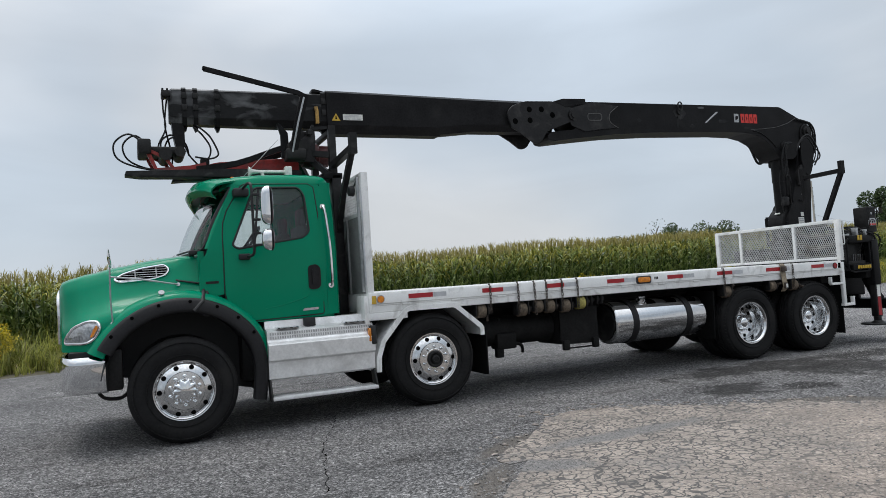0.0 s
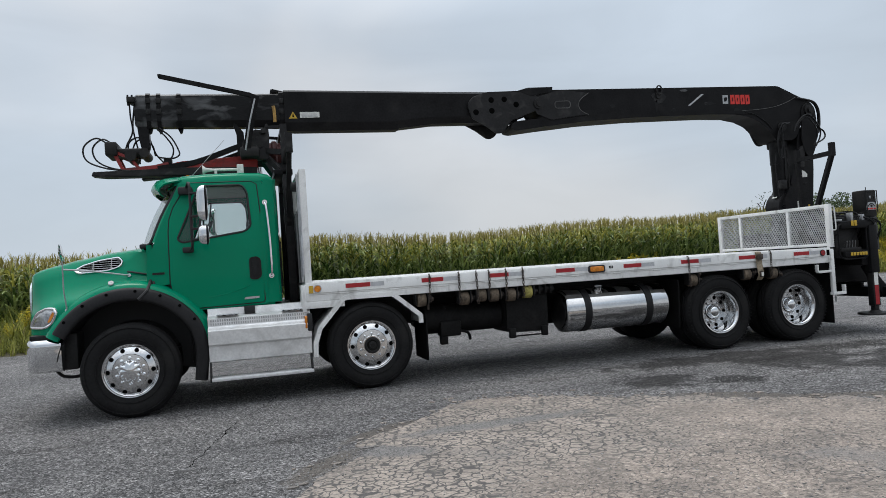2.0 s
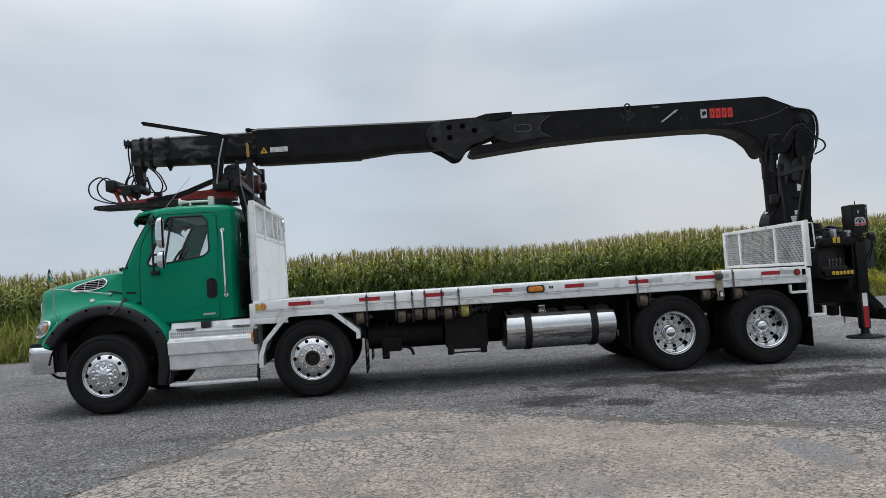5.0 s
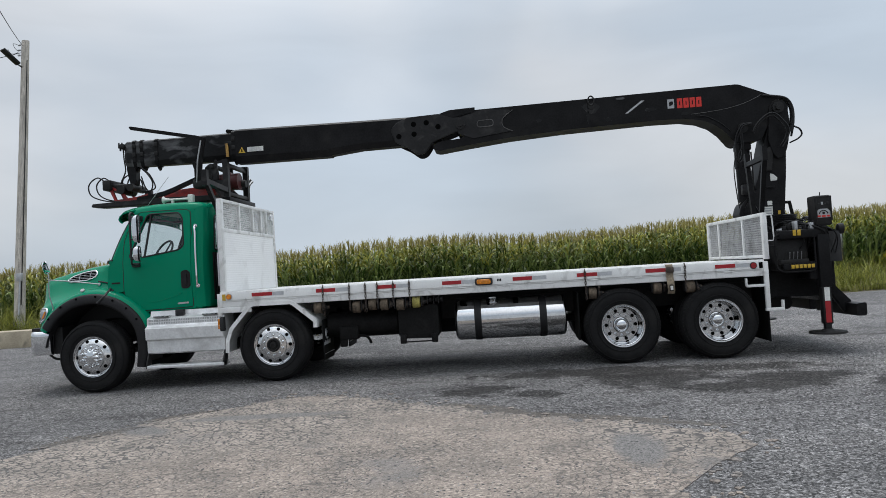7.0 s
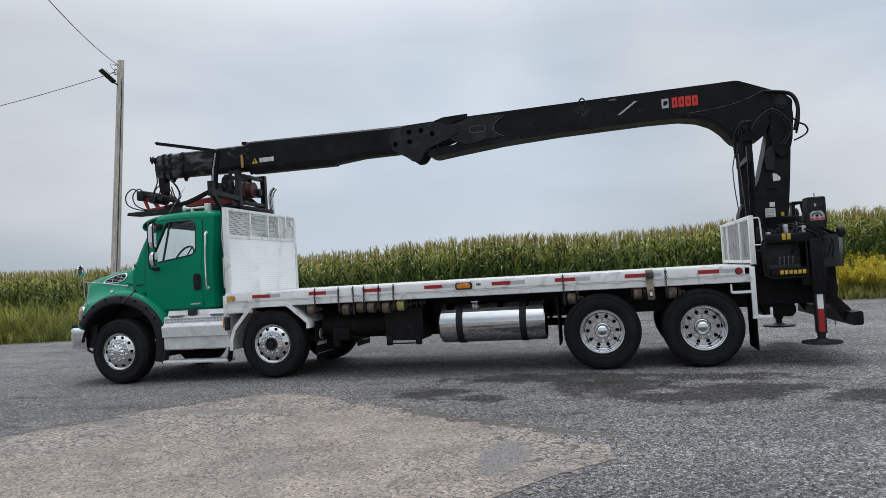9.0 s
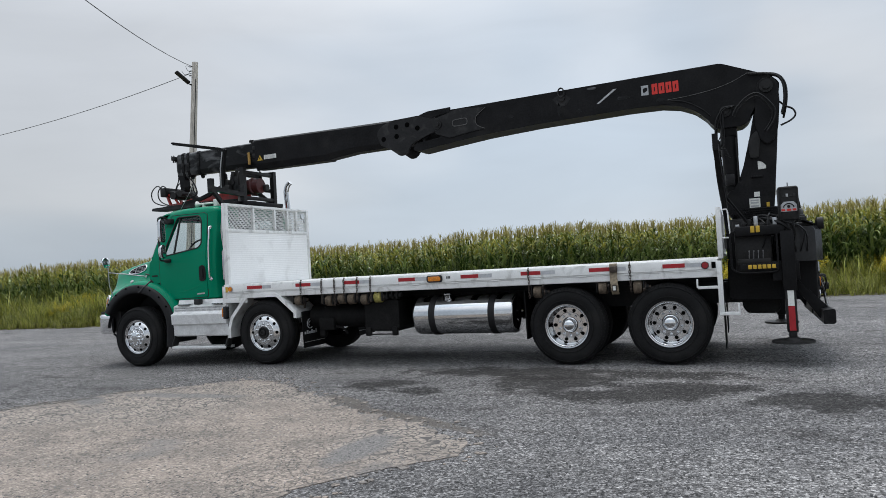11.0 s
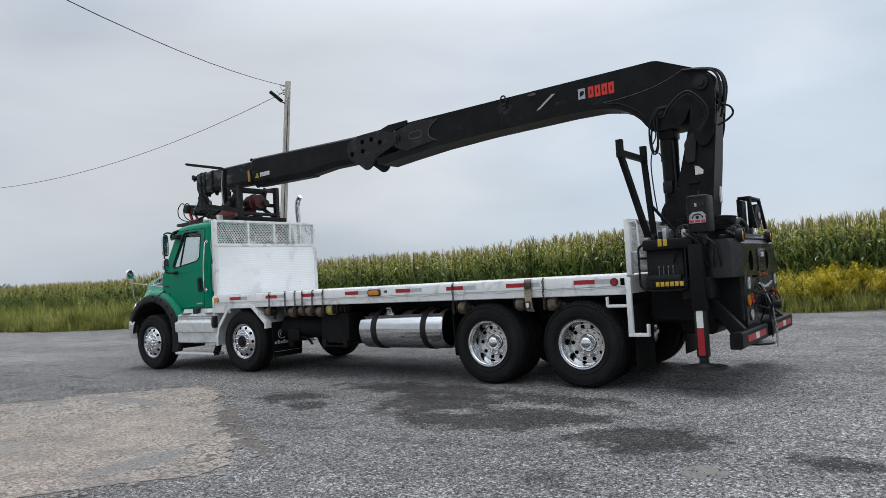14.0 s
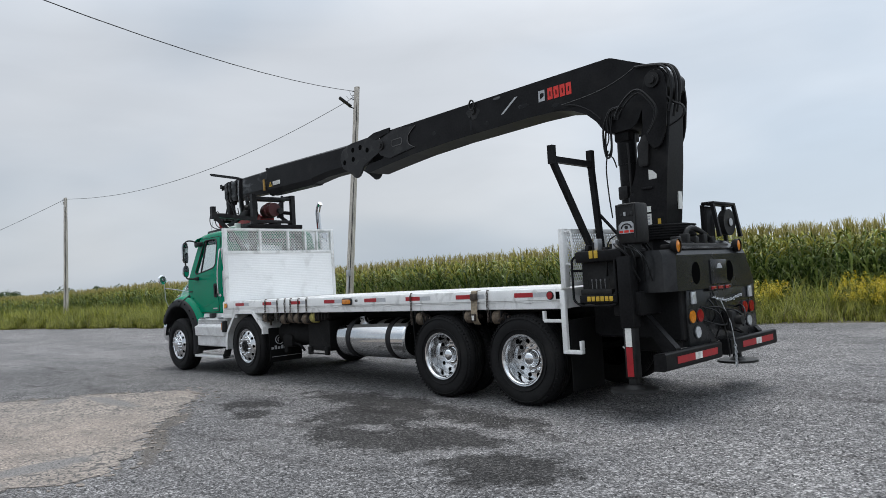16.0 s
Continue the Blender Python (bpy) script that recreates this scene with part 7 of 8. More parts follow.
for s in (-1, 1):
    yl = 0.045 if s < 0 else 2.475
    bm = B()
    box(bm, 10.305, 10.455, yl - 0.07, yl + 0.07, 0.90, 1.62, 0.012)
    leg = part("outrigger_leg", bm, BLACK, crane, "black outrigger leg")
    bm = B()
    box(bm, 10.32, 10.44, yl - 0.055, yl + 0.055, 0.40, 0.92, 0.01)
    box(bm, 10.335, 10.425, yl - 0.045, yl + 0.045, 0.32, 0.42, 0.02)
    part("outrigger_foot", bm, BLACKSTEEL, leg)
    bm = B()
    cyl(bm, (10.38, yl, 0.275), (10.38, yl, 0.30), 0.24, 0.235, 32)
    cyl(bm, (10.38, yl, 0.30), (10.38, yl, 0.335), 0.10, 0.06, 20)
    part("outrigger_pad", bm, BLACKSTEEL, leg, "round steel outrigger pad")
    bm = B()
    yf = yl + s * 0.0555
    box(bm, 10.345, 10.415, min(yf, yf + s * 0.003), max(yf, yf + s * 0.003), 0.42, 0.71)
    part("red_reflector", bm, REDTAPE, leg)
    bm = B()
    box(bm, 10.345, 10.415, min(yf, yf + s * 0.003), max(yf, yf + s * 0.003), 0.715, 0.91)
    part("white_reflector", bm, WHITEMARK, leg)

# near-side control stand with guard hoop
bm = B()
tube(bm, [(x, 0.0, z) for x, z in rounded([(9.75, 1.18), (9.75, 1.62), (9.82, 1.66), (10.24, 1.66), (10.27, 1.60), (10.27, 1.15), (10.20, 1.13), (9.84, 1.13)], 0.06, 4)], 0.013, 8, closed=True)
for x, z in ((9.75, 1.5), (10.27, 1.5), (9.80, 1.15), (10.2, 1.15)):
    tube(bm, [(x, 0.0, z), (x, 0.3, z)], 0.014, 6)
hoop = part("guard_hoop", bm, BLACK, crane, "black tubular control guard")
bm = B()
box(bm, 9.80, 10.22, 0.10, 0.45, 1.14, 1.60, 0.02)
box(bm, 9.82, 10.20, 0.03, 0.12, 1.235, 1.30, 0.01)
con = part("control_stand", bm, BLACKSTEEL, crane, "black lever control stand")
for k in range(6):
    bm = B()
    x = 9.90 + k * 0.052
    tube(bm, [(x, 0.06, 1.29), (x + 0.005, 0.05, 1.385)], 0.0045, 6)
    disc(bm, (x + 0.005, 0.05, 1.385), 0.008, (0, 0, 1), 0.018, 8)
    part("lever", bm, LEVER if 0 < k < 5 else BLACKSTEEL, con)
    bm = B()
    box(bm, 9.935 + k * 0.053, 9.975 + k * 0.053, -0.028, -0.021, 1.176, 1.226, 0.002)
    part("yellow_label", bm, YELLOW, con)
bm = B()
box(bm, 9.84, 10.27, -0.021, 0.034, 1.160, 1.240, 0.003)
part("label_plate", bm, BLACK, con)
for x in (9.985, 10.045):
    bm = B()
    box(bm, x, x + 0.045, -0.024, -0.018, 1.62, 1.70, 0.002)
    part("yellow_label", bm, YELLOW, con)
bm = B()
box(bm, 9.80, 10.36, -0.015, 0.5, 1.58, 1.70, 0.02)
part("top_cover", bm, BLACK, crane)
# remote receiver box with its dial plate
bm = B()
box(bm, 10.315, 10.54, 0.02, 0.26, 1.74, 2.15, 0.025)
for a, b in (((10.33, 0.0, 1.80), (10.33, 0.0, 2.13)), ((10.525, 0.0, 1.80), (10.525, 0.0, 2.13)), ((10.325, 0.0, 2.13), (10.53, 0.0, 2.13))):
    tube(bm, [a, b], 0.008, 6)
box(bm, 10.34, 10.48, 0.05, 0.2, 1.60, 1.78, 0.02)
rec = part("receiver_box", bm, BLACKSTEEL, crane, "black radio receiver box")
bm = B()
prism(bm, rounded([(10.335, 1.845), (10.335, 1.925), (10.375, 1.965), (10.48, 1.965), (10.515, 1.925), (10.515, 1.845)], 0.012), 0.0145, 0.02)
part("dial_plate", bm, GREYMARK, rec, "worn pale gauge plate")
bm = B()
for x0, x1 in ((10.345, 10.385), (10.40, 10.45), (10.465, 10.505)):
    box(bm, x0, x1, 0.0115, 0.0145, 1.852, 1.876)
part("dial_stripe", bm, REDMARK, rec)
bm = B()
tube(bm, [(10.425 + 0.055 * math.cos(a), 0.013, 1.895 + 0.045 * math.sin(a)) for a in [math.pi * k / 10 for k in range(11)]], 0.007, 5)
disc(bm, (10.425, 0.0145, 1.905), 0.018, (0, -1, 0), 0.006, 14)
part("dial", bm, BLACKSTEEL, rec)
for k in range(4):
    bm = B()
    box(bm, 10.36 + 0.04 * k, 10.385 + 0.04 * k, 0.0125, 0.02, 2.02, 2.04 + 0.02 * (k % 2), 0.003)
    part("switch", bm, GREYMARK if k == 1 else SOFT, rec)
bm = B()
tube(bm, [(10.43, 0.1, 2.14), (10.43, 0.1, 2.20)], 0.006, 6)
part("aerial", bm, SOFT, rec)
# far lamp reel on the rear cover
bm = B()
for y in (1.56, 2.12):
    tube(bm, [(10.50, y, 1.64), (10.50, y, 2.17), (10.62, y, 2.17), (10.68, y, 1.80)], 0, flat=(0.02, 0.02))
box(bm, 10.49, 10.64, 1.545, 2.135, 2.17, 2.205, 0.01)
box(bm, 10.50, 10.56, 1.74, 2.10, 1.66, 1.76, 0.02)
box(bm, 10.50, 10.54, 1.56, 1.78, 1.70, 2.16, 0.02)
guard = part("rear_guard", bm, BLACK, crane, "black guard frame")
bm = B()
cyl(bm, (10.56, 1.94, 1.97), (10.64, 1.94, 1.97), 0.145, 0.155, 28)
cyl(bm, (10.64, 1.94, 1.97), (10.65, 1.94, 1.97), 0.05, seg=16)
part("fan", bm, BLACKSTEEL, guard)
bm = B()
disc(bm, (10.652, 1.94, 1.97), 0.045, (1, 0, 0), 0.006, 16)
part("fan_hub", bm, GREYMARK, guard)

# rear cover box, lamp panel and bumper
XR = 10.78
bm = B()
plan = [(10.38, 0.17), (10.58, 0.15), (10.70, 0.18), (XR, 0.30), (XR, 2.16), (10.38, 2.16)]
rings(bm, [[Vector((x, min(y, 2.16 - 0.20 * max(0, z - 1.26) / 0.34), z)) for x, y in plan] for z in (1.24, 1.26, 1.60)] + [[Vector((x - 0.03, min(y, 1.95), 1.66)) for x, y in plan]])
cover = part("rear_cover", bm, COVER, crane, "black folded steel rear cover", sharp=25)
for y in (0.71, 1.51):
    bm = B()
    rings(bm, [[Vector((XR + o, y + r * math.cos(a), 1.41 + 1.25 * r * math.sin(a))) for a in [2 * math.pi * k / 26 for k in range(26)]] for r, o in ((0.092, -0.002), (0.090, 0.004), (0.02, 0.004))])
    part("cover_hole", bm, DARK, cover)
bm = B()
box(bm, XR, XR + 0.012, 1.03, 1.42, 1.28, 1.54, 0.004)
part("hatch", bm, COVER, cover)
bm = B()
prism(bm, [(1.17, 1.445), (1.19, 1.485), (1.23, 1.500), (1.27, 1.455), (1.27, 1.445)], XR + 0.012, XR + 0.03, place=lambda x, yy, z: (yy, x, z))
part("hatch_latch", bm, GREYMARK, cover)
bm = B()
prism(bm, [(10.60, 1.76), (10.775, 1.665), (10.765, 1.655), (10.59, 1.75)], 0.42, 1.82)
part("sloped_plate", bm, COVER, cover)
for y in (0.33, 1.76):
    bm = B()
    rings(bm, [[Vector((10.785 + o, y + 0.052 * r * math.cos(a), 1.69 + 0.066 * r * math.sin(a))) for a in [2 * math.pi * k / 24 for k in range(24)]] for r, o in ((1.0, 0.0), (1.0, 0.010), (0.8, 0.018), (0.3, 0.022))])
    part("amber_beacon", bm, AMBER, cover, "amber flashing beacon")
    bm = B()
    rings(bm, [[Vector((10.785 + o, y + 0.060 * r * math.cos(a), 1.69 + 0.074 * r * math.sin(a))) for a in [2 * math.pi * k / 24 for k in range(24)]] for r, o in ((0.5, -0.06), (0.9, -0.045), (1.0, -0.02), (1.0, 0.024), (0.93, 0.024), (0.93, 0.004))])
    cyl(bm, (10.76, y, 1.56), (10.76, y, 1.64), 0.02, seg=10)
    part("beacon_housing", bm, PLATE, cover)
bm = B()
tube(bm, [(10.62, 0.84, 1.64), (10.62, 0.86, 1.80), (10.62, 0.93, 1.88), (10.62, 1.08, 1.89), (10.62, 1.30, 1.83), (10.60, 1.45, 1.78)], 0.028, 10, smooth=5)
part("hose", bm, HOSE, crane)
bm = B()
box(bm, 10.50, 10.72, 0.50, 1.68, 1.655, 1.72, 0.02)
for k in range(5):
    box(bm, 10.56, 10.66, 0.62 + 0.2 * k, 0.70 + 0.2 * k, 1.70, 1.80 + 0.03 * (k % 2), 0.015)
part("valve_bank", bm, BLACKSTEEL, crane, "black hydraulic valve bank")
bm = B()
box(bm, 10.66, 10.74, 0.55, 2.25, 0.66, 1.25, 0.01)
panel = part("lamp_panel", bm, COVER, crane, "black steel rear lamp panel")
for y, z, r, m, lb in ((0.62, 0.965, 0.064, AMBER, "round amber tail lamp"), (0.79, 0.965, 0.064, REDLENS, "round red tail lamp"), (0.72, 0.80, 0.058, CLEARLENS, "round clear reversing lamp"),
                       (1.91, 0.985, 0.064, REDLENS, "round red tail lamp"), (2.09, 0.985, 0.064, REDLENS, "round red tail lamp"), (2.01, 0.825, 0.058, CLEARLENS, "round clear reversing lamp")):
    bm = B()
    disc(bm, (10.74, y, z), r + 0.012, (1, 0, 0), 0.012, 24)
    part("lamp_ring", bm, SOFT, panel)
    bm = B()
    disc(bm, (10.748, y, z), r, (1, 0, 0), 0.014, 24)
    part("tail_lamp", bm, m, panel, lb)
for y in (0.67, 2.08):
    bm = B()
    box(bm, 10.74, 10.765, y - 0.05, y + 0.05, 1.09, 1.22, 0.01)
    part("work_lamp", bm, CLEARLENS, panel, "small clear work lamp")
bm = B()
box(bm, 10.74, 10.785, 0.98, 1.55, 1.215, 1.262, 0.004)
lb = part("light_bar", bm, BLACKSTEEL, panel)
for k in range(3):
    bm = B()
    box(bm, 10.785, 10.795, 1.02 + 0.17 * k, 1.14 + 0.17 * k, 1.223, 1.255, 0.003)
    part("red_lens", bm, REDLENS, panel)
bm = B()
for k in range(22):
    u = k / 21
    m = Matrix.Translation((10.765, 1.10 + 0.70 * u, 1.135 - 0.045 * math.sin(math.pi * u) + 0.008 * math.sin(k * 2.0))) @ Matrix.Rotation(k % 2 * math.pi / 2, 4, "Y")
    tube(bm, [m @ Vector((0.012 * math.cos(a), 0.026 * math.sin(a), 0)) for a in [2 * math.pi * q / 8 for q in range(8)]], 0.0055, 5, closed=True)
part("safety_chain", bm, GALV, panel)
bm = B()
tube(bm, [(10.77, 1.24, 1.12), (10.86, 1.27, 0.85), (10.885, 1.28, 0.62)], 0.006, 5)
for k in range(8):
    m = Matrix.Translation((10.885, 1.28, 0.60 - 0.028 * k)) @ Matrix.Rotation(k % 2 * math.pi / 2, 4, "Z")
    tube(bm, [m @ Vector((0.013 * math.cos(a), 0, 0.024 * math.sin(a))) for a in [2 * math.pi * q / 8 for q in range(8)]], 0.006, 5, closed=True)
part("hanging_chain", bm, GALV, panel)
for pts in ([(10.74, 0.95, 1.02), (10.80, 0.98, 1.04), (10.86, 1.08, 1.02), (10.88, 1.16, 0.92), (10.86, 1.2, 0.80)], [(10.74, 1.70, 1.0), (10.82, 1.66, 1.02), (10.88, 1.60, 0.95), (10.88, 1.54, 0.85), (10.80, 1.5, 0.80)],
            [(10.74, 1.02, 1.12), (10.79, 1.02, 1.06), (10.80, 1.04, 0.95), (10.75, 1.06, 0.88)], [(10.74, 1.62, 0.74), (10.84, 1.58, 0.72), (10.90, 1.46, 0.74), (10.86, 1.36, 0.80)], [(10.74, 1.74, 0.90), (10.83, 1.70, 0.84), (10.86, 1.58, 0.80)]):
    bm = B()
    tube(bm, pts, 0.010, 7, smooth=5)
    part("air_line", bm, HOSE, panel)
for k, pts in enumerate(([(10.75, 0.85, 1.05), (10.85, 0.95, 1.0), (10.86, 1.05, 0.9), (10.80, 1.1, 0.8), (10.75, 1.12, 0.7)], [(10.75, 1.3, 1.0), (10.84, 1.4, 0.98), (10.88, 1.5, 0.92), (10.84, 1.56, 0.84), (10.76, 1.6, 0.8)],
                         [(10.75, 1.12, 1.2), (10.80, 1.13, 1.0), (10.84, 1.16, 0.8), (10.86, 1.18, 0.6), (10.85, 1.2, 0.5)], [(10.75, 0.9, 0.9), (10.83, 1.0, 0.86), (10.84, 1.2, 0.84), (10.8, 1.35, 0.9)])):
    bm = B()
    tube(bm, pts, 0.009, 6, smooth=5)
    part("hose", bm, HOSE, panel)
bm = B()
box(bm, 10.74, 10.86, 1.32, 1.52, 0.76, 0.98, 0.03)
cyl(bm, (10.86, 1.42, 0.87), (10.93, 1.42, 0.87), 0.05, seg=16)
part("coupling", bm, BLACKSTEEL, panel, "black trailer coupling")
for y0, y1, a, b in ((-0.12, 1.075, 0.10, 0.965), (1.31, 2.58, 1.607, 2.466)):
    bm = B()
    prism(bm, rounded([(10.70, 0.50), (10.70, 0.66), (10.81, 0.675), (10.83, 0.66), (10.83, 0.52), (10.81, 0.50)], 0.012), y0, y1)
    bmp = part("rear_bumper", bm, BLACK, crane, "black steel under-run bumper")
    m0, m1 = a + (b - a) * 0.42, a + (b - a) * 0.60
    for u0, u1, mt, nm in ((a, m0, REDTAPE, "red_reflector"), (m0 + 0.003, m1, WHITEMARK, "white_reflector"), (m1 + 0.003, b, REDTAPE, "red_reflector")):
        bm = B()
        box(bm, 10.83, 10.833, u0, u1, 0.553, 0.622)
        part(nm, bm, mt, bmp)
    bm = B()
    y = y0 + 0.30 if y0 < 1 else y1 - 0.40
    prism(bm, [(10.40, 1.00), (10.48, 1.02), (10.78, 0.69), (10.78, 0.53), (10.70, 0.53)], y, y + 0.10, bevel=0.006)
    part("bumper_arm", bm, BLACK, bmp)

# boom-side rack: two raked posts with a bar
for tag, (x, y) in enumerate(((9.655, -0.10), (9.675, 0.60))):
    bm = B()
    tube(bm, [(x, y, 2.86), (x, y, 2.66)], 0, flat=(0.034, 0.034))
    tube(bm, [(x, y, 2.70), (9.74, 0.50 if tag == 0 else 0.62, 1.60)], 0, flat=(0.03, 0.03))
    part("rack_post", bm, BLACK, crane, "black raked rack post")
bm = B()
tube(bm, [(9.655, -0.12, 2.71), (9.675, 0.62, 2.70)], 0, flat=(0.03, 0.032))
part("rack_bar", bm, BLACK, crane)
bm = B()
tube(bm, [(9.71, 0.62, 2.15), (10.0, 0.80, 1.72)], 0.02, 6)
box(bm, 9.70, 9.86, 0.44, 0.72, 1.30, 1.64, 0.01)
part("rack_brace", bm, BLACK, crane)
# loose hydraulic hoses over the base
rh = random.Random(9)
for k in range(20):
    bm = B()
    x0, x1 = rh.uniform(9.85, 10.30), rh.uniform(10.15, 10.62)
    y0, y1 = rh.uniform(0.35, 0.75), rh.uniform(0.05, 0.35)
    top = 1.74 + rh.uniform(0, 0.12)
    tube(bm, [(x0, y0, 1.68), ((x0 * 2 + x1) / 3, (y0 * 2 + y1) / 3, top), ((x0 + x1 * 2) / 3, y1 - 0.04, top - rh.uniform(0, 0.10)), (x1, y1 - 0.06, 1.62 - rh.uniform(0, 0.1)), (x1 + rh.uniform(-0.1, 0.05), y1 + 0.05, 1.36)], rh.choice((0.008, 0.011, 0.014)), 6, smooth=4)
    part("hose", bm, HOSE, crane)
for k in range(9):
    bm = B()
    x, y = 9.82 + 0.07 * k, 0.02 + 0.03 * (k % 3)
    box(bm, x, x + 0.045, y, y + 0.09, 1.70, 1.73 + 0.03 * (k % 4), 0.006)
    part("valve_fitting", bm, PLATE if k % 3 else GALV, crane)

# ---------- boom rest and clamp attachment over the cab ----------
rest = thing("boom_rest", 1.8, BC, 0.98, "black steel boom rest frame standing behind the cab", "boom rest")
for y in (0.66, 1.70):
    bm = B()
    box(bm, 1.80, 1.91, y, y + 0.12, 0.98, 2.76, 0.008)
    part("column", bm, PLATE, rest, "black square column")
bm = B()
box(bm, 1.70, 1.93, 0.66, 1.82, 2.71, 2.78, 0.008)
part("base_plate", bm, BLACK, rest)
for e, y in ((1, 0.77), (-1, 2 * BC - 0.77)):
    yy = lambda d: y + e * d
    bars = [([(1.848, y, 2.6), (1.848, y, 3.375)], 0.042), ([(1.58, yy(0.22), 3.04), (1.80, yy(-0.04), 2.76)], 0.034), ([(1.60, yy(0.14), 3.06), (1.82, yy(0.01), 3.02)], 0.034), ([(1.64, yy(0.10), 3.355), (1.84, yy(0.02), 3.355)], 0.018)]
    if e > 0:
        # outboard arm with its short upright, on the near side alone
        bars += [([(1.85, 0.75, 2.89), (1.85, -0.07, 2.94)], 0.036), ([(1.85, -0.07, 2.87), (1.85, -0.07, 3.10)], 0.040), ([(1.85, -0.02, 2.90), (1.85, 0.40, 2.50), (1.85, 0.70, 2.05)], 0.030)]
    for pts, w in bars:
        bm = B()
        tube(bm, pts, 0, flat=(w, w))
        part("frame_bar", bm, PLATE, rest)
    bm = B()
    ya, yb = sorted((yy(0.09), yy(0.125)))
    prism(bm, rounded([(1.44, 2.96), (1.44, 3.14), (1.52, 3.24), (1.60, 3.30), (1.635, 3.405), (1.665, 3.40), (1.675, 3.24), (1.66, 2.94)], 0.02), ya, yb, bevel=0.004)
    part("rest_plate", bm, PLATE, rest, "black lug plate with a pin")
    bm = B()
    disc(bm, (1.545, ya if e > 0 else yb, 3.14), 0.05, (0, -e, 0), 0.02, 18)
    part("rest_pin", bm, BLACKSTEEL, rest)
for x, z in ((1.60, 3.30), (1.84, 3.30), (1.85, 2.84)):
    bm = B()
    box(bm, x - 0.03, x + 0.03, 0.80, 1.62, z - 0.03, z + 0.03, 0.005)
    part("cross_bar", bm, PLATE, rest)
tool = thing("clamp_attachment", 1.0, BC, 2.75, "red and black hydraulic clamp tool stowed over the cab roof", "crane attachment")
bm = B()
cyl(bm, (1.58, BC, 3.08), (1.90, BC, 3.08), 0.135, seg=28)
cyl(bm, (1.50, BC, 3.08), (1.58, BC, 3.08), 0.10, seg=28)
rings(bm, [[Vector((x, BC + r * math.cos(a), 3.08 + r * math.sin(a))) for a in [2 * math.pi * k / 28 for k in range(28)]] for x, r in ((1.70, 0.137), (1.72, 0.16), (1.76, 0.16), (1.78, 0.137))])
part("rotator_motor", bm, DARKRED, tool, "dull red rotator motor")
bm = B()
cyl(bm, (1.88, BC + 0.1, 3.05), (1.97, BC + 0.1, 3.05), 0.06, seg=14)
part("shaft", bm, BLACKSTEEL, tool)
for y, tip in ((1.03, -0.46), (1.50, 0.05)):
    bm = B()
    prism(bm, rounded([(tip, 2.795), (tip + 0.16, 2.775 if y < BC else 2.81), (1.50, 2.775 if y < BC else 2.81), (1.50, 2.86), (0.60, 2.875), (tip + 0.02, 2.845)], 0.01, 2), y - 0.09, y + 0.09, bevel=0.006)
    part("fork_arm", bm, PLATE, tool, "long flat black fork arm")
bm = B()
prism(bm, rounded([(0.25, 2.90), (0.55, 2.98), (1.42, 3.04), (1.52, 2.98), (1.52, 2.87), (0.25, 2.86)], 0.02), 1.12, 1.42, bevel=0.008)
part("clamp_body", bm, REDPAINT, tool, "dull red clamp body")
bm = B()
box(bm, 0.30, 0.42, 1.108, 1.118, 2.89, 2.935)
part("label", bm, WHITEMARK, tool)
for y in (0.97, 1.55):
    bm = B()
    tube(bm, [(0.30, y, 2.87), (0.75, y, 2.94), (1.20, y, 3.10), (1.48, y, 3.20)], 0, flat=(0.03, 0.032), smooth=3)
    part("link_arm", bm, BLACK, tool)
# red bracket and hydraulic cluster at the front
for y in (1.10, 1.42):
    bm = B()
    tube(bm, [(-0.22, y, 3.12), (-0.12, y, 2.88), (0.25, y, 2.91), (0.42, y, 2.95)], 0, flat=(0.022, 0.024))
    tube(bm, [(-0.22, y, 3.12), (-0.02, y, 3.02), (0.06, y, 2.90)], 0, flat=(0.016, 0.018))
    part("red_bracket", bm, REDPAINT, tool)
bm = B()
box(bm, -0.31, -0.17, 1.02, 1.50, 3.06, 3.23, 0.02)
box(bm, -0.20, 0.18, 1.10, 1.42, 3.06, 3.16, 0.03)
cyl(bm, (-0.02, 1.05, 3.06), (-0.02, 1.47, 3.06), 0.07, seg=16)
cyl(bm, (0.14, 1.05, 3.09), (0.14, 1.47, 3.09), 0.06, seg=16)
part("valve_block", bm, BLACKSTEEL, tool, "black hydraulic valve block")
bm = B()
box(bm, 0.36, 0.46, 1.08, 1.20, 2.94, 3.03, 0.02)
part("lock", bm, BLACKSTEEL, tool)
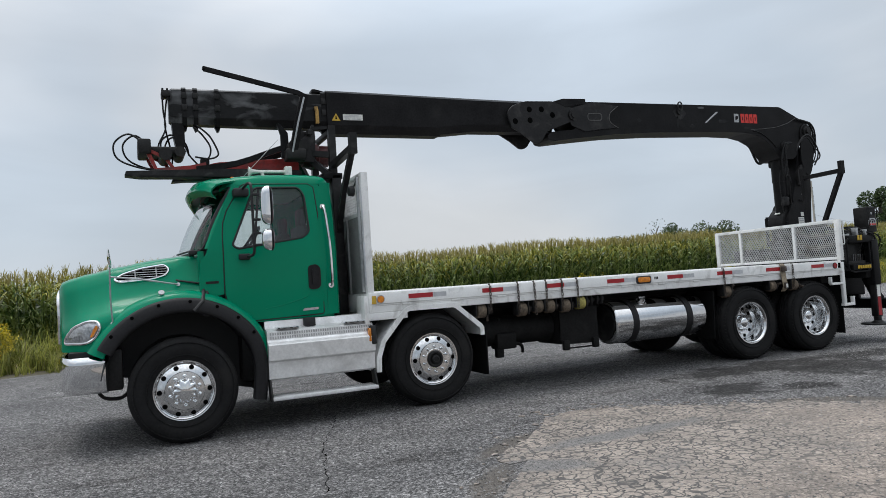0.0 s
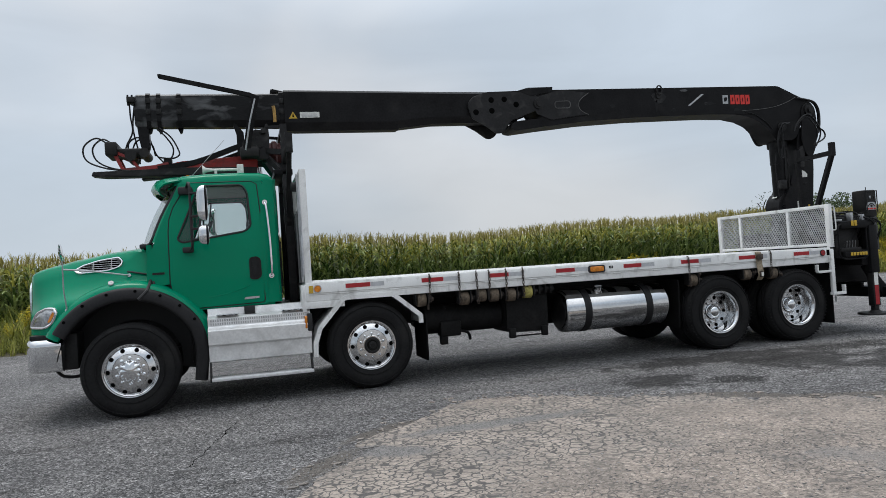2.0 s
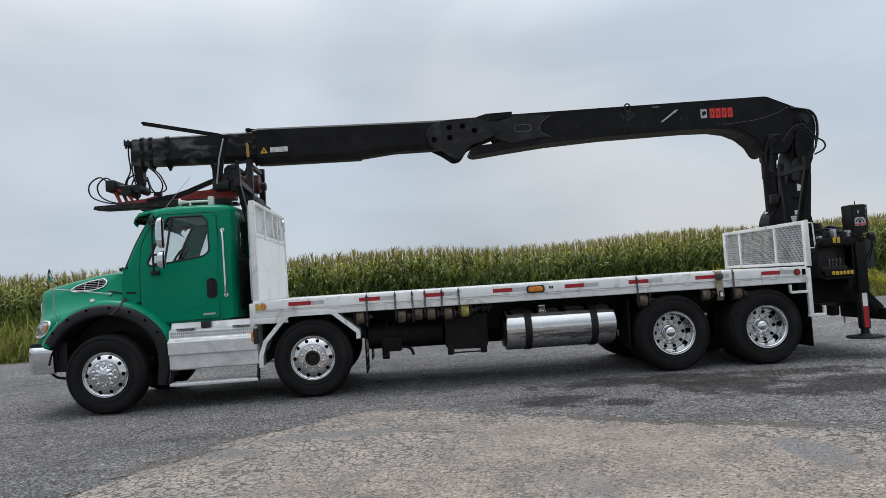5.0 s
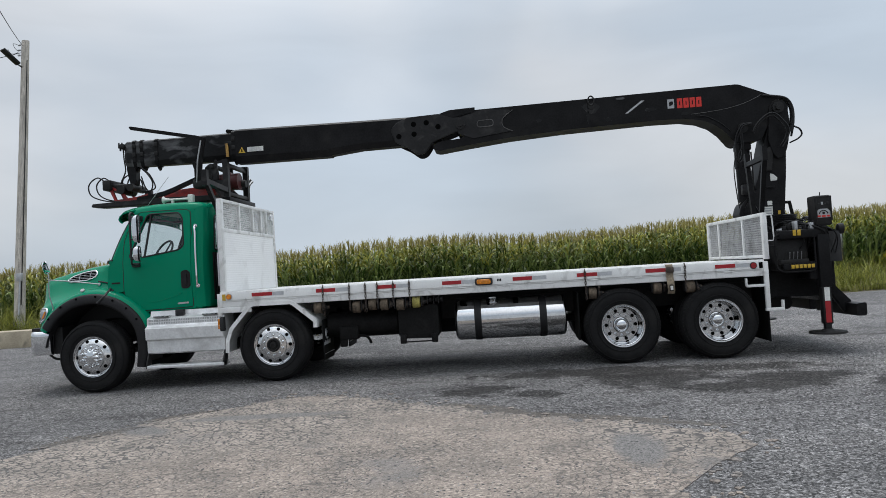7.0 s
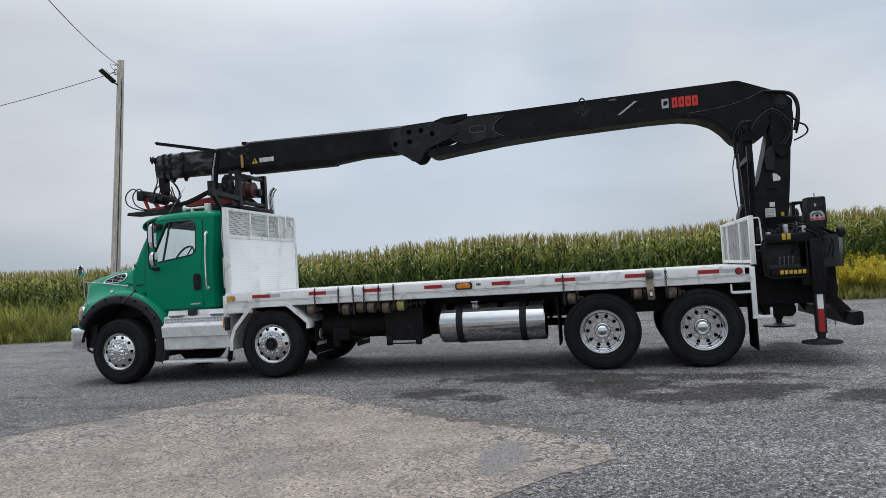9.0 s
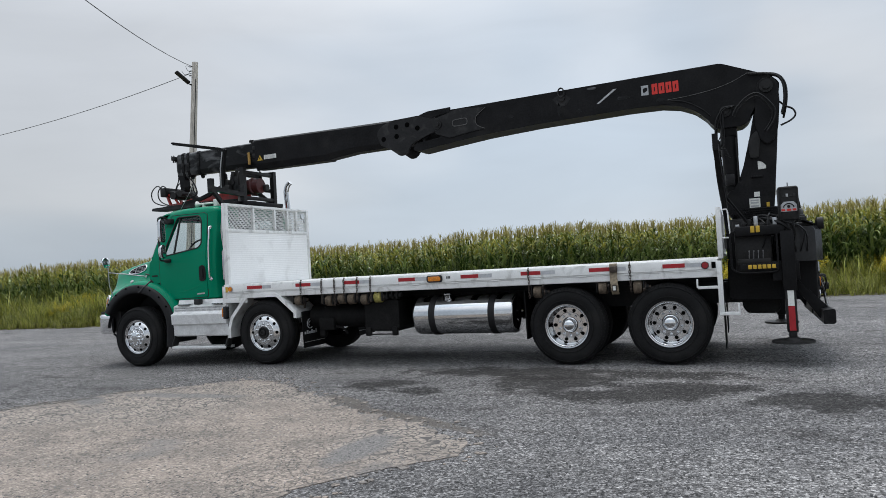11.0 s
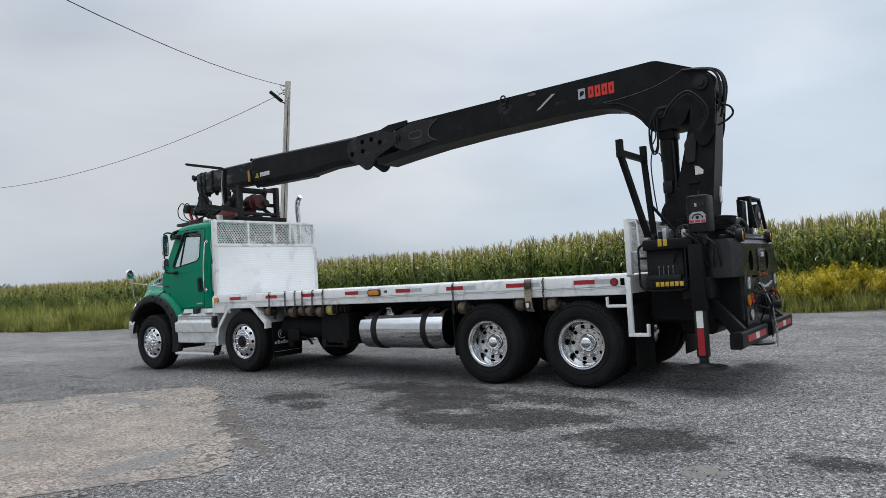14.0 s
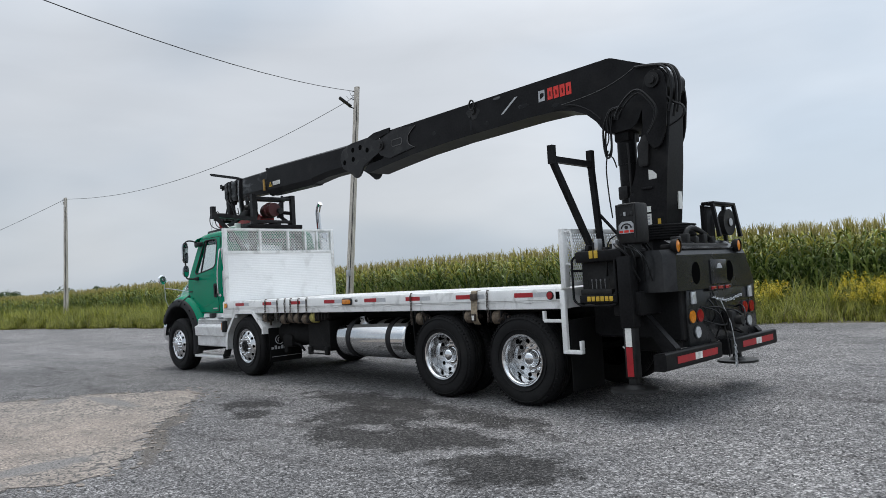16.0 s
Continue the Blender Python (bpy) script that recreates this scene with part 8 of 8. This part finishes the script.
for k, pts in enumerate(([(-0.25, 3.18), (-0.40, 3.28), (-0.55, 3.17), (-0.52, 3.0), (-0.30, 2.90), (-0.05, 2.87)], [(-0.22, 3.20), (-0.34, 3.28), (-0.46, 3.17), (-0.42, 3.01), (-0.24, 2.91), (0.0, 2.88)],
                         [(-0.02, 3.75), (-0.015, 3.58), (0.0, 3.38), (-0.08, 3.20), (-0.1, 3.06)], [(0.03, 3.75), (0.0, 3.5), (0.01, 3.35), (0.06, 3.1), (0.06, 2.98)],
                         [(0.19, 3.30), (0.25, 3.12), (0.34, 3.0), (0.36, 2.95), (0.28, 2.94)], [(-0.10, 3.12), (0.0, 3.20), (0.1, 3.18), (0.14, 3.1)],
                         [(0.33, 3.40), (0.463, 3.286), (0.545, 3.128), (0.552, 3.05), (0.46, 3.01), (0.30, 3.03)], [(0.30, 3.40), (0.40, 3.30), (0.48, 3.16), (0.46, 3.04), (0.38, 3.0)],
                         [(-0.06, 3.10), (-0.05, 3.24), (0.05, 3.31), (0.14, 3.25), (0.18, 3.12)], [(-0.03, 3.12), (0.02, 3.26), (0.12, 3.30), (0.22, 3.22), (0.25, 3.08)])):
    bm = B()
    y = 1.06 + 0.07 * (k % 6)
    tube(bm, [(x, y, z) for x, z in pts], 0.011, 6, smooth=6)
    part("hose", bm, HOSE, tool)
# raked locking bar on the boom's flank
bar = B()
tube(bar, [(0.40, 0.67, 3.955), (1.45, 0.68, 3.735), (1.53, 0.69, 3.70)], 0, flat=(0.018, 0.026))
tube(bar, [(1.53, 0.69, 3.725), (1.45, 0.72, 3.40), (1.38, 0.80, 3.03)], 0, flat=(0.03, 0.045))
box(bar, 0.385, 0.415, 0.63, 0.71, 3.945, 3.975, 0.006)
part("locking_bar", bar, BLACK, tool, "bent black locking bar")
bm = B()
prism(bm, rounded([(1.23, 3.42), (1.27, 3.42), (1.36, 3.31), (1.37, 3.00), (1.27, 3.00), (1.27, 3.28)], 0.012), 0.93, 0.96, bevel=0.004)
part("guide_prong", bm, BLACK, tool, "black guide prong")
bm = B()
prism(bm, rounded([(1.44, 3.30), (1.50, 3.35), (1.62, 3.33), (1.66, 3.20), (1.64, 3.00), (1.40, 2.98)], 0.02), 0.94, 0.98, bevel=0.005)
part("pivot_plate", bm, PLATE, tool, "black pivot plate")
bm = B()
box(bm, 1.30, 1.54, 0.76, 1.0, 2.96, 3.10, 0.03)
cyl(bm, (1.42, 0.78, 3.12), (1.42, 0.98, 3.12), 0.09, seg=18)
part("bar_pivot", bm, BLACKSTEEL, tool)
bm = B()
tube(bm, [(1.515, 0.66, 3.68), (1.44, 0.685, 3.40), (1.37, 0.765, 3.05)], 0.012, 6)
part("bar_cable", bm, GALV, tool)

# ---------- crops, verge, poles, far trees ----------


def ribbon(path, widths, side):
    """A leaf strip: points along path widened along side."""
    V, Q = [], []
    for i, (p, w) in enumerate(zip(path, widths)):
        V += [p - side * w, p + side * w]
        if i:
            k = 2 * i
            Q.append((k - 2, k - 1, k + 1, k))
    return V, Q


def add(acc, V, Q, mat):
    base = len(acc[0])
    acc[0].extend(V)
    acc[1].extend([tuple(i + base for i in q) for q in Q])
    acc[2].extend([mat] * len(Q))


def done(acc):
    return np.array([tuple(v) for v in acc[0]], float), np.array(acc[1], int), np.array(acc[2], int)


def corn_plant(r, leaves=17, seg=5, tassel=True):
    acc = ([], [], [])
    H = 2.18
    az = r.uniform(0, math.pi)
    for k in range(3):
        a0, a1 = k * 2.094, (k + 1) * 2.094
        for z0, z1, r0, r1 in ((0, 1.1, 0.016, 0.013), (1.1, H, 0.013, 0.006)):
            add(acc, [Vector((r0 * math.cos(a0), r0 * math.sin(a0), z0)), Vector((r0 * math.cos(a1), r0 * math.sin(a1), z0)), Vector((r1 * math.cos(a1), r1 * math.sin(a1), z1)), Vector((r1 * math.cos(a0), r1 * math.sin(a0), z1))], [(0, 1, 2, 3)], 0)
    for k in range(leaves):
        t = (k + 0.5) / leaves
        z = 0.22 + 1.85 * t
        a = az + math.pi * (k % 2) + r.uniform(-0.7, 0.7)
        L = (0.70 if t < 0.6 else 0.70 - 0.5 * (t - 0.6)) * (0.55 + 0.45 * math.sin(math.pi * min(1, t * 0.9 + 0.12))) * r.uniform(0.85, 1.15)
        up = radians(r.uniform(52, 74))
        dirv = Vector((math.cos(a), math.sin(a), 0))
        sd = Vector((-math.sin(a), math.cos(a), r.uniform(-0.45, 0.45))).normalized()
        p, ang, path, wd = Vector((0, 0, z)), up, [], []
        bend = radians(r.uniform(95, 165)) / seg
        for s in range(seg + 1):
            path.append(p.copy())
            f = s / seg
            wd.append(0.029 * (0.55 + 1.3 * f if f < 0.3 else 1.0 * (1 - ((f - 0.3) / 0.7) ** 1.7)) + 0.002)
            p = p + (dirv * math.cos(ang) + Vector((0, 0, 1)) * math.sin(ang)) * (L / seg)
            ang -= bend * (0.5 + f)
        add(acc, *ribbon(path, wd, sd), 1 if k < 2 and r.random() < 0.7 else (3 if r.random() < (t - 0.48) * 1.9 else 0))
    if tassel:
        for k in range(6):
            a, sp = r.uniform(0, 6.28), (0.0 if k == 0 else r.uniform(0.2, 0.5))
            p0 = Vector((0, 0, H - 0.10 + 0.02 * k))
            p1 = p0 + Vector((math.cos(a) * sp * 0.12, math.sin(a) * sp * 0.12, 0.16))
            p2 = p1 + Vector((math.cos(a) * sp * 0.22, math.sin(a) * sp * 0.22, 0.14 - 0.10 * sp))
            add(acc, *ribbon([p0, p1, p2], [0.006, 0.009, 0.004], Vector((-math.sin(a), math.cos(a), 0))), 2)
    return done(acc)


rr = random.Random(3)
NEAR = [corn_plant(rr) for _ in range(12)]
FAR = [corn_plant(rr, leaves=7, seg=3) for _ in range(6)]
CORN = leaf_material("corn_leaf", (0.046, 0.088, 0.018), (0.33, 0.41, 0.135), 0.95, 0.3, 0.30)
CORNDRY = leaf_material("dry_corn_leaf", (0.22, 0.19, 0.07), (0.36, 0.30, 0.14), 0.7, 0.3)
CORNTOP = leaf_material("upper_corn_leaf", (0.105, 0.120, 0.018), (0.42, 0.40, 0.085), 0.9, 0.35)
TASSEL = leaf_material("corn_tassel", (0.21, 0.18, 0.05), (0.40, 0.35, 0.115), 0.8, 0.25)


def corn_rows(protos, x0, x1, step, rows, first, gap, seed):
    g = np.random.default_rng(seed)
    P = []
    for k in range(rows):
        x = np.arange(x0, x1, step) + g.uniform(-0.06, 0.06, len(np.arange(x0, x1, step)))
        y = 13.35 + 0.138 * x + first + k * gap + g.uniform(-0.07, 0.07, len(x))
        z = np.array([rise(a, b) for a, b in zip(x, y)])
        P.append(np.stack([x, y, z - 0.02], -1))
    P = np.concatenate(P)
    n = len(P)
    h = (1.035 + 0.0035 * np.clip(P[:, 0], -50, 12)) * g.uniform(0.93, 1.04, n)
    h *= 1 + 0.05 * np.sin(P[:, 0] * 0.5) * np.sin(P[:, 0] * 0.13 + 1)
    return scatter(protos, g.integers(0, len(protos), n), P, g.uniform(0, 6.28, n), h, g.normal(0, 0.035, (n, 2)))


def stuff(name, arrays, mats, label, category):
    ob = hang(new(name, quad_mesh(name, *arrays, mats)), None, I4)
    return tagged(ob, label, category, kind="stuff")


stuff("corn_field", corn_rows(NEAR, -62, 52, 0.095, 6, 0.0, 0.60, 1), [CORN, CORNDRY, TASSEL, CORNTOP], "tall green corn with straw-coloured tassels", "corn")
stuff("corn_field", corn_rows(FAR, -160, 130, 0.42, 14, 4.4, 1.3, 2), [CORN, CORNDRY, TASSEL, CORNTOP], "rows of corn deeper in the field", "corn")


# verge: tall grass and weeds
def grass_clump(r, n, h, spread):
    acc = ([], [], [])
    for k in range(n):
        a, rad = r.uniform(0, 6.28), spread * math.sqrt(r.random())
        p = Vector((rad * math.cos(a), rad * math.sin(a), 0))
        b = r.uniform(0, 6.28)
        d = Vector((math.cos(b), math.sin(b), 0))
        L, ang, path, wd = h * r.uniform(0.5, 1.1), radians(r.uniform(72, 90)), [], []
        for s in range(4):
            path.append(p.copy())
            wd.append((0.0085, 0.0095, 0.007, 0.002)[s] * r.uniform(0.8, 1.3))
            p = p + (d * math.cos(ang) + Vector((0, 0, 1)) * math.sin(ang)) * (L / 3)
            ang -= radians(r.uniform(8, 40))
        add(acc, *ribbon(path, wd, Vector((-d.y, d.x, 0))), 0 if r.random() < 0.87 else 1)
    return done(acc)


def goldenrod(r, bloom):
    acc = ([], [], [])
    for st in range(r.randint(4, 7)):
        b, h = r.uniform(0, 6.28), r.uniform(0.65, 1.15)
        base = Vector((r.uniform(-0.2, 0.2), r.uniform(-0.2, 0.2), 0))
        top = base + Vector((math.cos(b) * 0.15, math.sin(b) * 0.15, h))
        add(acc, *ribbon([base, (base + top) / 2, top], [0.006, 0.005, 0.003], Vector((-math.sin(b), math.cos(b), 0))), 0)
        for k in range(16):
            t = r.uniform(0.15, 0.92)
            p, a = base.lerp(top, t), r.uniform(0, 6.28)
            d = Vector((math.cos(a), math.sin(a), r.uniform(-0.1, 0.6)))
            L = r.uniform(0.07, 0.14)
            add(acc, *ribbon([p, p + d * L * 0.5, p + d * L - Vector((0, 0, 0.03))], [0.006, 0.014, 0.002], Vector((-math.sin(a), math.cos(a), 0))), 0)
        if bloom:
            for k in range(46):
                t, a = r.random(), r.uniform(0, 6.28)
                rad = 0.13 * (1 - t) + 0.015
                p = top + Vector((math.cos(a) * rad, math.sin(a) * rad, (t - 0.3) * 0.26))
                u = Vector((math.cos(a), math.sin(a), r.uniform(-0.3, 0.8))).normalized() * 0.022
                w = Vector((-math.sin(a), math.cos(a), 0)) * 0.016
                add(acc, [p - u - w, p + u - w, p + u + w, p - u + w], [(0, 1, 2, 3)], 2)
    return done(acc)


GRASSP = [grass_clump(rr, 16, h, 0.14) for h in (0.55, 0.75, 0.95, 1.1)]
WEEDS = [goldenrod(rr, False) for _ in range(4)]
GOLD = [goldenrod(rr, True) for _ in range(5)]
GRASS = leaf_material("verge_grass", (0.120, 0.140, 0.022), (0.41, 0.415, 0.09), 0.9, 0.4)
GRASSDRY = leaf_material("dry_grass", (0.24, 0.21, 0.09), (0.38, 0.33, 0.16), 0.7, 0.3)
WEED = leaf_material("weed_leaf", (0.085, 0.105, 0.016), (0.33, 0.345, 0.075), 0.9, 0.35)
BLOOM = leaf_material("goldenrod_flower", (0.46, 0.38, 0.02), (0.68, 0.56, 0.045), 0.6, 0.3)


def verge(n, lo, hi, x0, x1, seed, hk):
    g = np.random.default_rng(seed)
    x = g.uniform(x0, x1, n)
    t = g.uniform(lo, hi, n)
    y = np.array([edge_y(a) for a in x]) + t
    z = np.array([rise(a, b) for a, b in zip(x, y)])
    s = hk(x, t) * g.uniform(0.75, 1.2, n)
    return np.stack([x, y, z], -1), s, g


P, s, g = verge(7600, 0.0, 3.1, -62, 40, 21, lambda x, t: np.clip(0.30 + t * 0.45, 0.25, 1.0) * np.where(x < -6, 1.35, 1.0))
stuff("verge_grass", scatter(GRASSP, g.integers(0, 4, len(P)), P, g.uniform(0, 6.28, len(P)), s, g.normal(0, 0.10, (len(P), 2))), [GRASS, GRASSDRY], "tall yellow-green verge grass", "grass")
P, s, g = verge(4300, 0.25, 3.1, -62, 40, 22, lambda x, t: np.clip(0.45 + t * 0.2, 0.4, 1.0) * np.where(x < -6, 1.25, 0.8))
stuff("verge_weeds", scatter(WEEDS, g.integers(0, 4, len(P)), P, g.uniform(0, 6.28, len(P)), s, g.normal(0, 0.08, (len(P), 2))), [WEED, GRASSDRY, BLOOM], "leafy green weeds along the field edge", "weeds")
P, s, g = verge(3000, 0.7, 3.0, -14, 34, 23, lambda x, t: np.clip(0.55 + t * 0.10, 0.45, 0.9))
drift = np.sin(P[:, 0] * 1.3 + 0.5) + np.sin(P[:, 0] * 0.47 + 2) + g.uniform(-0.7, 0.7, len(P))
sel = np.where((P[:, 0] > 4.5) & (P[:, 0] < 11), (drift > -0.6) & (g.random(len(P)) < 0.80 - 0.10 * np.abs(P[:, 0] - 7.6)), drift > np.where(P[:, 0] > 13.5, 0.2, np.where(P[:, 0] > 0, 1.25, np.where(P[:, 0] > -11, 1.30, 1.8))))
P, s = P[sel], s[sel]
stuff("goldenrod", scatter(GOLD, g.integers(0, 5, len(P)), P, g.uniform(0, 6.28, len(P)), s, g.normal(0, 0.06, (len(P), 2))), [WEED, GRASSDRY, BLOOM], "yellow goldenrod in bloom beside the corn", "goldenrod")


# utility poles ------------------------------------------
def utility_pole(x, y, dx, dy, h, r0, label, lamp):
    pole = thing("utility_pole", x, y, 0, label, "utility pole", "utility poles")
    bm = B()
    rows = []
    for k in range(9):
        t = k / 8
        c = Vector((x + dx * t, y + dy * t, -0.3 + (h + 0.3) * t))
        r = r0 * (1 - 0.32 * t)
        rows.append([c + Vector((r * math.cos(a), r * math.sin(a), 0)) * (1 + 0.03 * math.sin(3 * a + k)) for a in [2 * math.pi * q / 18 for q in range(18)]])
    rings(bm, rows)
    part("post", bm, WOOD, pole, "weathered grey wooden post", sharp=50)
    at = lambda t, ox=0.0, oy=0.0: Vector((x + dx * t + ox, y + dy * t + oy, h * t))
    bm = B()
    rr0 = r0 * 0.9
    tube(bm, [at(0.12, 0.13, -rr0 + 0.05), at(0.4, 0.13, -rr0 + 0.07), at(0.7, 0.11, -0.06), at(0.93, 0.10, -0.05)], 0.014, 6)
    part("conduit", bm, HOSE, pole)
    for k in range(3):
        bm = B()
        p = at(0.985 - 0.018 * k, -0.14, -0.05)
        disc(bm, p, 0.03, (-1, 0, 0), 0.07, 10)
        tube(bm, [p, at(0.985 - 0.018 * k, 0, 0)], 0.01, 5)
        part("insulator", bm, GALV, pole)
    bm = B()
    tube(bm, [at(0.985, -0.2, -0.05), at(0.99, -0.35, -0.1), at(0.975, -0.3, -0.1), at(0.96, -0.2, -0.06), at(0.955, -0.4, -0.1), at(0.97, -0.5, -0.15)], 0.008, 5, smooth=4)
    part("service_drop", bm, HOSE, pole)
    if lamp:
        bm = B()
        tube(bm, [at(0.905, -0.02, -0.1), at(0.912, -0.10, -0.25)], 0.025, 8)
        box(bm, -0.13, 0.13, -0.62, 0.0, -0.035, 0.045, 0.03, m=Matrix.Translation(at(0.912, -0.08, -0.20)) @ Matrix.Rotation(radians(-28), 4, "Z") @ Matrix.Rotation(radians(-38), 4, "X"))
        part("lamp_head", bm, BLACKSTEEL, pole, "dark floodlight head")
        bm = B()
        tube(bm, [at(0.02, 0.10, -0.16), at(0.2, 0.10, -0.14)], 0.028, 8)
        q = at(0.205, 0.10, -0.15)
        box(bm, q.x - 0.08, q.x + 0.08, q.y - 0.06, q.y + 0.05, q.z - 0.1, q.z + 0.14, 0.01)
        part("meter_box", bm, GALV, pole, "grey electrical box")
    return pole


utility_pole(-8.72, 10.75, -0.137, 1.19, 9.74, 0.165, "weathered wooden utility pole with floodlight at the verge", True)
utility_pole(-33.6, 7.75, -0.3, 0.3, 8.05, 0.15, "grey wooden utility pole by the far verge", False)


utility_pole(60, 40, 0.0, 0.0, 8.8, 0.105, "distant wooden utility pole beyond the corn", False)


def block(x, y, w, d, h, turn, label):
    b = thing("concrete_block", x, y, 0, label, "concrete block")
    bm = B()
    box(bm, -w / 2, w / 2, -d / 2, d / 2, -0.05, h, 0.03, m=Matrix.Translation((x, y, 0)) @ Matrix.Rotation(radians(turn), 4, "Z"))
    part("block", bm, CONCRETE, b)


block(-7.75, 9.2, 1.6, 0.6, 0.47, 4, "buff concrete barrier block at the foot of the pole")
block(-34.6, 7.7, 1.3, 0.7, 0.65, 5, "weathered concrete block at the far pole")
block(-39.5, 8.4, 1.6, 0.7, 0.75, 5, "pale concrete block in the verge")


def wire(p0, p1, sag, label):
    w = thing("overhead_wire", *p0, label, "wire", "overhead wires")
    bm = B()
    p0, p1 = Vector(p0), Vector(p1)
    pts = []
    for k in range(33):
        t = k / 32
        p = p0.lerp(p1, t)
        p.z -= sag * 4 * t * (1 - t)
        pts.append(p)
    tube(bm, pts, 0.011, 5)
    part("cable", bm, HOSE, w)


T1 = (-8.95, 11.92, 9.58)
wire(T1, (T1[0] + 0.5 * 60, T1[1] - 0.866 * 60, T1[2] + 3.0), 3.75, "sagging black overhead cable over the lot")
wire((-8.95, 11.88, 9.35), (-33.75, 8.0, 7.95), 1.08, "black cable strung between the poles")
wire((60, 40, 5.55), (112, 68, 6.6), 0.5, "thin cable strung beyond the corn")
wire((-33.75, 8.0, 7.95), (-60, -2, 3.2), 0.5, "black cable running down from the far pole")


# far trees ----------------------------------------------
def leaf_cloud(r, blobs, n, size):
    acc = ([], [], [])
    for c, rad in blobs:
        for k in range(n):
            v = Vector((r.gauss(0, 1), r.gauss(0, 1), r.gauss(0, 0.85))).normalized() * rad * (0.55 + 0.5 * r.random() ** 0.5)
            p = Vector(c) + v
            a = Vector((r.gauss(0, 1), r.gauss(0, 1), r.gauss(0, 1))).normalized()
            u = a.orthogonal().normalized() * size * r.uniform(0.6, 1.3)
            w = a.cross(u).normalized() * size * r.uniform(0.4, 0.9)
            add(acc, [p - u, p - w, p + u, p + w], [(0, 1, 2, 3)], 0)
    return done(acc)


TREELEAF = leaf_material("tree_leaf", (0.030, 0.055, 0.018), (0.085, 0.125, 0.042), 0.7, 0.25)
BARK = material("bark", (0.09, 0.075, 0.06), 0.95, var=0.3, scale=4, bump=0.5, bscale=12)


def tree(x, y, h, seed, label, spread=0.36, n=260, bare=0.3, leaf=0.026, clump=1.0):
    r = random.Random(seed)
    t = thing("tree", x, y, 0, label, "tree", "far trees")
    bm = B()
    top = Vector((x, y, h * 0.72))
    tube(bm, [(x, y, -0.2), (x + 0.1, y, h * 0.3), tuple(top)], h * 0.022, 8)
    blobs = []
    for k in range(11):
        a = k * 2.4 + r.uniform(-0.4, 0.4)
        z = h * (bare + (0.95 - bare) * (k + 1) / 12)
        rad = h * spread * math.sin(math.pi * min(0.93, 0.2 + 0.75 * (k + 1) / 12)) * r.uniform(0.4, 0.95)
        c = Vector((x + rad * math.cos(a), y + rad * math.sin(a), z))
        tube(bm, [Vector((x, y, z * 0.72)), (Vector((x, y, z * 0.85)) + c) / 2, c], h * 0.008, 5)
        blobs.append((c, h * r.uniform(0.10, 0.17) * clump))
    part("trunk", bm, BARK, t)
    me = quad_mesh("crown", *leaf_cloud(r, blobs, n, h * leaf), [TREELEAF])
    piece("crown", me, t, I4, "dense dark green leaves")
    return t


tree(114, 70, 12.4, 1, "large dark broadleaf tree beyond the field", 0.40, 900, 0.2, 0.016)
tree(124, 70, 10.0, 2, "dark broadleaf tree beside a larger one", 0.40, 700, 0.2, 0.016)
for k in range(13):
    a = k / 24
    tree(140 + 50 * a, 176 - 42 * a + 6 * math.sin(k * 2.1), 10.9 + 0.9 * math.sin(k * 1.7) + 1.6 * a + 0.12 * k, 20 + k, "distant hedgerow tree beyond the corn", 0.70, 330, 0.0, 0.022, 1.45)
tree(151, 168, 16.0, 41, "thin half-bare tree standing out of the hedgerow", 0.34, 26, 0.35, 0.016, 1.1)
tree(155.5, 166, 15.6, 42, "narrow dark tree standing out of the hedgerow", 0.13, 240, 0.1, 0.02, 0.75)
for k in range(64):
    a = k / 63
    r2 = random.Random(k)
    tree(-330 + r2.uniform(-30, 30) - 40 * a, 10 + 330 * a, r2.uniform(5.5, 8), 60 + k, "distant round tree on the horizon", 1.0, 150, 0.0, 0.045, 2.1)
